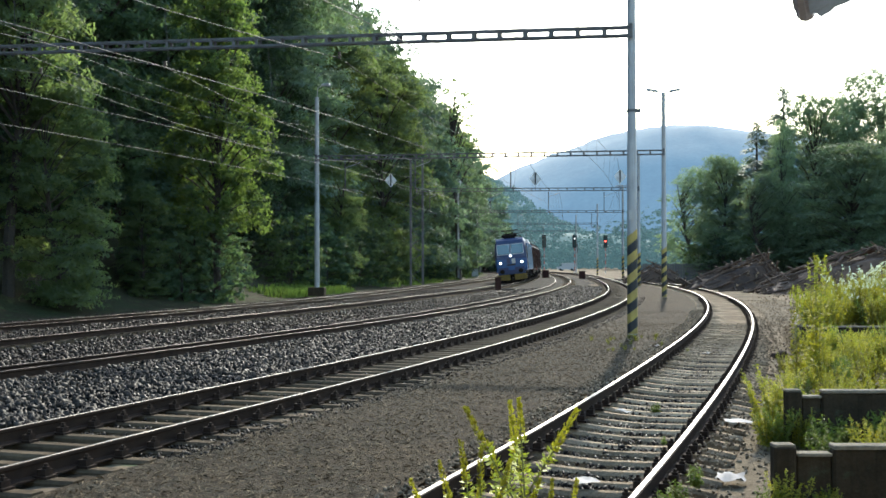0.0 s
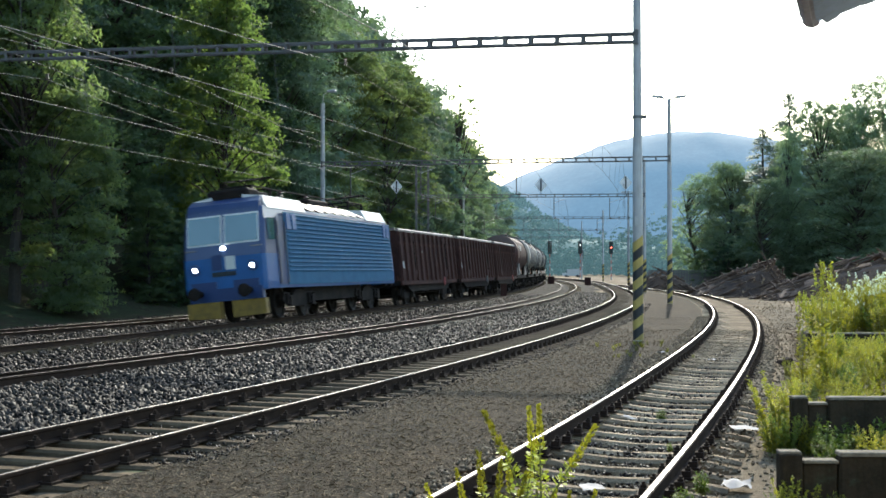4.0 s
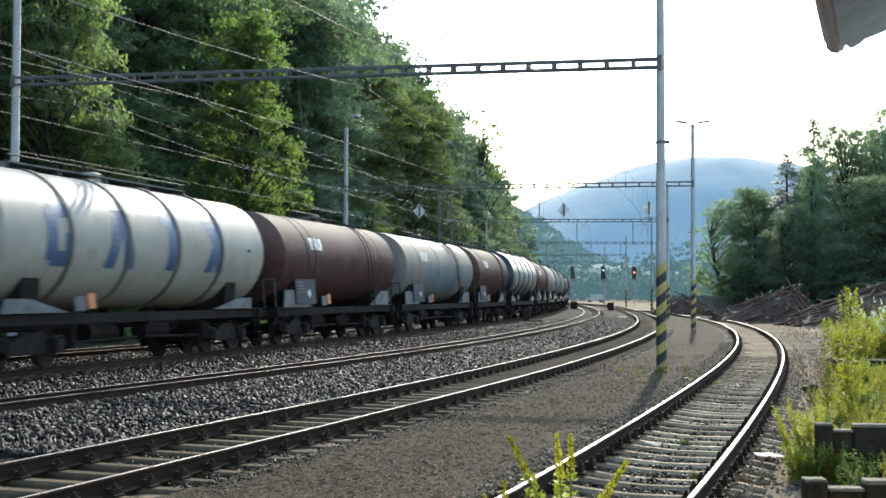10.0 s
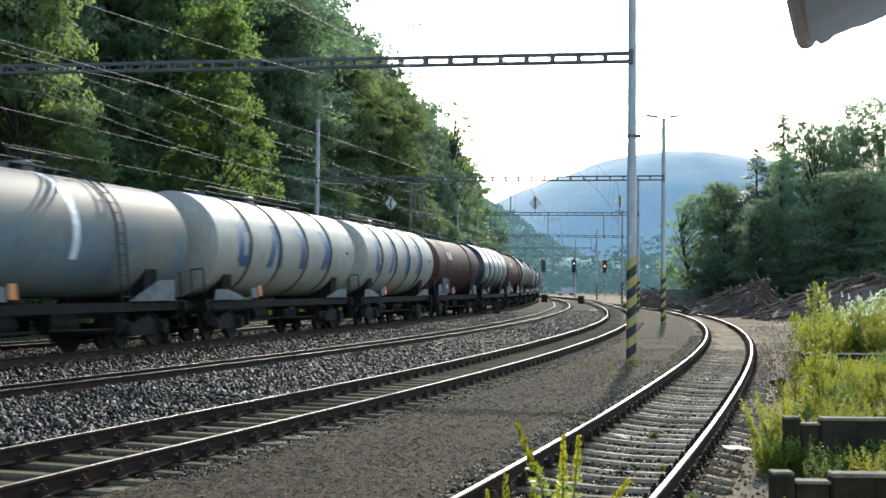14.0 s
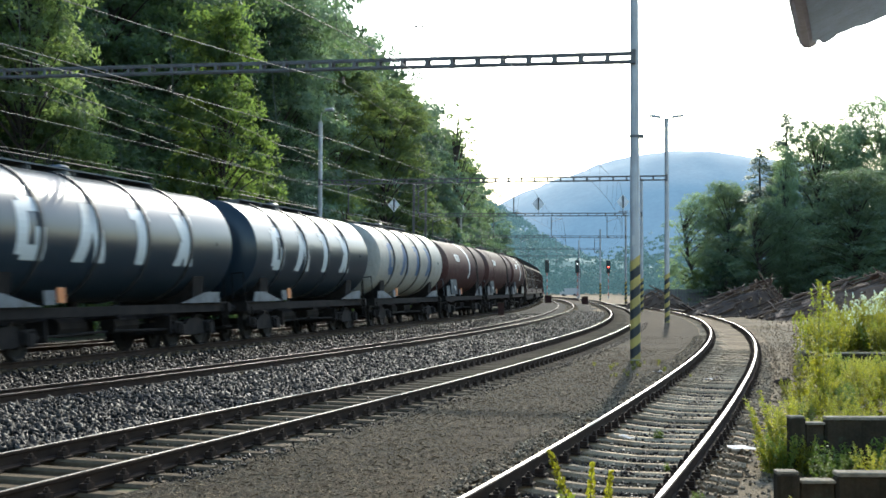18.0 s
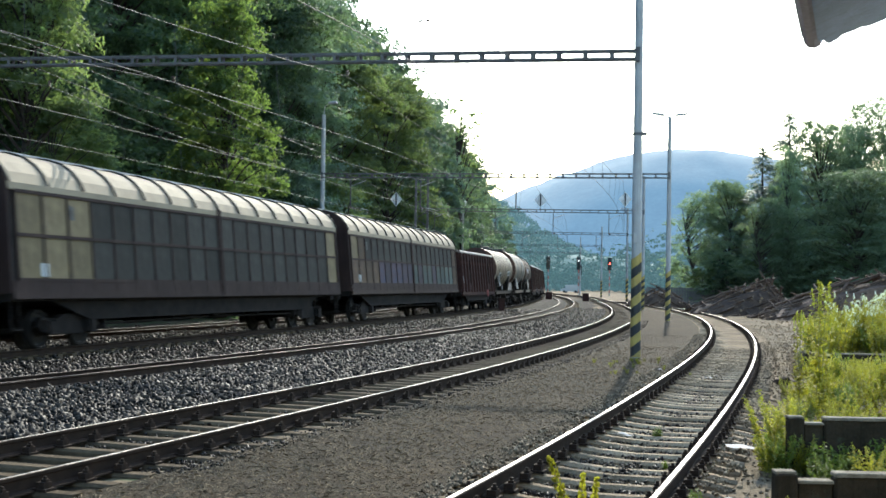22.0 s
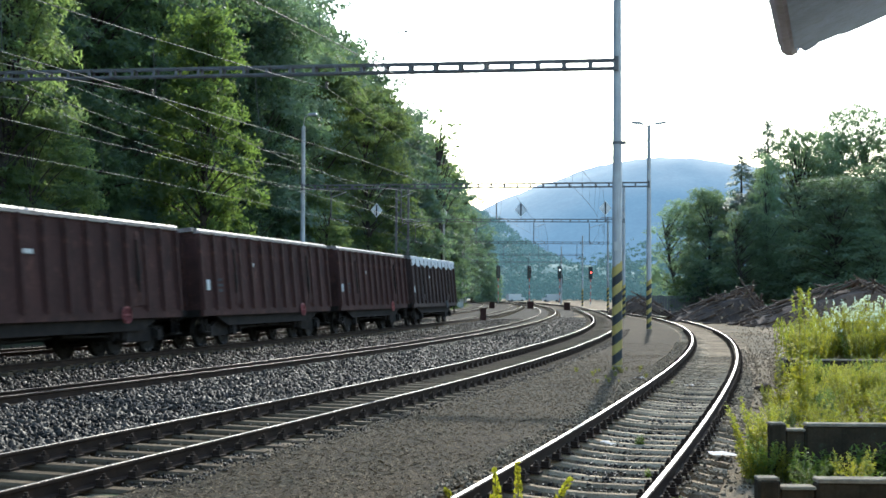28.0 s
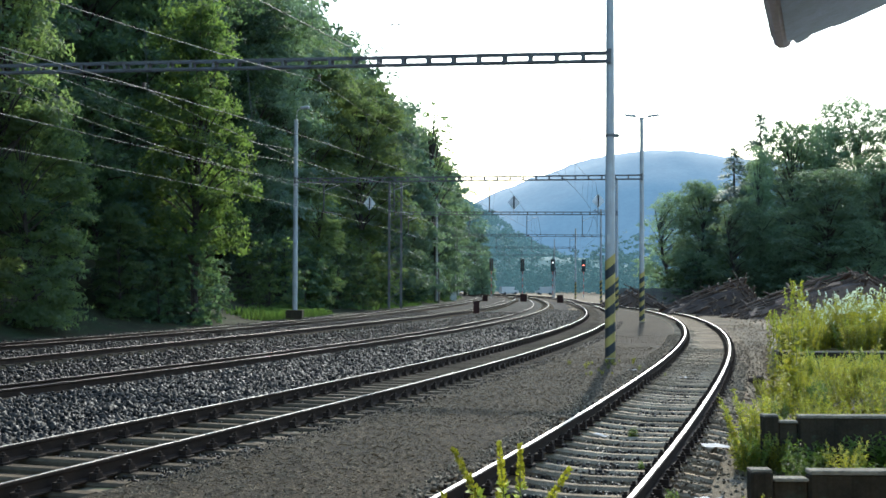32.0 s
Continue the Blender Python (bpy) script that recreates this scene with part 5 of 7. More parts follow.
        if style == "cream":
            # painted placards on the flank
            for px_, za, zb, wd, sl in ((-body * 0.27, zc - 0.62, zc - 0.24, 1.5, 0.0), (body * 0.20, zc - 0.95, zc - 0.40, 1.3, 0.25)):
                curved_mark(px_, za, zb, wd, R, zc, sl, MAT["white_mark"], w)
                curved_mark(px_ + 0.28, za + 0.10, zb - 0.10, 0.42, R + 0.006, zc, sl * 0.6, MAT["board_grey"], w)
                curved_mark(px_ - 0.36, za + 0.12, zb - 0.08, 0.30, R + 0.006, zc, sl * 0.6, MAT["board_grey"], w)
        if style == "small":
            curved_mark(body * 0.12, zc - 0.28, zc + 0.16, 1.7, R, zc, 0.0, MAT["blue_mark"], w)
            curved_mark(body * 0.12, zc - 0.20, zc + 0.08, 1.4, R + 0.006, zc, 0.0, MAT["white_mark"], w)
        if style == "cream_smooth":
            s = Shape()
            s.tube([(-0.5, R - 0.02, zc + 0.25), (-0.5, R + 0.10, zc + 0.22), (-1.0, R + 0.10, zc + 0.22), (-1.0, R - 0.02, zc + 0.25)], 0.02, 5)
            part("hand_grip", s, MAT["band_dark"], w, "small steel hand grip")
        # ladder on the flank
        s = Shape()
        lx = -body * 0.20
        for dx in (-0.2, 0.2):
            pts = []
            for i in range(9):
                a = radians(12 + 84 * i / 8)
                pts.append((lx + dx, (R + 0.12) * math.sin(a), zc + (R + 0.12) * math.cos(a)))
            pts.append((lx + dx, R + 0.12, 1.2))
            s.tube(pts, 0.024, 5)
        for i in range(12):
            z = 1.3 + 0.27 * i
            if z - zc < R * 0.75:
                y = math.sqrt(max(0.1, (R + 0.12) ** 2 - max(0, z - zc) ** 2))
                s.tube([(lx - 0.2, y, z), (lx + 0.2, y, z)], 0.015, 4)
        if style not in ("cream", "cream_smooth"):
            part("ladder", s, MAT["band_dark"], w, "dark steel ladder")
    # orange hazard plate
    s = Shape()
    ox = body * (0.12 if not big else 0.2)
    s.box((ox, 1.34, 1.46), (0.34, 0.03, 0.36))
    if style not in ("cream", "cream_smooth", "small"):
        part("hazard_plate", s, MAT["orange"], w, "orange hazard plate")
    s = Shape()
    s.box((ox + 0.5, 1.34, 1.40), (0.46, 0.03, 0.34))
    part("small_plate", s, MAT["shield"], w, "pale info plate")
    # walkway, railing and manholes on top
    s = Shape()
    wl = body * 0.62 if big else body * 0.55 if style == "cream_smooth" else 2.8
    wx = 0.0 if big else body * 0.05 if style == "cream_smooth" else -body * 0.10
    s.box((wx, 0, zc + R + 0.12), (wl, 0.75, 0.04))
    for i in range(5):
        s.box((wx - wl / 2 + wl * i / 4, 0, zc + R + 0.05), (0.06, 0.7, 0.14))
    part("walkway", s, MAT["shield"], w, "grey grating walkway")
    s = Shape()
    rh = 0.32 if not big else 0.16
    for sy in (-1, 1):
        s.tube([(wx - wl / 2, sy * 0.4, zc + R + 0.12 + rh), (wx + wl / 2, sy * 0.4, zc + R + 0.12 + rh)], 0.02, 5)
        for i in range(4):
            x = wx - wl / 2 + wl * i / 3
            s.tube([(x, sy * 0.4, zc + R + 0.1), (x, sy * 0.4, zc + R + 0.12 + rh)], 0.018, 4)
    part("railing", s, MAT["band_dark"], w)
    s = Shape()
    s.tube([(wx + 0.3, 0, zc + R - 0.08), (wx + 0.3, 0, zc + R + 0.2), (wx + 0.3, 0, zc + R + 0.26)], [0.33, 0.33, 0.25], 14)
    part("manhole", s, mat, w)
    # discharge valve under the belly
    s = Shape()
    s.tube([(0, 0, zc - R + 0.05), (0, 0, 0.85)], 0.14, 8)
    s.tube([(0, -1.3, 0.9), (0, 1.3, 0.9)], 0.06, 6)
    part("valve", s, MAT["under"], w)
    running_gear(w, L)
    return w


def covered(label, L, graffiti, seed):
    rr = random.Random(seed)
    w = thing("covered_wagon", label, "covered wagon", group="goods train")
    body = L - 1.6
    hw, h0, h1, h2 = 1.42, 1.26, 3.56, 4.66
    s = Shape()
    s.box((0, 0, h0 - 0.08), (body, 2.7, 0.2))
    part("underframe", s, MAT["under"], w)
    for ya in (1.16, -1.22):
        s = Shape()
        s.prism([(-body * 0.34, 0.62), (body * 0.34, 0.62), (body * 0.42, h0 - 0.15), (-body * 0.42, h0 - 0.15)], ya, ya + 0.06, "y")
        part("sole_bar", s, MAT["under"], w)
    # roof: a rounded shell with ribs
    arc = [(hw + 0.03, h1), (hw + 0.03, h1 + 0.16), (hw * 0.95, h1 + 0.42), (hw * 0.82, h1 + 0.66), (hw * 0.62, h2 - 0.22), (hw * 0.36, h2 - 0.08), (0, h2)]
    prof = arc + [(-a, b) for a, b in arc[-2::-1]]
    for half, (xa, xb) in enumerate(((-body / 2, -0.02), (0.02, body / 2))):
        s = Shape()
        s.prism(prof, xa, xb, "x")
        part("roof", s, MAT["beige"], w, "beige sliding roof with sloping sides")
    rb = Shape()
    for (a0, b0), (a1, b1) in list(zip(prof[:-1], prof[1:]))[1:-1]:
        k = 1.0 + 0.05 / hw
        q = [(a0, b0), (a1, b1), (a1 * k, h1 + (b1 - h1) * k + 0.01), (a0 * k, h1 + (b0 - h1) * k + 0.01)]
        rb.prism(q, -0.016, 0.016, "x")
    # The ribs' dark colour stands in for their thin shadow lines.
    rib = rb.mesh("roof_rib", MAT["band_dark"])
    nr = 14
    for i in range(nr + 1):
        part("roof_rib", rib, None, w, m=pose(-body / 2 + body * i / nr, 0, 0))
    s = Shape()
    s.box((0, 0, h2 + 0.03), (body, 0.5, 0.05))
    part("ridge_board", s, MAT["galv"], w, "pale ridge board")
    # inner box and ends
    s = Shape()
    s.box((0, 0, (h0 + h1) / 2), (body - 0.06, 2 * hw - 0.1, h1 - h0))
    part("inner_box", s, MAT["panel_dark"], w)
    for sx in (-1, 1):
        s = Shape()
        s.prism([(a * 0.99, b) for a, b in prof] + [(-hw, h0), (hw, h0)], sx * (body / 2) - 0.04, sx * (body / 2) + 0.04, "x")
        part("end_wall", s, MAT["wagon_dark"], w)
        for yy in (-0.9, 0, 0.9):
            s = Shape()
            s.box((sx * (body / 2 + 0.09), yy, (h0 + h1) / 2 + 0.2), (0.1, 0.12, h1 - h0 + 0.5))
            part("end_post", s, MAT["wagon_dark"], w)
    # side panels in two rows, each a pressed plate in its frame
    n = 20
    pw = (body - 0.5) / n
    pa = Shape()
    pa.prism([(-pw / 2 + 0.03, 0.03), (pw / 2 - 0.03, 0.03), (pw / 2 - 0.03, 0.98), (-pw / 2 + 0.03, 0.98)], -0.012, 0.012, "y")
    meshes = {}
    def panel_mesh(key, m):
        if key not in meshes:
            meshes[key] = pa.mesh("panel", m)
        return meshes[key]
    for sy in (-1, 1):
        for i in range(n):
            x = body / 2 - 0.25 - pw * (i + 0.5) - (0.05 if i >= n // 2 else 0)
            for row, z in enumerate((h0 + 0.30, h0 + 1.31)):
                if not graffiti:
                    key, m = ("b", MAT["beige_panel"]) if (i < 3 or i == n - 1) else ("d", MAT["panel_dark"])
                elif row == 0:
                    k = min(3, (0, 0, 0, 0, 1, 3, 1, 1, 3, 3, 2, 3, 2, 2, 3, 2, 2, 2, 2, 0)[i])
                    key, m = "s%d" % k, SPRAY[k]
                else:
                    key, m = ("b", MAT["beige_panel"]) if i in (0,) else (("s0", SPRAY[0]) if i in (1, n - 1) else ("d", MAT["panel_dark"]))
                part("panel", panel_mesh(key, m), None, w, m=pose(x, sy * (hw - 0.005), z))
        if "post" not in meshes:
            s = Shape()
            s.box((0, 0, 0), (0.07, 0.07, h1 - h0))
            meshes["post"] = s.mesh("side_post", MAT["wagon_dark"])
        for i in range(n + 1):
            x = body / 2 - 0.25 - pw * i - (0.05 if i >= n // 2 else 0)
            part("side_post", meshes["post"], None, w, m=pose(x, sy * hw, (h0 + h1) / 2))
        for zz in (h0 + 0.29, h0 + 1.30, h1 - 0.02):
            s = Shape()
            s.box((0, sy * (hw + 0.01), zz), (body - 0.4, 0.06, 0.08))
            part("side_rail", s, MAT["wagon_dark"], w)
        s = Shape()
        for dx in (-0.12, 0.06):
            s.box((dx, sy * (hw + 0.03), (h0 + h1) / 2 + 0.05), (0.07, 0.06, h1 - h0 + 0.3))
        part("door_joint", s, MAT["wagon_dark"], w)
        s = Shape()
        s.box((0, sy * (hw + 0.005), h0 + 0.14), (body - 0.1, 0.05, 0.26))
        part("sill_plate", s, MAT["wagon_dark"], w, "dark brown sill plate below the panels")
        s = Shape()
        s.box((0, sy * (hw + 0.02), h0 - 0.06), (body, 0.05, 0.16))
        part("slide_rail", s, MAT["wagon_dark"], w)
    s = Shape()
    s.box((body / 2 - 1.3, hw + 0.02, h0 + 0.52), (0.30, 0.02, 0.30))
    part("label_plate", s, MAT["white_mark"], w, "small white label plate")
    s = Shape()
    s.box((body / 2 - 2.6, hw + 0.02, h0 + 1.9), (0.16, 0.02, 0.34))
    part("label_plate", s, MAT["shield"], w, "dull grey label plate")
    running_gear(w, L, L / 2 - 3.6)
    return w

MAT["loco_blue"] = material("loco_blue_paint", (0.014, 0.082, 0.235), 0.4, second=(0.012, 0.065, 0.19), scale=2, grain=0.08, coat=0.3)
MAT["loco_navy"] = material("loco_navy_paint", (0.018, 0.035, 0.10), 0.35, grain=0.1, coat=0.3)
MAT["loco_pale"] = material("loco_pale_blue_panel", (0.042, 0.118, 0.200), 0.75, 0.0, second=(0.032, 0.095, 0.165), scale=2, grain=0.08, streak=0.25, spec=0.06)
MAT["loco_white"] = material("loco_white_roof", (0.52, 0.52, 0.50), 0.45, second=(0.55, 0.54, 0.5), scale=2, grain=0.08)
MAT["ochre"] = material("ochre_buffer_beam", (0.20, 0.125, 0.02), 0.7, second=(0.11, 0.075, 0.02), scale=4, grain=0.2)
MAT["wagon_glass"] = material("dark_insulator", (0.08, 0.05, 0.04), 0.25)
MAT["glass"] = material("cab_glass", (0.03, 0.09, 0.10), 0.05, spec=0.6, coat=1.0)
MAT["lamp"] = material("lit_headlamp", (0.9, 0.9, 0.85), 0.3, emit=(1.0, 0.97, 0.88), emit_strength=8.0)


def locomotive(L):
    w = thing("electric_locomotive", "blue and pale blue electric locomotive with lit headlamps", "locomotive", group="goods train")
    hw, h0, h1 = 1.47, 1.05, 3.55
    e = L / 2 - 0.55
    fx = e            # front face at its foot
    # body shell with a raked front
    def face(x, z):
        return x - (0.30 * max(0.0, z - 2.1) / 1.5 if x > 0 else -0.30 * max(0.0, z - 2.1) / 1.5)
    s = Shape()
    rings = []
    for z, y in ((h0, hw - 0.03), (1.25, hw), (2.1, hw), (2.9, hw - 0.02), (h1, hw - 0.10)):
        rings.append([(face(fx, z), y - 0.12, z), (face(fx, z) - 0.12, y, z), (face(-fx, z) + 0.12, y, z), (face(-fx, z), y - 0.12, z), (face(-fx, z), -y + 0.12, z), (face(-fx, z) + 0.12, -y, z), (face(fx, z) - 0.12, -y, z), (face(fx, z), -y + 0.12, z)])
    for rg in rings:
        s.v += rg
    for i in range(len(rings) - 1):
        for k in range(8):
            q = i * 8 + k
            front = k in (7,)
            s.f.append((q, i * 8 + (k + 1) % 8, (i + 1) * 8 + (k + 1) % 8, q + 8))
            s.m.append(1 if i >= 2 else 0)
    s.f.append(tuple(range(len(s.v) - 8, len(s.v)))), s.m.append(1)
    part("body", s, [MAT["loco_blue"], MAT["loco_navy"]], w)
    # pale ribbed side panels
    for sy in (-1, 1):
        s = Shape()
        x0, x1 = -fx + 0.35, fx - 2.0
        s.box(((x0 + x1) / 2, sy * (hw + 0.012), (h0 + 3.42) / 2 + 0.04), (x1 - x0, 0.03, 3.42 - h0 - 0.1))
        part("side_panel", s, MAT["loco_pale"], w, "pale blue side panel")
        for i in range(14):
            z = 1.58 + 0.135 * i
            r = Shape()
            r.tube([(x0 + 0.15, sy * (hw + 0.03), z), (x1 - 0.2, sy * (hw + 0.03), z)], 0.036, 6)
            part("side_rib", r, MAT["loco_pale"], w)
        for xx in (x1 - 0.9, x1 - 0.35, x0 + 0.5, x0 + 1.0):
            r = Shape()
            r.box((xx, sy * (hw + 0.05), 3.12), (0.42, 0.05, 0.5))
            part("louvre", r, MAT["loco_blue"], w)
        # cab side: door, ribs, window
        s = Shape()
        s.box((fx - 1.55, sy * (hw + 0.012), 2.2), (0.66, 0.03, 2.1))
        part("cab_door", s, MAT["loco_navy"], w)
        s = Shape()
        s.box((fx - 0.75, sy * (hw + 0.01), 2.85), (0.62, 0.03, 0.66))
        part("side_window", s, MAT["glass"], w, "dark cab side window")
        s = Shape()
        for dx in (-1.92, -1.18):
            s.tube([(fx + dx, sy * (hw + 0.07), 1.2), (fx + dx, sy * (hw + 0.07), 3.1)], 0.02, 5)
        part("handrail", s, MAT["rim"], w)
        # white roof edge in two slabs with the resistor grille between them
        for xa, xb in ((x1 - 2.6, fx - 0.75), (x0 + 0.2, x0 + 3.2)):
            s = Shape()
            s.prism([(sy * (hw - 0.06), 3.50), (sy * (hw - 0.26), 3.90), (sy * 0.55, 3.98), (sy * 0.55, 3.50)], xa, xb, "x")
            part("roof_slab", s, MAT["loco_white"], w, "white roof fairing")
        for i in range(7):
            s = Shape()
            s.prism([(sy * (hw - 0.10), 3.56 + 0.0), (sy * (hw - 0.13), 3.62), (sy * 0.5, 4.0), (sy * 0.5, 3.94)], x0 + 3.3 + i * (x1 - 2.7 - x0 - 3.3) / 7, x0 + 3.3 + (i + 0.55) * (x1 - 2.7 - x0 - 3.3) / 7, "x")
            part("roof_grille", s, MAT["rim"], w)
    s = Shape()
    s.prism([(fx - 0.75, 3.5), (fx - 0.27, 3.5), (fx - 0.40, 3.72), (fx - 0.75, 3.88)], -1.28, 1.28, "y")
    part("cab_brow", s, MAT["loco_navy"], w, "dark navy roof edge over the cab")
    # front: windows, lamps, emblem, number bar, buffer beam
    def front_box(y, z, wy, hz, mat, name, label="", out=0.015, thick=0.03):
        s = Shape()
        x = face(fx, z)
        tilt = 11.3 if z > 2.1 else 0.0
        s.box((0, 0, 0), (thick, wy, hz), m=pose(x + out, y, z, 0, -tilt, 0))
        return part(name, s, mat, w, label)
    for sy in (-1, 1):
        front_box(sy * 0.66, 2.93, 1.24, 0.92, MAT["loco_white"], "window_frame", "pale window frame", 0.0)
        front_box(sy * 0.66, 2.93, 1.14, 0.82, MAT["glass"], "windscreen", "dark green-blue windscreen", 0.02)
        s = Shape()
        s.tube([(fx - 0.02, sy * 1.02, 1.78), (fx + 0.06, sy * 1.02, 1.78)], 0.17, 14)
        part("lamp_housing", s, MAT["loco_navy"], w)
        s = Shape()
        s.tube([(fx + 0.05, sy * 1.02, 1.78), (fx + 0.08, sy * 1.02, 1.78)], 0.075, 16)
        part("headlamp", s, MAT["lamp"], w, "lit white headlamp")
        front_box(sy * 1.18, 2.36, 0.4, 0.03, MAT["rim"], "grab_bar")
        front_box(sy * 0.75, 1.25, 0.9, 0.28, MAT["loco_navy"], "step_plate")
        s = Shape()
        s.prism([(sy * 0.22, 0.28), (sy * 1.38, 0.32), (sy * 1.38, 0.78), (sy * 0.22, 0.78)], fx - 0.25, fx + 0.08, "x")
        part("snow_plough", s, MAT["ochre"], w, "ochre-yellow plough plate")
    s = Shape()
    s.tube([(face(fx, 2.36) - 0.02, 0, 2.36), (face(fx, 2.36) + 0.05, 0, 2.36)], 0.07, 16)
    part("headlamp", s, MAT["lamp"], w, "lit white headlamp")
    front_box(0.24, 1.92, 0.34, 0.40, MAT["white_mark"], "emblem", "plain white emblem block")
    front_box(-0.24, 1.95, 0.36, 0.46, MAT["loco_navy"], "emblem", "dark emblem block")
    front_box(0.0, 1.60, 0.84, 0.13, MAT["board_grey"], "number_bar", "grey bar", 0.02)
    s = Shape()
    s.box((fx - 0.1, 0, 0.98), (0.25, 2.6, 0.38))
    part("buffer_beam", s, MAT["loco_navy"], w)
    for sx in (-1, 1):
        for sy in (-1, 1):
            part("buffer", BUFFER, None, w, m=pose(sx * (e + 0.0), sy * 0.875, 1.03, 0, 0, 0 if sx > 0 else 180))
    s = Shape()
    s.box((0, 0, 0.85), (L * 0.42, 2.3, 0.5))
    part("equipment_box", s, MAT["under"], w)
    for sx in (-1, 1):
        b = part("bogie", BOGIE, None, w, m=pose(sx * L * 0.25, 0, 0) @ Matrix.Diagonal((1.25, 1.12, 1.25, 1)))
        for dx in (-1.0, 1.0):
            part("wheelset", WHEELSET, None, b, m=pose(dx, 0, 0))
    # roof gear: dark hood, folded pantograph, insulators
    s = Shape()
    s.bevel_box((fx - 1.25, 0, 3.95), (0.9, 1.5, 0.5), 0.08)
    part("roof_hood", s, MAT["under"], w)
    s = Shape()
    s.bevel_box((fx - 2.6, 0.2, 3.98), (1.1, 0.8, 0.36), 0.05)
    part("roof_box", s, MAT["under"], w)
    s = Shape()
    s.bevel_box((-1.0, 0, 4.0), (2.4, 1.0, 0.4), 0.05)
    part("roof_hood", s, MAT["under"], w)
    s = Shape()
    for sy in (-1, 1):
        s.tube([(fx - 3.2, sy * 0.4, 4.1), (fx - 1.2, sy * 0.3, 4.45), (fx - 3.0, sy * 0.5, 4.6)], 0.03, 5)
        s.tube([(-fx + 1.0, sy * 0.5, 4.1), (-fx + 3.4, sy * 0.35, 4.5), (-fx + 1.4, sy * 0.6, 4.65)], 0.03, 5)
    for xx in (fx - 3.0, -fx + 1.4):
        s.tube([(xx, -0.8, 4.62), (xx, 0.8, 4.62)], 0.035, 6)
        s.tube([(xx + 0.25, -0.8, 4.60), (xx + 0.25, 0.8, 4.60)], 0.03, 6)
    for xx in (fx - 1.6, fx - 3.4, -fx + 1.2, -fx + 3.2):
        for sy in (-1, 1):
            s.tube([(xx, sy * 0.55, 3.9), (xx, sy * 0.55, 4.3)], 0.06, 6)
        s.tube([(xx, -0.6, 4.3), (xx, 0.6, 4.3)], 0.03, 5)
    for sy in (-1, 1):
        s.tube([(fx - 1.6, sy * 0.55, 4.3), (fx - 3.4, sy * 0.55, 4.3)], 0.03, 5)
        s.tube([(-fx + 1.2, sy * 0.55, 4.3), (-fx + 3.2, sy * 0.55, 4.3)], 0.03, 5)
    s.tube([(fx - 3.4, 0.3, 4.35), (-fx + 3.2, 0.3, 4.35)], 0.025, 5)
    part("pantograph", s, MAT["under"], w, "folded dark pantograph")
    for i in range(6):
        s = Shape()
        for k in range(4):
            s.tube([(fx - 2.2 - i * 1.4, 0.35 * (-1) ** i, 3.98 + 0.09 * k), (fx - 2.2 - i * 1.4, 0.35 * (-1) ** i, 4.03 + 0.09 * k)], [0.11, 0.07], 8)
        part("insulator", s, MAT["wagon_glass"], w)
    for c in w.children:
        if c.name.split(".")[0] not in ("bogie", "buffer"):
            c.data.transform(Matrix.Translation((0, 0, -0.14)) @ Matrix.Diagonal((1, 1, 1.11, 1)))
    return w


WHITE_T, BLACK_T, BROWN_T = "soiled white tank wagon with dark rings and blue blocks", "glossy black tank wagon with dark rings and white blocks", "red-brown tank wagon with a ladder and label board"
CONSIST = [
    ("loco", -237.9, -221.0, None), ("gondola", -220.8, -206.8, 1), ("gondola", -206.8, -192.9, 2), ("gondola", -192.9, -179.1, 3),
    ("brown", -179.1, -165.9, BROWN_T), ("white", -165.9, -151.0, WHITE_T), ("black", -151.0, -136.1, BLACK_T), ("white", -136.1, -121.5, WHITE_T), ("white", -121.5, -106.2, WHITE_T),
    ("brown", -106.2, -91.8, BROWN_T), ("grey", -91.8, -75.8, "blue-grey tank wagon with rust-stained belly"), ("brown", -75.8, -64.0, BROWN_T), ("black", -64.0, -48.9, BLACK_T), ("brown", -48.9, -37.2, BROWN_T),
    ("grey_band", -37.2, -22.1, "dull blue-grey tank wagon with one white band"), ("white", -22.1, -6.4, WHITE_T), ("white", -6.4, 8.4, WHITE_T), ("brown", 8.4, 23.2, BROWN_T),
    ("black", 23.2, 37.7, BLACK_T), ("brown", 37.7, 52.6, BROWN_T), ("black", 52.6, 67.5, BLACK_T), ("black", 67.5, 81.9, BLACK_T), ("white", 81.9, 96.6, WHITE_T),
    ("brown_band", 96.6, 110.9, "red-brown tank wagon with one white band"), ("brown", 110.9, 125.9, BROWN_T), ("brown_band", 125.9, 140.9, "red-brown tank wagon with one white band"),
    ("covered", 140.9, 164.6, 0), ("covered", 164.6, 187.5, 1), ("gondola", 187.5, 201.3, 4),
    ("cream", 201.3, 213.5, "soiled cream tank wagon with many thin rings"), ("cream_smooth", 213.5, 226.1, "rust-stained cream tank wagon with smooth barrel"), ("small", 226.1, 238.2, "small weathered dull-brown tank wagon with dark rings"),
    ("gondola", 238.2, 253.0, 5), ("gondola", 253.0, 267.6, 6), ("gondola", 267.6, 281.3, 7), ("gondola", 281.3, 295.2, 8), ("gondola", 295.2, 308.6, 9), ("tarped", 308.6, 322.5, 10),
]
TRAIN = []
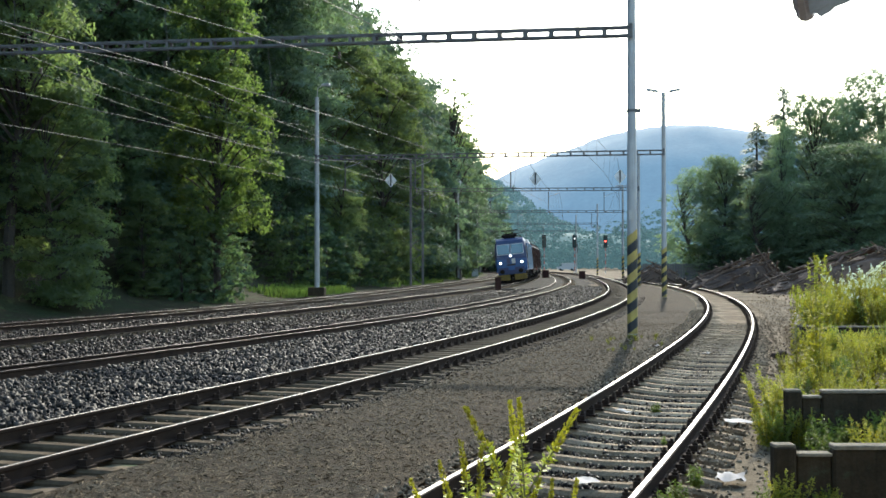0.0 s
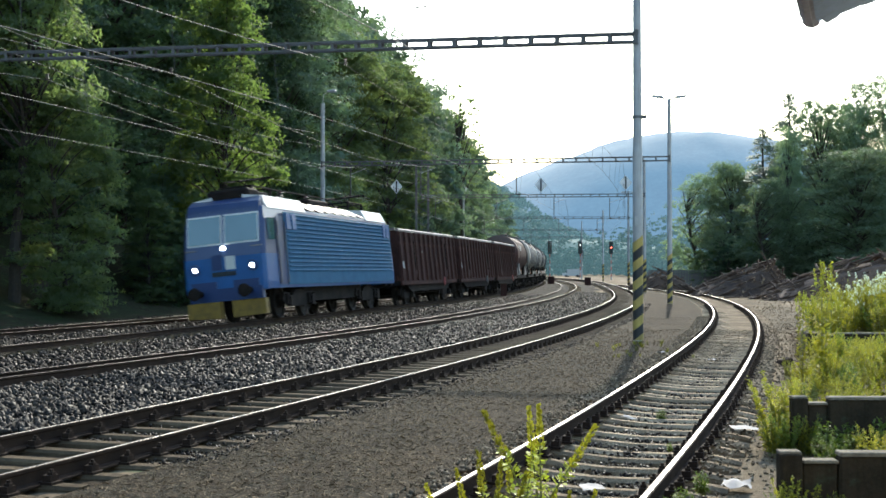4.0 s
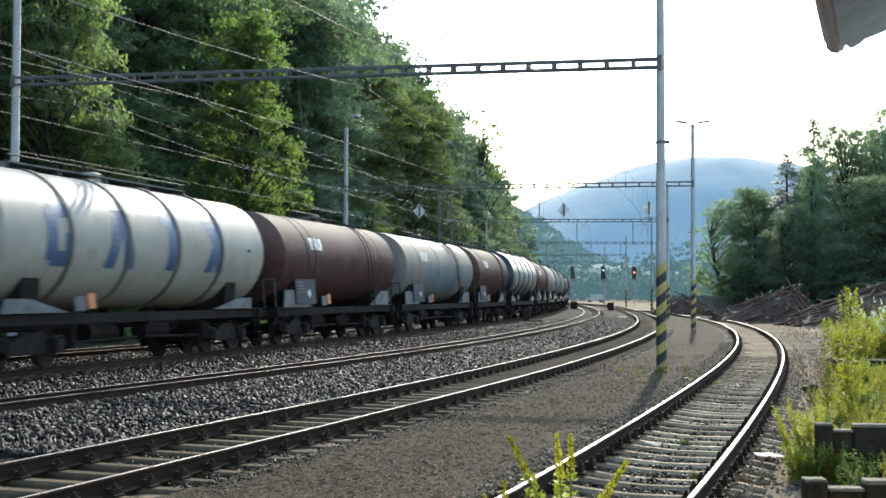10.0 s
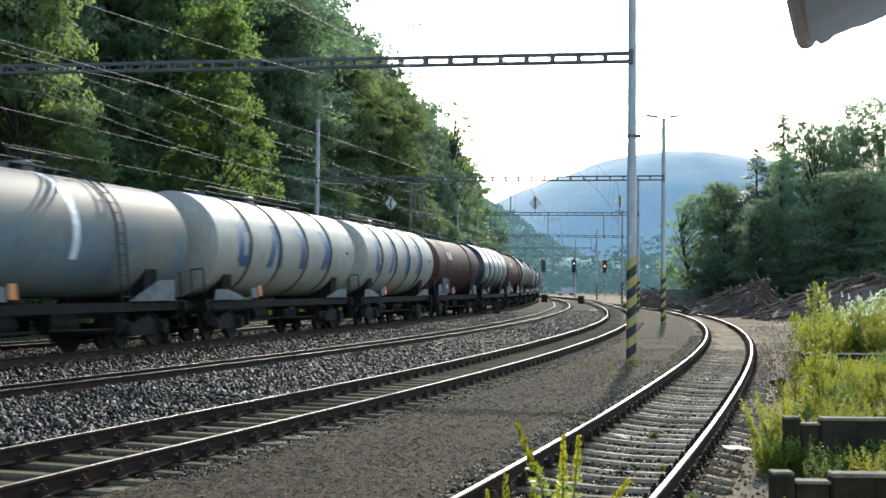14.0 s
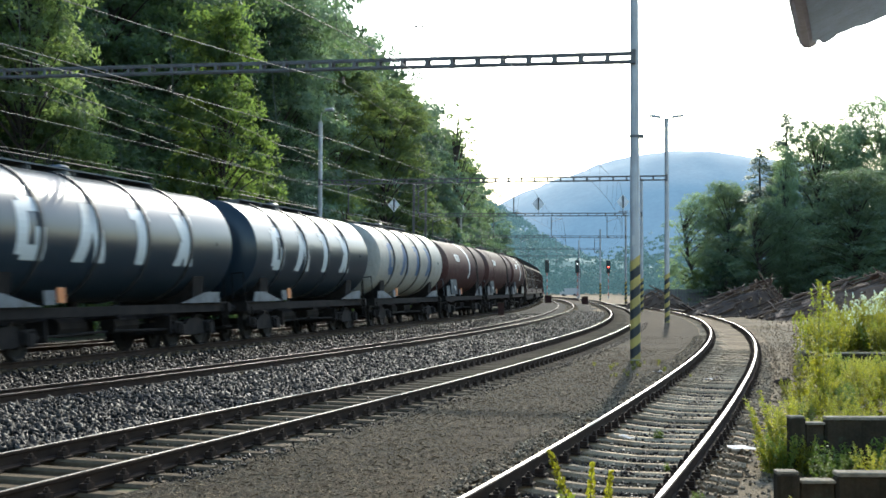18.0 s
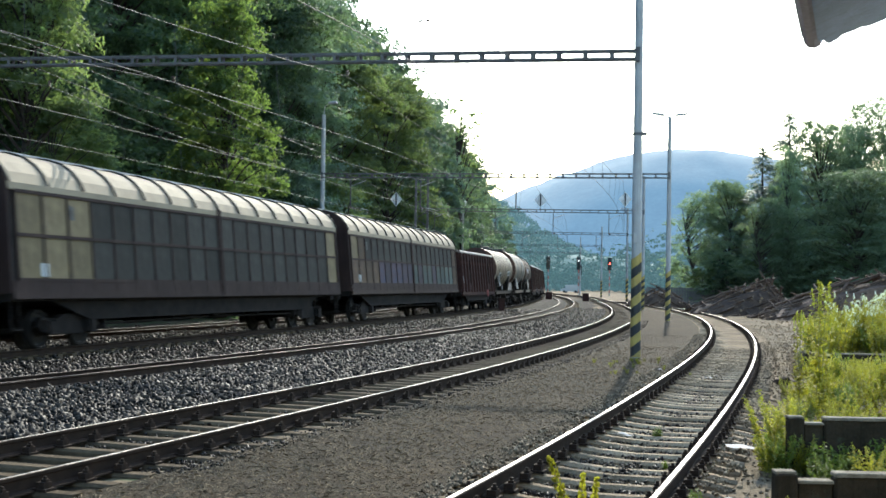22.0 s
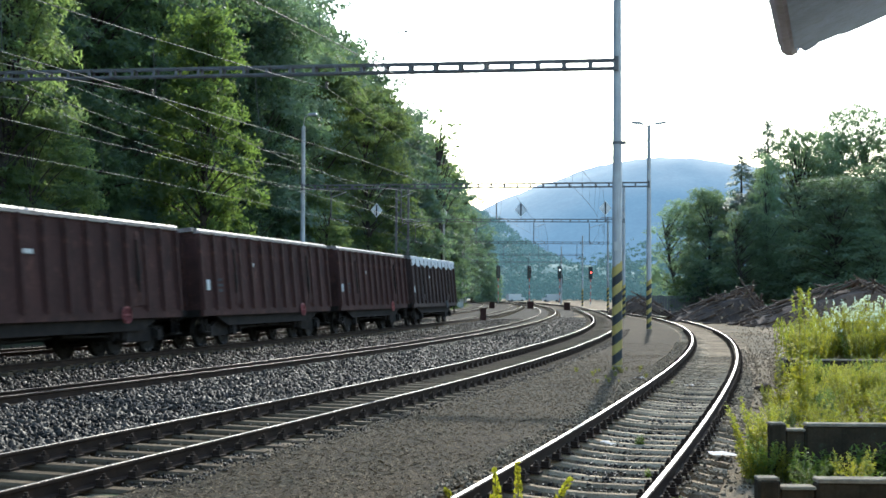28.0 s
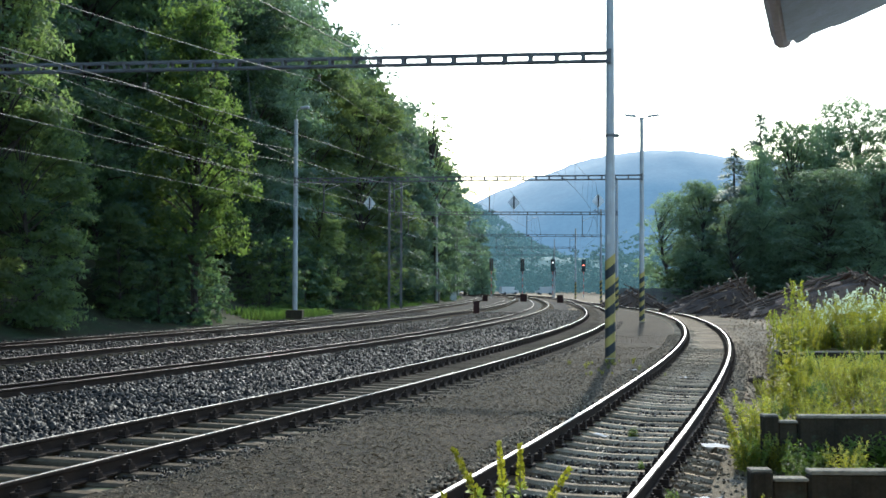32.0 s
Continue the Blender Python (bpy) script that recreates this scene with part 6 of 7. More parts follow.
for i, (kind, a, b, arg) in enumerate(CONSIST):
    L = b - a
    if kind == "loco":
        w = locomotive(L)
    elif kind == "gondola":
        w = gondola("rusty brown open gondola wagon with ribbed sides" if arg % 3 else "faded brown open gondola wagon with double doors", L, MAT["wagon_brown"], arg)
    elif kind == "tarped":
        w = gondola("dark open gondola wagon under a pale tarpaulin", L, MAT["wagon_dark"], arg, tarp=True)
    elif kind == "covered":
        w = covered("long beige covered wagon with dull panels" if not arg else "long covered wagon with beige roof and spray-painted panels", L, bool(arg), 60 + arg)
    else:
        w = tank(arg, L, kind, 100 + i)
    TRAIN.append((w, a, b))
PORTALS = [((4.48, 33.3), (-15.1, 38.6), 7.86), ((11.04, 69.0), (-8.56, 72.0), 7.8), ((14.4, 103.0), (-4.0, 104.0), 7.8), ((18.8, 148.0), (-0.75, 147.0), 7.8), ((20.9, 196.0), (2.0, 196.0), 7.9), ((21.5, 240.0), (3.0, 240.0), 7.9)]
for k, (a, b, z) in enumerate(PORTALS):
    if k == 0:
        mast("catenary_mast", "grey steel mast with black and yellow warning bands beside the path", *a, -0.24, 11.2, 0.135, 0.105)
        mast("catenary_mast", "grey steel mast at the forest edge", *b, -0.3, 11.6, 0.16, 0.12, stripes=False)
    elif k == 1:
        m = mast("lamp_mast", "tall grey banded mast carrying two flat lamp heads", *a, -0.24, 11.35, 0.14, 0.10)
        for sx in (-1, 1):
            s = Shape()
            s.tube([(0, 0, 11.25), (sx * 0.35, 0, 11.40)], 0.03, 6)
            part("lamp_arm", s, MAT["galv"], m)
            s = Shape()
            s.prism([(sx * 0.30, 11.36), (sx * 0.95, 11.46), (sx * 0.95, 11.56), (sx * 0.36, 11.50)], -0.13, 0.13, "y")
            part("lamp_head", s, MAT["galv"], m, "flat grey lamp head")
        m = mast("lamp_mast", "grey lamp-topped mast on a concrete footing by the bushes", *b, 0.05, 11.3, 0.15, 0.12, stripes=False, foot=True)
        s = Shape()
        s.tube([(0, 0, 11.2), (0.06, -0.03, 11.8), (0.45, -0.16, 12.0)], 0.022, 6)
        part("lamp_arm", s, MAT["galv"], m)
        s = Shape()
        s.bevel_box((0.55, -0.2, 11.98), (0.55, 0.26, 0.14), 0.05, -20)
        part("lamp_head", s, MAT["galv"], m, "grey street lamp head")
    else:
        m = mast("catenary_mast", "grey steel mast with warning bands at the yard", *a, -0.24, 11.2 if k != 2 else 11.0, 0.14, 0.11, stripes=k < 5)
        if k == 3:
            s = Shape()
            s.box((0, 0, 11.1), (1.7, 0.06, 0.06))
            part("lamp_arm", s, MAT["galv"], m)
            for sx in (-1, 1):
                s = Shape()
                s.bevel_box((sx * 0.62, -0.1, 11.08), (0.5, 0.3, 0.14), 0.04)
                part("lamp_head", s, MAT["galv"], m, "grey yard lamp head")
        if k == 2:
            # a lattice tower of two channel legs
            t = thing("lattice_mast", "dark lattice steel mast at the forest edge", "mast", pose(*b, 0.0))
            for sx in (-0.5, 0.5):
                s = Shape()
                s.prism([(sx * 1.0 - 0.09, -0.12), (sx + 0.09, -0.12), (sx + 0.09, 0.12), (sx - 0.09, 0.12)], -0.3, 10.4, "z")
                part("leg", s, MAT["beam"], t)
            for i in range(16):
                s = Shape()
                e = 1 if i % 2 else -1
                s.tube([(-0.5 * e, 0, i * 0.64), (0.5 * e, 0, (i + 1) * 0.64)], 0.035, 4)
                part("brace", s, MAT["beam"], t)
        else:
            mast("catenary_mast", "grey steel mast at the forest edge", *b, 0.0, 11.2, 0.14, 0.11, stripes=False)
    portal_beam((*a, z), (*b, z + (0.5 if k == 0 else 0.0)), bays=None if k < 3 else 18)

t = thing("pull_off", "thin pull-off wire from the banded mast to a contact wire", "wire")
s = Shape()
s.tube([(4.40, 33.3, 5.72), (3.9, 33.5, 5.68), (2.25, 33.8, 5.47)], 0.010, 4)
part("pull_wire", s, MAT["wire"], t)
s = Shape()
s.tube([(4.48, 33.3, 5.70), (4.48, 33.3, 5.77)], 0.135, 12)
s.box((4.64, 33.3, 5.74), (0.16, 0.05, 0.10))
part("clamp", s, MAT["beam"], t, "steel clamp round the mast")
s = Shape()
for k in range(3):
    s.tube([(3.75 - 0.06 * k, 33.55, 5.66 - 0.008 * k), (3.715 - 0.06 * k, 33.56, 5.656 - 0.008 * k)], 0.022, 6)
part("insulator", s, MAT["wagon_glass"], t, "dark ribbed insulator")
s = Shape()
s.box((4.44, 33.155, 2.95), (0.12, 0.02, 0.26))
tagged(part("mast_plate", s, MAT["galv"]), "small grey plate strapped to the mast", "plate")
t = thing("cross_wire", "thin cross-span wire with two small insulators", "wire")
s = Shape()
s.tube([Vector((4.48, 33.3, 9.6)).lerp(Vector((-15.1, 38.6, 10.3)), k / 12) - Vector((0, 0, 3.6 * (k / 12) * (1 - k / 12))) for k in range(13)], 0.002, 3)
part("span_wire", s, MAT["wire"], t)
for u in (0.293, 0.304):
    q = Vector((4.48, 33.3, 9.6)).lerp(Vector((-15.1, 38.6, 10.3)), u) - Vector((0, 0, 3.6 * u * (1 - u)))
    s = Shape()
    s.tube([q + Vector((0.07, -0.02, 0.012)), q, q - Vector((0.07, -0.02, 0.012))], [0.015, 0.035, 0.015], 6)
    part("insulator", s, MAT["wagon_glass"], t)

MAT["plate"] = material("white_plate", (0.78, 0.78, 0.76), 0.5, second=(0.45, 0.45, 0.43), scale=2, grain=0.1)
for x, y, z in ((12.9, 103.2, 8.85), (-0.75, 147.0, 11.2), (5.9, 103.5, 8.7), (-6.4, 108, 8.9)):
    t = thing("diamond_sign", "diamond-shaped white signal plate with a dark bar", "sign", pose(x, y, z))
    s = Shape()
    s.prism([(0, -0.62), (0.52, 0), (0, 0.62), (-0.52, 0)], -0.02, 0.02, "y")
    part("plate", s, MAT["plate"], t)
    s = Shape()
    s.box((0, -0.03, 0), (0.12, 0.02, 1.0))
    part("bar", s, MAT["black"], t, "dark painted bar")
    s = Shape()
    s.tube([(0, 0.04, -0.9 if z > 9 else -0.95), (0, 0.04, 0.6)], 0.03, 5)
    part("bracket", s, MAT["beam"], t)

# wires over each track: contact wire, messenger wire, droppers
CONTACT, MESSENGER = 5.75, 7.55


def portal_s(line):
    """Where the portals cross a line."""
    out = []
    for a, b, z in PORTALS:
        a, b = Vector(a), Vector(b)
        best = None
        for i in range(0, len(line.s) - 1):
            p, q = Vector((line.x[i], line.y[i])), Vector((line.x[i + 1], line.y[i + 1]))
            n = Vector((-(b - a).y, (b - a).x))
            u, v = (p - a).dot(n), (q - a).dot(n)
            if u * v <= 0 and abs(u - v) > 1e-9:
                out.append(line.s[i] + u / (u - v))
                break
    return out


def over(line, s, z, off=0.0):
    x, y, th = line.at(s)
    return Vector((x + off * math.sin(th), y - off * math.cos(th), z))


for key in ("T0", "T1", "T2", "T3"):
    line = LINE[key]
    supports = portal_s(line)
    supports = [supports[0] - 40.0] + supports + [supports[-1] + 45]
    t = thing("overhead_wire", "overhead contact and messenger wires hung above a track", "wire", kind="")
    con, mes = Shape(), Shape()
    pts, pms, drops = [], [], []
    for i in range(len(supports) - 1):
        a, b = supports[i], supports[i + 1]
        for j in range(8):
            u = j / 8
            s = a + (b - a) * u
            zig = 0.2 * (1 if i % 2 else -1) * (1 - 2 * u)
            zc, zm = CONTACT, MESSENGER - 0.75 * 4 * u * (1 - u)
            pts.append(over(line, s, zc, zig)), pms.append(over(line, s, zm, 0))
            if j and s < 150:
                drops.append((over(line, s, zc, zig), over(line, s, zm, 0)))
    con.tube(pts, 0.008, 4)
    mes.tube(pms, 0.008, 4)
    part("contact_wire", con, MAT["wire"], t)
    part("messenger_wire", mes, MAT["wire"], t)
    for p, q in drops:
        s = Shape()
        s.tube([p, q], 0.005, 3)
        part("dropper", s, MAT["wire"], t)
    # drop posts, insulators and steady arms under the beams
    for i, s in enumerate(supports[1:-1]):
        if key == "T3" and i < 2:
            continue
        c = thing("wire_support", "hanging post with insulators and a steady arm", "wire support")
        if i == 0:
            # hung straight from the first beam on a string of insulators
            sh = Shape()
            for k in range(4):
                z = PORTALS[0][2] - 0.14 - 0.05 * k
                sh.tube([over(line, s, z, 0), over(line, s, z - 0.03, 0)], 0.05, 8)
            part("insulator", sh, MAT["wagon_glass"], c, "dark ribbed insulator")
            continue
        base = over(line, s, 7.6, -0.9)
        low = over(line, s, 5.95, -0.9)
        sh = Shape()
        sh.tube([base, low], 0.035, 6)
        part("drop_post", sh, MAT["beam"], c)
        sh = Shape()
        e = over(line, s, 5.78, 0.2 if i % 2 else -0.2)
        sh.tube([low, low.lerp(e, 0.5) + Vector((0, 0, 0.06)), e], 0.014, 5)
        part("steady_arm", sh, MAT["galv"], c)
        sh = Shape()
        g = low.lerp(base, 0.75)
        sh.tube([g, over(line, s, 7.52, 0)], 0.02, 5)
        part("bracket_arm", sh, MAT["galv"], c)
        sh = Shape()
        a0, a1 = low, low.lerp(e, 0.28)
        for k in range(4):
            sh.tube([a0.lerp(a1, k / 4), a0.lerp(a1, k / 4 + 0.12)], 0.05, 8)
        part("insulator", sh, MAT["wagon_glass"] if "wagon_glass" in MAT else MAT["iron"], c, "dark ribbed insulator")
# feeder lines on the far masts
t = thing("feeder_line", "two feeder wires along the forest-side masts", "wire")
for k, dz in enumerate((9.6, 8.9)):
    sh = Shape()
    far = [(-24.0, 2.0)] + [p[1] for p in PORTALS]
    pts = []
    for i in range(len(far) - 1):
        a, b = Vector((*far[i], dz)), Vector((*far[i + 1], dz))
        for j in range(6):
            u = j / 6
            pts.append(a.lerp(b, u) - Vector((0.3, 0, 4 * 0.5 * u * (1 - u))))
    sh.tube(pts, 0.009, 4)
    part("feeder_wire", sh, MAT["wire"], t)

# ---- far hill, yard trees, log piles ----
# Blue haze before the hill is put in as a glow of its surface.
MAT["hill"] = material("wooded_hill_haze_glow", (0.042, 0.058, 0.050), 0.95, second=(0.022, 0.032, 0.03), scale=0.03, grain=0.35, grain_scale=0.22, emit=(0.066, 0.110, 0.158), emit_strength=1.0)
# Haze over the far trees is put in as a faint blue-green glow.
MAT["far_trees"] = material("distant_trees_haze_glow", (0.07, 0.10, 0.055), 0.9, second=(0.04, 0.065, 0.04), scale=0.06, rnd=0.35, islands=True, emit=(0.024, 0.044, 0.050), emit_strength=1.0)

# Spur and valley woods glow a little too, in place of haze.
MAT["spur"] = material("wooded_spur_haze_glow", (0.05, 0.075, 0.05), 0.95, second=(0.03, 0.05, 0.035), scale=0.08, rnd=0.6, islands=True, emit=(0.036, 0.064, 0.072), emit_strength=1.0)


def ridge(name, label, y0, depth, xs, hs, mat, bumps, seed, cols=160, rows=10):
    sh = Shape()
    for j in range(rows + 1):
        v = j / rows
        for i in range(cols + 1):
            x = xs[0] + (xs[-1] - xs[0]) * i / cols
            top = float(np.interp(x, xs, hs))
            z = top * math.sin(min(1, v * 1.02) * math.pi / 2) ** 0.8 + bumps * v * noise.fractal((x * 0.01, v * 4, seed), 0.8, 2.2, 5) + bumps * 0.5 * v * noise.noise((x * 0.09, v * 30, seed + 3))
            sh.v.append((x, y0 + depth * v, z - 2))
    for j in range(rows):
        for i in range(cols):
            q = j * (cols + 1) + i
            sh.f.append((q, q + 1, q + cols + 2, q + cols + 1)), sh.m.append(0)
    return tagged(part(name, sh, mat, smooth=True), label, "hill", kind="structure")


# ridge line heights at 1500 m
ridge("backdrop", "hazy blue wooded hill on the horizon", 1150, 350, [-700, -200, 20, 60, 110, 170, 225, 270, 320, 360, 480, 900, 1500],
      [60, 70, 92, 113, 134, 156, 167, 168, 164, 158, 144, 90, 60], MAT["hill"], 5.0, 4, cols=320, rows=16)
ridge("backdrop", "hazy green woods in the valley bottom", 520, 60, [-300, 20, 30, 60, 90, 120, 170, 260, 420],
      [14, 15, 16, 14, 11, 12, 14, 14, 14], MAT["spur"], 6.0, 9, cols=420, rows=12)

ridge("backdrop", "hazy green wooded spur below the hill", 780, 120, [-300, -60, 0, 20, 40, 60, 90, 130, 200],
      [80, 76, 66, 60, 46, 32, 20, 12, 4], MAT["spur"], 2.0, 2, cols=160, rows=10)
r = random.Random(15)
# far woods beyond the yard throat: one mass of leaf clumps
rn = np.random.default_rng(16)
far_cs, far_rs = [], []
for i in range(90):
    y = 330 + 150 * r.random()
    x = 0.035 * y + (0.19 * y) * (i * 0.382 % 1)
    if 17 < x * 330 / y < 34 and y < 400:
        y += 90
        x *= y / (y - 90)
    h = r.uniform(9, 19) * (0.75 if 20 < x * 330 / y < 44 else 1.0)
    for k in range(9):
        f = (k + 0.5) / 9
        far_cs.append((x + r.uniform(-3, 3), y + r.uniform(-3, 3), h * f)), far_rs.append(r.uniform(1.6, 3.2) * (1.15 - 0.6 * f))
spur_cs, spur_rs = [], []
for i in range(420):
    x, v = r.uniform(-20, 110), r.random()
    top = float(np.interp(x, [-60, 0, 20, 40, 60, 90, 130], [76, 66, 60, 46, 32, 20, 12]))
    spur_cs.append((x, 776 + 120 * v, top * math.sin(v * math.pi / 2) ** 0.8 + 1.0)), spur_rs.append(r.uniform(2.5, 5.5))
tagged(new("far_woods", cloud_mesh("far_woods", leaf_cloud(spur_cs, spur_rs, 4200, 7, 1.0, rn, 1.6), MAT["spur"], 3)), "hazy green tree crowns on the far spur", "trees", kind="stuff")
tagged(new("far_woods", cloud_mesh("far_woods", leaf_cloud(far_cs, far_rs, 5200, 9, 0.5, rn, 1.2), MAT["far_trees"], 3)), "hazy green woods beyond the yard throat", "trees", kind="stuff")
# the yard wood: place, kind, height, half width
WOOD = [(23.3, 126.7, 2, 11.6, 2.4), (26.0, 126.1, 3, 12.8, 2.4), (27.6, 130.0, 0, 12.6, 2.6), (29.4, 125.4, "s", 17.2, 3.0), (31.9, 124.7, "s", 19.0, 2.7), (30.1, 117.6, 1, 15.4, 1.5), (27.6, 115.4, 2, 10.3, 2.2),
        (34.9, 124.0, 0, 18.8, 3.4), (37.2, 128.0, 1, 17.6, 3.2), (40.5, 130.0, "a", 21.2, 3.2), (43.0, 129.0, "a", 21.6, 3.4), (38.6, 127.0, "a", 18.6, 2.6), (34.4, 110.6, 3, 12.5, 4.0), (35.7, 106.4, 2, 7.8, 2.2), (40.6, 113.0, 0, 14.0, 3.6),
        (46.5, 126.0, 3, 20.5, 4.0), (45.5, 111.0, 2, 12.6, 3.8), (50.0, 121.0, 1, 18.0, 4.0), (31.2, 121.0, 0, 9.0, 2.2), (33.4, 118.5, 3, 8.0, 2.0), (24.6, 121.5, 1, 5.6, 1.8), (42.6, 122.0, 2, 13.0, 3.4)]
for x, y, k, high, half in WOOD:
    turn, wide = pose(x, y, -0.3, 0, 0, r.uniform(0, 360)), 3.2 if k == "a" else 3.1
    if k == "s":
        plant("spruce_tree", SPRUCE[r.randrange(2)], "dark pointed spruce behind the log piles", "tree", turn @ Matrix.Diagonal((half / 2.5, half / 2.5, high / 21, 1)), "wood behind the log piles")
    else:
        plant("tree", AIRY if k == "a" else YARD[k], "light airy birch behind the log piles" if k == "a" else "green deciduous tree behind the log piles", "tree", turn @ Matrix.Diagonal((half / wide, half / wide, high / 19, 1)), "wood behind the log piles")

for i in range(16):
    x, y = 22.5 + 1.9 * i + r.uniform(-0.6, 0.6), 121 + r.uniform(-2, 2) - 0.25 * i
    plant("bush", BUSH[i % 2], "leafy green bush at the foot of the yard wood", "bush", pose(x, y, -0.4, 0, 0, r.uniform(0, 360)) @ Matrix.Scale(r.uniform(0.8, 1.35), 4), "bushes behind the log piles")
MAT["log"] = material("bark_logs", (0.135, 0.084, 0.054), 0.95, second=(0.068, 0.045, 0.032), scale=1.4, grain=0.35, grain_scale=25, bump=0.8, rnd=0.35)
MAT["log_end"] = material("sawn_log_end", (0.42, 0.30, 0.18), 0.85, second=(0.30, 0.2, 0.12), scale=5, grain=0.2, rnd=0.25)


def log_meshes():
    out = []
    for k in range(5):
        rr = random.Random(40 + k)
        L, rad = rr.uniform(3.5, 6.5), rr.uniform(0.10, 0.19)
        s = Shape()
        s.tube([(-L / 2, 0, 0), (-L / 6, rr.uniform(-.06, .06), rr.uniform(-.05, .05)), (L / 6, rr.uniform(-.06, .06), rr.uniform(-.05, .05)), (L / 2, 0, 0)], [rad, rad * 0.96, rad * 0.88, rad * 0.75], 8)
        s.m[-1] = s.m[-2] = 1
        out.append(s.mesh("log", [MAT["log"], MAT["log_end"]], smooth=False))
    return out


LOGS = log_meshes()


def log_pile(label, cx, cy, length, depth, height, rz, count, seed, skew=0.5):
    """Logs heaped at random, highest at skew along the pile."""
    t = thing("log_pile", label, "log pile", pose(cx, cy, -0.32, 0, 0, rz))
    rr = random.Random(seed)
    core = Shape()
    n = 14
    for i in range(n + 1):
        u = i / n
        h = height * 0.82 * (min(u / skew, (1 - u) / (1 - skew)) ** 0.6)
        for yy, zz in ((-depth / 2, 0), (-depth * 0.22, h * 0.85), (0, h), (depth * 0.22, h * 0.85), (depth / 2, 0)):
            core.v.append(((u - 0.5) * length, yy, zz + 0.1 * rr.uniform(-1, 1) * (zz > 0)))
    for i in range(n):
        for k in range(4):
            q = i * 5 + k
            core.f.append((q, q + 5, q + 6, q + 1)), core.m.append(0)
    part("heap_core", core, MAT["log"], t, "packed bark and branches")
    for i in range(count):
        u = rr.random()
        h = height * (min(u / skew, (1 - u) / (1 - skew)) ** 0.6)
        v = rr.uniform(-1, 0.5)
        z = max(0.1, h * (1 - abs(v)) ** 0.9 + rr.uniform(-0.12, 0.08))
        part("log", LOGS[rr.randrange(5)], None, t, m=pose((u - 0.5) * length, v * depth / 2, z, rr.uniform(0, 360), math.degrees(math.atan2(-height * 0.9, skew * length)) if u < skew else math.degrees(math.atan2(height * 0.9, (1 - skew) * length)), rr.gauss(88, 24) if rr.random() < 0.2 else rr.gauss(-6, 12)) @ pose(0, 0, 0, 0, rr.gauss(0, 4), 0) @ Matrix.Diagonal((rr.uniform(0.2, 0.46), 0.5, 0.5, 1)))
    return t


log_pile("heap of brown logs and branches in the yard", 20.0, 92.5, 7.6, 5, 2.6, 4, 260, 1, 0.78)
log_pile("long heap of brown logs sloping down to the yard", 25.2, 80.5, 12.8, 6, 3.2, 3, 420, 2, 0.62)
log_pile("far low heap of brown logs", 18.0, 118.0, 6.0, 4, 1.9, 0, 90, 3, 0.5)
r = random.Random(77)
for i in range(26):
    lx, ly = 17.5 + r.random() * 10, 76 + r.random() * 12
    o = part("loose_log", LOGS[r.randrange(5)], None, None, m=pose(lx, ly, -0.2, 0, r.gauss(0, 2), r.uniform(-60, 60)) @ Matrix.Scale(r.uniform(0.25, 0.55), 4))
    tagged(o, "stray broken log lying on the yard ground", "log", "stray logs in the yard")
# board fence behind the piles
MAT["fence"] = material("grey_boards", (0.16, 0.15, 0.135), 0.9, second=(0.10, 0.095, 0.09), scale=3, grain=0.3, rnd=0.15, streak=0.4)
t = thing("fence", "weathered grey board fence behind the log piles", "fence", pose(17.5, 122, -0.3, 0, 0, -8))
s = Shape()
s.box((0, 0, 0.95), (0.24, 0.03, 1.9))
bme = s.mesh("board", MAT["fence"])
for i in range(110):
    part("board", bme, None, t, m=pose(i * 0.26, 0.01 * (i % 2), 0.02 * math.sin(i * 1.7)))
for zz in (0.4, 1.5):
    s = Shape()
    s.box((14.3, 0.05, zz), (28.8, 0.05, 0.09))
    part("fence_rail", s, MAT["fence"], t)

# ---- concrete platform walls, weeds, litter, eave ----
def ramp_wall(x, y, length, top, notch, label):
    t = thing("concrete_wall", label, "wall", pose(x, y, 0))
    th = 0.13
    body = Shape()
    body.bevel_box((length / 2 + notch[1], th / 2, (top - 0.45) / 2 + 0.0), (length, th, top + 0.45), 0.02)
    part("wall_block", body, MAT["concrete"], t)
    s = Shape()
    s.bevel_box((notch[0] / 2, th / 2 - 0.01, (top - 0.43) / 2), (notch[0] - 0.004, th + 0.02, top + 0.47), 0.02)
    part("end_block", s, MAT["concrete"], t)
    s = Shape()
    s.bevel_box(((notch[0] + notch[1]) / 2, th / 2 + 0.01, (top - 0.50) / 2), (notch[1] - notch[0] - 0.006, th - 0.03, top + 0.40), 0.015)
    part("low_block", s, MAT["concrete"], t)
    for xa, xb, zz in ((0.0, notch[0], top + 0.02), (notch[0], notch[1], top - 0.045)):
        s = Shape()
        s.bevel_box(((xa + xb) / 2, th / 2, zz), (xb - xa - 0.012, th + 0.012, 0.022), 0.006)
        part("coping", s, MAT["coping"], t, "coping strip with the sunlit top's paleness in its colour")
    s = Shape()
    s.bevel_box((length / 2 + notch[1], th / 2, top + 0.010), (length - 0.01, th + 0.03, 0.03), 0.008)
    part("coping", s, MAT["coping"], t, "coping strip with the sunlit top's paleness in its colour")
    return t


ramp_wall(2.28, 9.25, 5.0, 0.285, (0.17, 0.44), "stained concrete retaining wall of an old ramp, overgrown")
ramp_wall(3.36, 13.1, 6.0, 0.30, (0.17, 0.38), "stained concrete retaining wall with a notched end")
ramp_wall(7.41, 27.5, 9.0, 0.24, (0.3, 0.6), "far concrete retaining wall under tall weeds")
# pale edge of the overgrown platform, running back from the far wall
t = thing("platform_edge", "pale concrete edge slabs of the overgrown platform", "kerb")
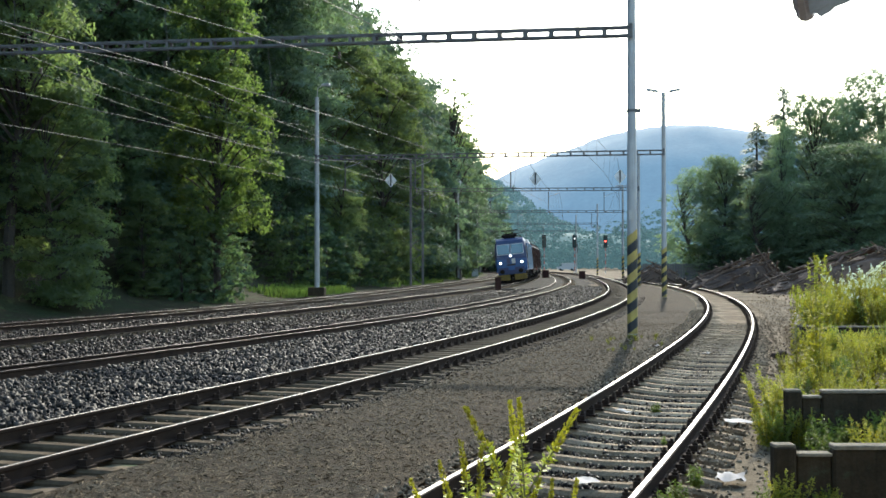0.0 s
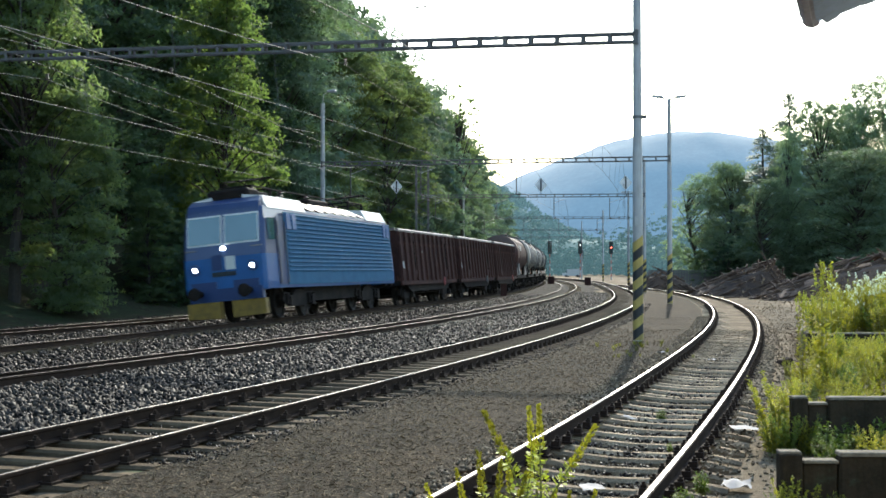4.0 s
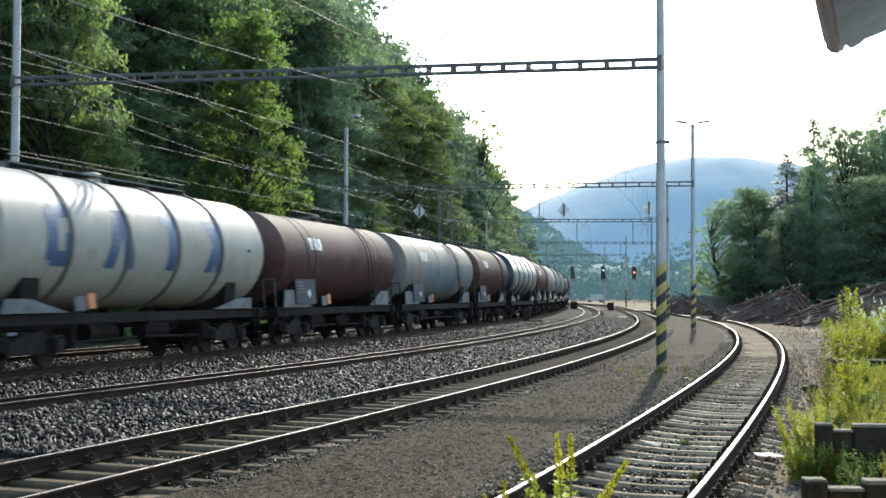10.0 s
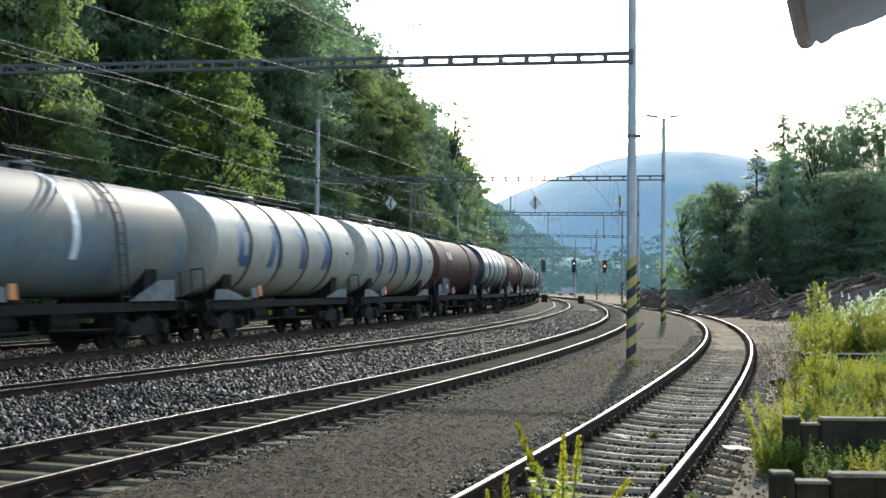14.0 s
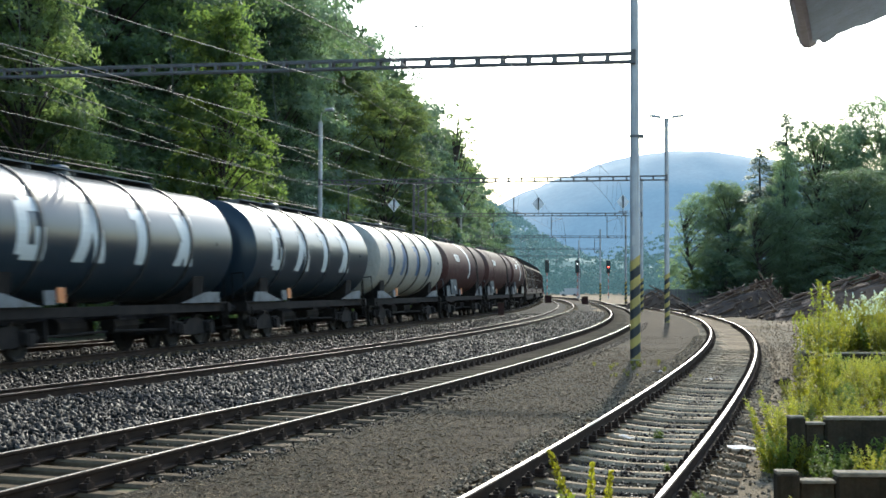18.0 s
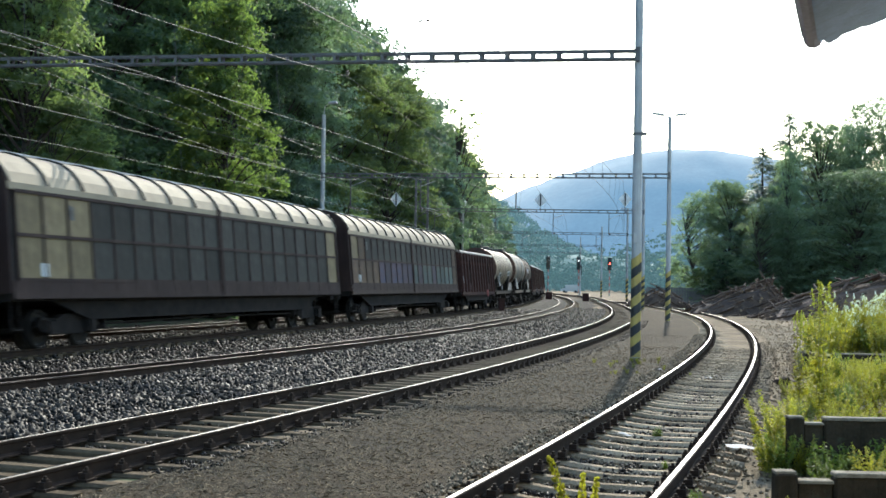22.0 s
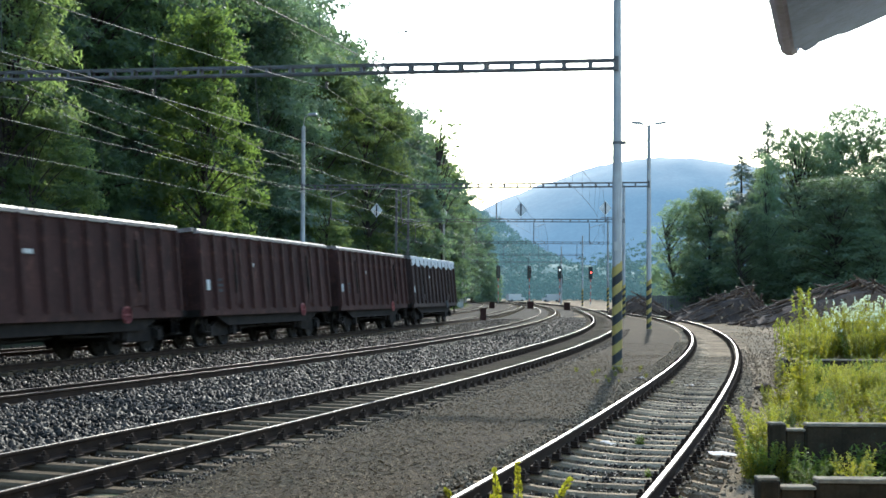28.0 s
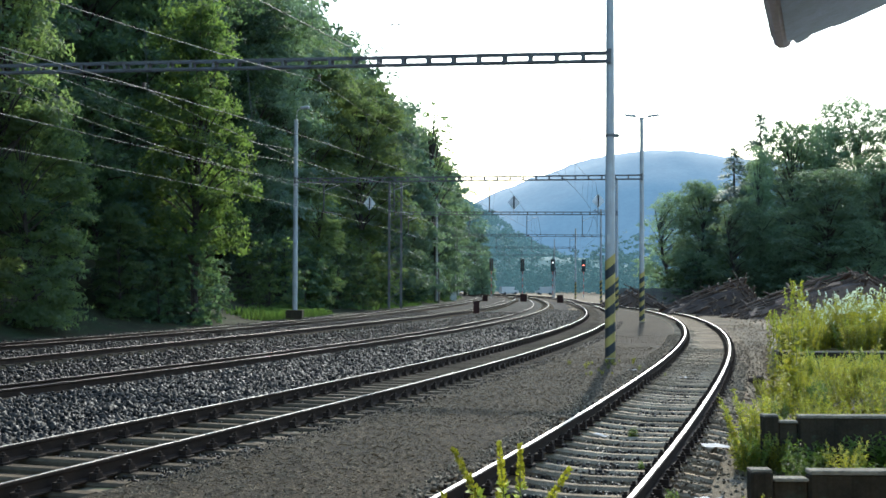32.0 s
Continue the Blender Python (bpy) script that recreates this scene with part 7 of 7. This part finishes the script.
for i in range(8):
    a, b = Vector((7.41, 27.9)).lerp(Vector((10.89, 41.0)), i / 8), Vector((7.41, 27.9)).lerp(Vector((10.89, 41.0)), (i + 1) / 8)
    s = Shape()
    s.bevel_box(((a.x + b.x) / 2, (a.y + b.y) / 2, 0.10), ((b - a).length - 0.015, 0.09, 0.34), 0.012, math.degrees(math.atan2(b.y - a.y, b.x - a.x)))
    part("slab", s, MAT["coping"], t)

MAT["weed"] = material("weed_leaves", (0.40, 0.325, 0.035), 0.6, second=(0.21, 0.205, 0.032), scale=2.0, rnd=0.35, third=(0.44, 0.30, 0.04), third_at=0.66, translucent=0.55, spec=0.2)
MAT["weed_dark"] = material("weed_leaves_dark", (0.13, 0.165, 0.03), 0.6, second=(0.17, 0.20, 0.04), scale=2.0, rnd=0.25, translucent=0.5, spec=0.2)
MAT["weed_stem"] = material("weed_stems", (0.16, 0.20, 0.06), 0.7, second=(0.22, 0.2, 0.08), scale=4)
MAT["flower_yellow"] = material("yellow_flowers", (0.42, 0.40, 0.05), 0.6, rnd=0.15, islands=True, translucent=0.4)
MAT["plume_yellow"] = material("yellow_green_plumes", (0.55, 0.56, 0.06), 0.6, rnd=0.15, islands=True, translucent=0.3)
MAT["flower_white"] = material("white_flowers", (0.72, 0.72, 0.66), 0.6, rnd=0.1, islands=True, translucent=0.3)


def weed_meshes(seed, height, spread, stems, leaves, leaf, flower=None, spike=0.3, mat="weed", fl_size=0.016, fl_count=40, least=0.6, slim=0.21):
    """Meshes of a clump: stems, leaf blades, flower spikes."""
    r = np.random.default_rng(seed)
    st = Shape()
    LV, FV = [], []
    for i in range(stems):
        a = r.random() * 6.28
        d = spread * math.sqrt(r.random())
        root = Vector((math.cos(a) * d * 0.3, math.sin(a) * d * 0.3, -0.05))
        h = height * (least + (1 - least) * r.random())
        tip = Vector((math.cos(a) * d, math.sin(a) * d, h))
        mid = root.lerp(tip, 0.5) + Vector((r.normal() * 0.03, r.normal() * 0.03, 0.05 * h))
        st.tube([root, mid, tip], [0.006, 0.0045, 0.002], 4, caps=False)
        def on(u):
            return root.lerp(mid, u * 2) if u < 0.5 else mid.lerp(tip, u * 2 - 1)
        for k in range(leaves):
            u = 0.12 + 0.86 * r.random()
            p = np.array(on(u))
            b = r.random() * 6.28
            ln = leaf * (1.25 - 0.75 * u) * (0.6 + 0.8 * r.random())
            out = np.array([math.cos(b), math.sin(b), 0.45 + 0.5 * r.normal()])
            side = np.array([-math.sin(b), math.cos(b), 0.3 * r.normal()]) * ln * slim
            LV += [p, p + out * ln * 0.45 + side, p + out * ln + [0, 0, -0.35 * ln], p + out * ln * 0.45 - side]
        if flower:
            for k in range(fl_count):
                u = 1 - spike * r.random()
                p = np.array(on(u)) + r.normal(scale=0.012, size=3)
                s1, s2 = r.normal(size=3), r.normal(size=3)
                s1 *= fl_size / np.linalg.norm(s1)
                s2 *= fl_size / np.linalg.norm(s2)
                FV += [p - s1, p - s2, p + s1, p + s2]
    out = [st.mesh("stem", MAT["weed_stem"]), cloud_mesh("leaves", np.array(LV), MAT[mat])]
    if flower:
        out.append(cloud_mesh("flowers", np.array(FV), MAT[flower]))
    return out


def weed(meshes, label, m, group=""):
    t = thing("weed", label, "weed", m, group)
    for n, me in zip(("stem", "foliage", "blossom"), meshes):
        part(n, me, None, t)["kind"] = "stuff"
    return t


WY = [weed_meshes(50 + k, 1.05, 0.46, 17, 64, 0.082, "flower_yellow", 0.22, fl_size=0.011, fl_count=22) for k in range(3)]
WG = [weed_meshes(60 + k, 0.95, 0.48, 17, 64, 0.086, None, mat=("weed_dark", "weed")[k]) for k in range(2)]
WW = [weed_meshes(70 + k, 1.30, 0.42, 15, 62, 0.088, "flower_white", 0.08, fl_size=0.022, fl_count=9) for k in range(2)]
WD = [weed_meshes(80, 0.5, 0.24, 8, 30, 0.12, None, mat="weed_dark")]
TALL = weed_meshes(90, 2.05, 0.16, 6, 40, 0.12, "flower_yellow", 0.16, fl_size=0.016, fl_count=60, least=0.88)
r = random.Random(21)


def scatter(n, xr, yr, zb, sets, scale, label, group, edge=2.05):
    k = 0
    tries = 0
    while k < n and tries < 4000:
        tries += 1
        x, y = r.uniform(*xr), r.uniform(*yr)
        side = -float(left_of(D4, np.array([x]), np.array([y]))[0])
        if side < edge:
            continue
        weed(r.choice(sets), label, pose(x, y, zb, 0, 0, r.uniform(0, 360)) @ Matrix.Scale(r.uniform(*scale), 4), group)
        k += 1


scatter(112, (3.5, 9.6), (14.0, 27.3), -0.28, WY + WG + WY, (0.45, 0.85), "yellow-flowering weed clump between the concrete walls", "weeds on the ramp", 1.95)
scatter(68, (8.1, 13.6), (27.9, 34.5), 0.05, WY + WW + WG, (0.85, 1.2), "tall yellow-green weed on the overgrown platform", "weeds on the platform", 2.15)
scatter(28, (9.2, 14.5), (29.0, 36.0), 0.10, WW, (1.0, 1.3), "tall white-flowering weed on the overgrown platform", "weeds on the platform", 2.8)
scatter(6, (2.6, 5.0), (10.2, 12.9), -0.28, WD, (0.4, 0.8), "green weed clump at the foot of a concrete wall", "weeds at the wall", 2.0)
scatter(36, (2.0, 6.0), (8.6, 23.0), -0.28, WY + WD + WG, (0.3, 0.55), "low weed on the stony verge", "weeds on the verge", 1.45)
for x, y, sc in ((3.9, 12.95, 0.62), (4.25, 12.9, 0.75), (4.55, 12.95, 0.8), (4.0, 9.1, 0.6), (4.9, 12.9, 0.6)):
    weed(WD[0], "dark green bindweed hanging on the concrete wall", pose(x, y, -0.25, 0, 0, r.uniform(0, 360)) @ Matrix.Scale(sc * 1.05, 4), "weeds at the wall")
for x, y, sc in ((3.16, 13.0, 0.42), (3.24, 12.95, 0.5), (3.40, 13.6, 0.72), (3.30, 13.5, 0.7), (3.48, 13.0, 0.4), (2.28, 9.15, 0.35), (2.34, 9.1, 0.4), (2.6, 9.12, 0.3)):
    weed(WY[r.randrange(3)] if r.random() < 0.6 else WG[r.randrange(2)], "yellow-green weed leaning on a concrete wall end", pose(x, y, -0.27, 0, 0, r.uniform(0, 360)) @ Matrix.Scale(sc * 1.1, 4), "weeds at the wall")
weed(TALL, "tall yellow flower stalk above the weeds", pose(5.62, 20.0, -0.26))
weed(TALL, "tall yellow flower stalk above the weeds", pose(5.03, 19.0, -0.28, 0, 0, 70) @ Matrix.Scale(0.78, 4))
for x, y, sc in ((0.75, 7.4, 0.5), (0.95, 8.0, 0.55), (1.15, 8.5, 0.5), (1.5, 9.4, 0.5), (1.05, 7.7, 0.45), (1.7, 10.1, 0.4), (1.35, 8.4, 0.45), (2.0, 10.9, 0.4)):
    weed(WD[0], "low leafy weed beside the siding rail", pose(x, y, -0.29, 0, 0, r.uniform(0, 360)) @ Matrix.Scale(sc, 4), "weeds along the rail")
# dry tufts in the siding and at the mast foot
for k in range(26):
    x, y = 3.1 + 1.9 * r.random(), 27.0 + 5.5 * r.random()
    if abs(x - 4.48) + abs(y - 33.3) > 0.6:
        weed(WY[r.randrange(3)], "small dry tuft in the gravel", pose(x, y, -0.27, 0, 0, r.uniform(0, 360)) @ Matrix.Scale(r.uniform(0.07, 0.15), 4), "tufts in the gravel")
for x, y, sc in ((0.55, 13.2, 0.25), (2.55, 16.6, 0.32), (2.2, 13.8, 0.2)):
    weed(WD[0], "small green tuft between the sleepers", pose(x, y, -0.35, 0, 0, r.uniform(0, 360)) @ Matrix.Scale(sc, 4), "tufts in the gravel")

# foreground weeds that sway in the draught of the train: yellow flower spikes
def spike_meshes(seed):
    """A thin stem, narrow leaves low on it, open florets, and green buds tapering to the tip."""
    q = np.random.default_rng(seed)
    st = Shape()
    st.tube([(0, 0, -0.05), (0.01, 0.0, 0.7), (0.0, 0.0, 1.25), (0, 0, 1.44)], [0.005, 0.004, 0.003, 0.001], 5, caps=False)
    def tuft(n, z0, z1, rad, size, stretch):
        out = []
        for k in range(n):
            u = q.random()
            z = z0 + (z1 - z0) * u
            b = q.random() * 6.28
            ro = rad * (1.05 - 0.75 * u) * (0.5 + 0.5 * q.random())
            p = np.array([math.cos(b) * ro, math.sin(b) * ro, z])
            d = np.array([math.cos(b), math.sin(b), stretch])
            d *= size * (0.7 + 0.6 * q.random()) / np.linalg.norm(d)
            e = np.array([-math.sin(b), math.cos(b), 0.3 * q.normal()]) * size * 0.45
            out += [p, p + d * 0.5 + e, p + d, p + d * 0.5 - e]
        return out
    leaves = tuft(44, 0.2, 1.0, 0.012, 0.07, 1.1) + tuft(110, 1.31, 1.445, 0.013, 0.012, 2.0)
    return [st.mesh("stem", MAT["weed_stem"]), cloud_mesh("foliage", np.array(leaves), MAT["weed"]), cloud_mesh("blossom", np.array(tuft(150, 1.0, 1.33, 0.026, 0.017, 0.4)), MAT["plume_yellow"])]


FRONT = [spike_meshes(95 + k) for k in range(3)]
SWAY = []
for k, (x, y, h, lean) in enumerate(((0.75, 4.0, 1.139, -27), (0.33, 4.1, 1.029, -8), (0.25, 4.0, 1.039, -3), (-0.49, 4.1, 1.165, 31), (0.17, 3.9, 0.957, -8), (0.03, 3.8, 0.946, 0), (0.27, 4.0, 0.927, -15), (0.29, 3.9, 0.925, -20), (-0.23, 3.9, 0.946, 15), (0.13, 4.0, 0.871, 10), (0.20, 4.2, 0.831, 5), (0.20, 4.2, 0.917, -5), (0.01, 4.2, 0.959, 6), (-0.12, 4.1, 0.868, 8), (-0.19, 4.1, 0.901, 20))):
    w = weed(FRONT[k % 3], "yellow-flowering weed spike swaying before the siding", pose(x, y, -0.27), "foreground weeds")
    for c in w.children:
        c.matrix_basis = Matrix.Scale(h, 4)
    SWAY.append((w, x, y, lean))

# litter
MAT["paper"] = material("soiled_paper", (0.34, 0.31, 0.28), 0.8, second=(0.25, 0.22, 0.19), scale=6, grain=0.1)


def sheet(x, y, z, w, d, rz, label, seed, lift=0.03):
    rr = random.Random(seed)
    s = Shape()
    n = 6
    for i in range(n + 1):
        for j in range(n + 1):
            u, v = i / n - 0.5, j / n - 0.5
            k = 1 - 0.25 * abs(u * v) * 4 * rr.random()
            s.v.append((u * w * k, v * d * k, lift * (math.sin(u * 5 + seed) * math.cos(v * 4) + 1) * 0.5 + 0.006 * rr.random()))
    for i in range(n):
        for j in range(n):
            q = i * (n + 1) + j
            s.f.append((q, q + n + 1, q + n + 2, q + 1)), s.m.append(0)
    o = part("paper_sheet", s, MAT["paper"], None, m=pose(x, y, z, 0, 0, rz), smooth=True)
    return tagged(o, label, "litter")


sheet(3.26, 14.9, -0.235, 0.27, 0.40, 20, "crumpled white paper sheet on the stones", 1)
sheet(2.30, 10.85, -0.235, 0.26, 0.36, -15, "crumpled white plastic bag on the stones", 2, 0.08)
sheet(2.02, 15.9, -0.25, 0.2, 0.26, 40, "small yellowed scrap on the siding sleepers", 3, 0.06)
sheet(1.05, 10.9, -0.25, 0.22, 0.3, 10, "flattened white scrap beside the siding", 4)
sheet(4.3, 28.2, -0.24, 0.16, 0.2, 40, "small white scrap beside the mast", 5, 0.06)
sheet(5.0, 25.9, -0.235, 0.14, 0.16, 10, "small white scrap between the siding rails", 6, 0.05)
o = Shape()
o.tube([(0, 0, 0), (0.03, 0, 0.07), (0.05, 0.02, 0.13), (0.02, 0.03, 0.16)], [0.19, 0.17, 0.12, 0.05], 7)
tagged(part("dark_lump", o, MAT["iron"], None, m=pose(6.35, 25.3, -0.3)), "dark rusty iron lump at the verge", "scrap")

# eave of the station building over the camera's side
MAT["eave"] = material("weathered_roof_sheet", (0.40, 0.51, 0.72), 0.6, second=(0.31, 0.40, 0.57), scale=2, grain=0.15, bump=0.3, streak=0.3)
MAT["gutter"] = material("weathered_zinc_gutter", (0.47, 0.49, 0.62), 0.55, second=(0.36, 0.36, 0.46), scale=3, grain=0.15, streak=0.4)
MAT["plaster"] = material("old_plaster", (0.45, 0.42, 0.36), 0.9, second=(0.36, 0.33, 0.28), scale=1.5, grain=0.15, bump=0.3)
TH4 = D4.at(0)[2]
b = thing("station_building", "plastered station building with an overhanging sheet roof", "building", pose(1.95, 7.0, 0.07, 0, 0, math.degrees(TH4) - 90))
# local axes: x away from the track, y along it (the corner is the origin)
s = Shape()
n = 64
pts_lo, pts_hi = [], []
for i in range(n + 1):
    u = i / n
    x = 4.2 * u ** 2.2
    # torn, wavy verge near the corner
    jag = float(np.interp(x, [0.0, 0.028, 0.03, 0.05, 0.085, 0.11, 0.125, 0.16, 0.20, 0.225, 0.235, 0.26, 0.30], [0.20, 0.20, 0.17, 0.0, 0.02, 0.035, 0.095, 0.075, 0.07, 0.085, 0.015, 0.02, 0.0]))
    z = 2.945 + 0.415 * x
    pts_lo.append((x, -jag, z)), pts_hi.append((x, -jag, z + 0.02))
for i in range(n + 1):
    x, y, z = pts_lo[i]
    s.v += [(x, y, z), (x, y, z + 0.02), (x, -14.0, z), (x, -14.0, z + 0.02)]
for i in range(n):
    q = 4 * i
    s.f += [(q, q + 4, q + 5, q + 1), (q + 1, q + 5, q + 7, q + 3), (q + 3, q + 7, q + 6, q + 2), (q + 2, q + 6, q + 4, q)]
    s.m += [0] * 4
s.f += [(0, 1, 3, 2), (4 * n, 4 * n + 2, 4 * n + 3, 4 * n + 1)]
s.m += [0, 0]
part("roof", s, MAT["eave"], b, "grey weathered roof sheet with a torn edge")
s = Shape()
s.tube([(-0.03, 0.0, 3.0), (-0.03, -14.0, 3.0)], 0.055, 10)
gutter = part("gutter", s, MAT["gutter"], b, "grey zinc eave gutter")
s = Shape()
s.tube([(-0.087, 0.0, 3.018), (-0.087, -14.0, 3.018)], 0.007, 6)
part("rolled_edge", s, MAT["plate"], gutter, "bright rolled gutter edge")
s = Shape()
s.prism([(1.1, -0.4), (4.1, -0.4), (4.1, 4.60), (1.1, 3.38)], -13.5, -0.9, "y")
part("wall", s, MAT["plaster"], b)

# ---- yard signals, boxes and posts ----
MAT["lens_red"] = material("lit_red_lens", (0.6, 0.05, 0.03), 0.3, emit=(1.0, 0.08, 0.05), emit_strength=5.0)
MAT["lens_white"] = material("lit_white_lens", (0.8, 0.8, 0.75), 0.3, emit=(1.0, 1.0, 0.92), emit_strength=0.8)
MAT["stripe_red"] = material("signal_red_white", (0.40, 0.12, 0.09), 0.6, grain=0.1)


def signal(x, y, lit, label):
    t = thing("railway_signal", label, "signal", pose(x, y, -0.3))
    for k in range(8):
        s = Shape()
        s.tube([(0, 0, k * 0.62), (0, 0, (k + 1) * 0.62)], 0.10, 8)
        part("post_band", s, MAT["stripe_red"] if k % 2 else MAT["galv"], t)
    s = Shape()
    s.bevel_box((0, 0, 6.1), (0.75, 0.35, 2.4), 0.06)
    part("head", s, MAT["black"], t, "black signal head")
    for k in range(5):
        s = Shape()
        z = 7.05 - 0.46 * k
        s.tube([(0, -0.20, z), (0, -0.24, z)], 0.13, 10)
        on = lit and k == lit[1]
        part("lens", s, MAT["lens_" + lit[0]] if on else MAT["glass"], t, ("lit %s lens" % lit[0]) if on else "")
        s = Shape()
        s.prism([(-0.17, z + 0.13), (0.17, z + 0.13), (0.17, z + 0.16), (-0.17, z + 0.16)], -0.45, -0.18, "y")
        part("hood", s, MAT["black"], t)
    return t


signal(9.0, 231, None, "dark unlit light signal on a banded post")
signal(14.9, 233, None, "dark unlit light signal on a banded post")
signal(20.75, 235, ("white", 1), "light signal with a white light on")
signal(26.8, 237, ("red", 2), "light signal with a red light on")
t = signal(23.5, 262, None, "small dark light signal farther off")
t.scale = (0.8, 0.8, 0.85)
for x, y, w, h, label in ((10.8, 166.5, 0.85, 1.0, "rusty brown trackside cabinet"), (14.6, 155.0, 0.75, 0.95, "rusty brown trackside cabinet"), (2.35, 87.2, 0.42, 0.95, "low rusty marker post beside the train's track"), (5.7, 168, 0.7, 0.8, "low grey trackside cabinet"), (1.5, 178, 0.9, 1.3, "pale trackside cabinet at the forest edge")):
    t = thing("trackside_cabinet", label, "cabinet", pose(x, y, -0.3))
    s = Shape()
    s.bevel_box((0, 0, h / 2), (w, w * 0.7, h), 0.03)
    part("case", s, MAT["plate"] if "pale" in label else MAT["wagon_brown"], t)
    s = Shape()
    s.bevel_box((0, 0, h + 0.02), (w + 0.1, w * 0.7 + 0.1, 0.06), 0.02)
    part("lid", s, MAT["iron"], t)


def van(x, y, rz, label):
    t = thing("parked_van", label, "van", pose(x, y, -0.3, 0, 0, rz))
    s = Shape()
    s.prism([(-2.4, 0.35), (2.4, 0.35), (2.45, 1.0), (1.75, 1.15), (1.2, 2.05), (-2.35, 2.1)], -0.95, 0.95, "y")
    part("body", s, MAT["loco_white"], t)
    s = Shape()
    s.prism([(1.22, 1.2), (1.66, 1.2), (1.22, 1.9)], -0.96, 0.96, "y")
    part("side_window", s, MAT["glass"], t)
    for xx in (-1.5, 1.5):
        for yy in (-0.9, 0.9):
            s = Shape()
            s.tube([(xx, yy - 0.1, 0.33), (xx, yy + 0.1, 0.33)], 0.33, 12)
            part("wheel", s, MAT["black"], t)
    return t


van(17.5, 330, 20, "white van parked beyond the yard throat")
van(26.5, 322, 160, "white van parked beside the far tracks")


def motions():
    times = [i * 0.5 for i in range(65)]
    for w, a, b in TRAIN:
        walk(w, [(t, ride(a, b, t)) for t in times])
    # sway of the foreground weeds, degrees of lean to the right
    lean_t = [0, 1, 2, 3, 4.5, 6, 7, 8, 9, 10, 11.5, 13, 14.5, 16.5, 17.5, 18.2, 19, 20, 21, 22, 23, 24, 25, 26.5, 28, 29, 30, 31, 32]
    lean_d = [0, 1, -0.5, 1, 2, 3.8, 3, 4, 2, 2.2, 4, 5, 7, 10, 6, 9, 8, 6, 9, 8, 5, 7, 4.3, 2, -1, 4, 10, 5, 1.5]
    bow_t = [0, 6, 10, 14, 16.5, 18, 20, 23, 25, 28, 30, 32]
    bow_d = [0, 4, 5, 8, 12, 19, 22, 19, 15, 16, 17, 12]
    for n, (w, x, y, lean) in enumerate(SWAY):
        rows = []
        for i in range(65):
            t = i * 0.5
            a = float(np.interp(t + 0.13 * (n % 4), lean_t, lean_d)) + 0.8 * math.sin(t * 3.1 + n * 1.7)
            rows.append((t, pose(x, y, -0.27, 1.2 * math.sin(t * 2.3 + n) + float(np.interp(t, bow_t, bow_d)), a + lean) @ pose(0, 0, 0, 0, 0, 40 * n)))
        walk(w, rows)


motions()
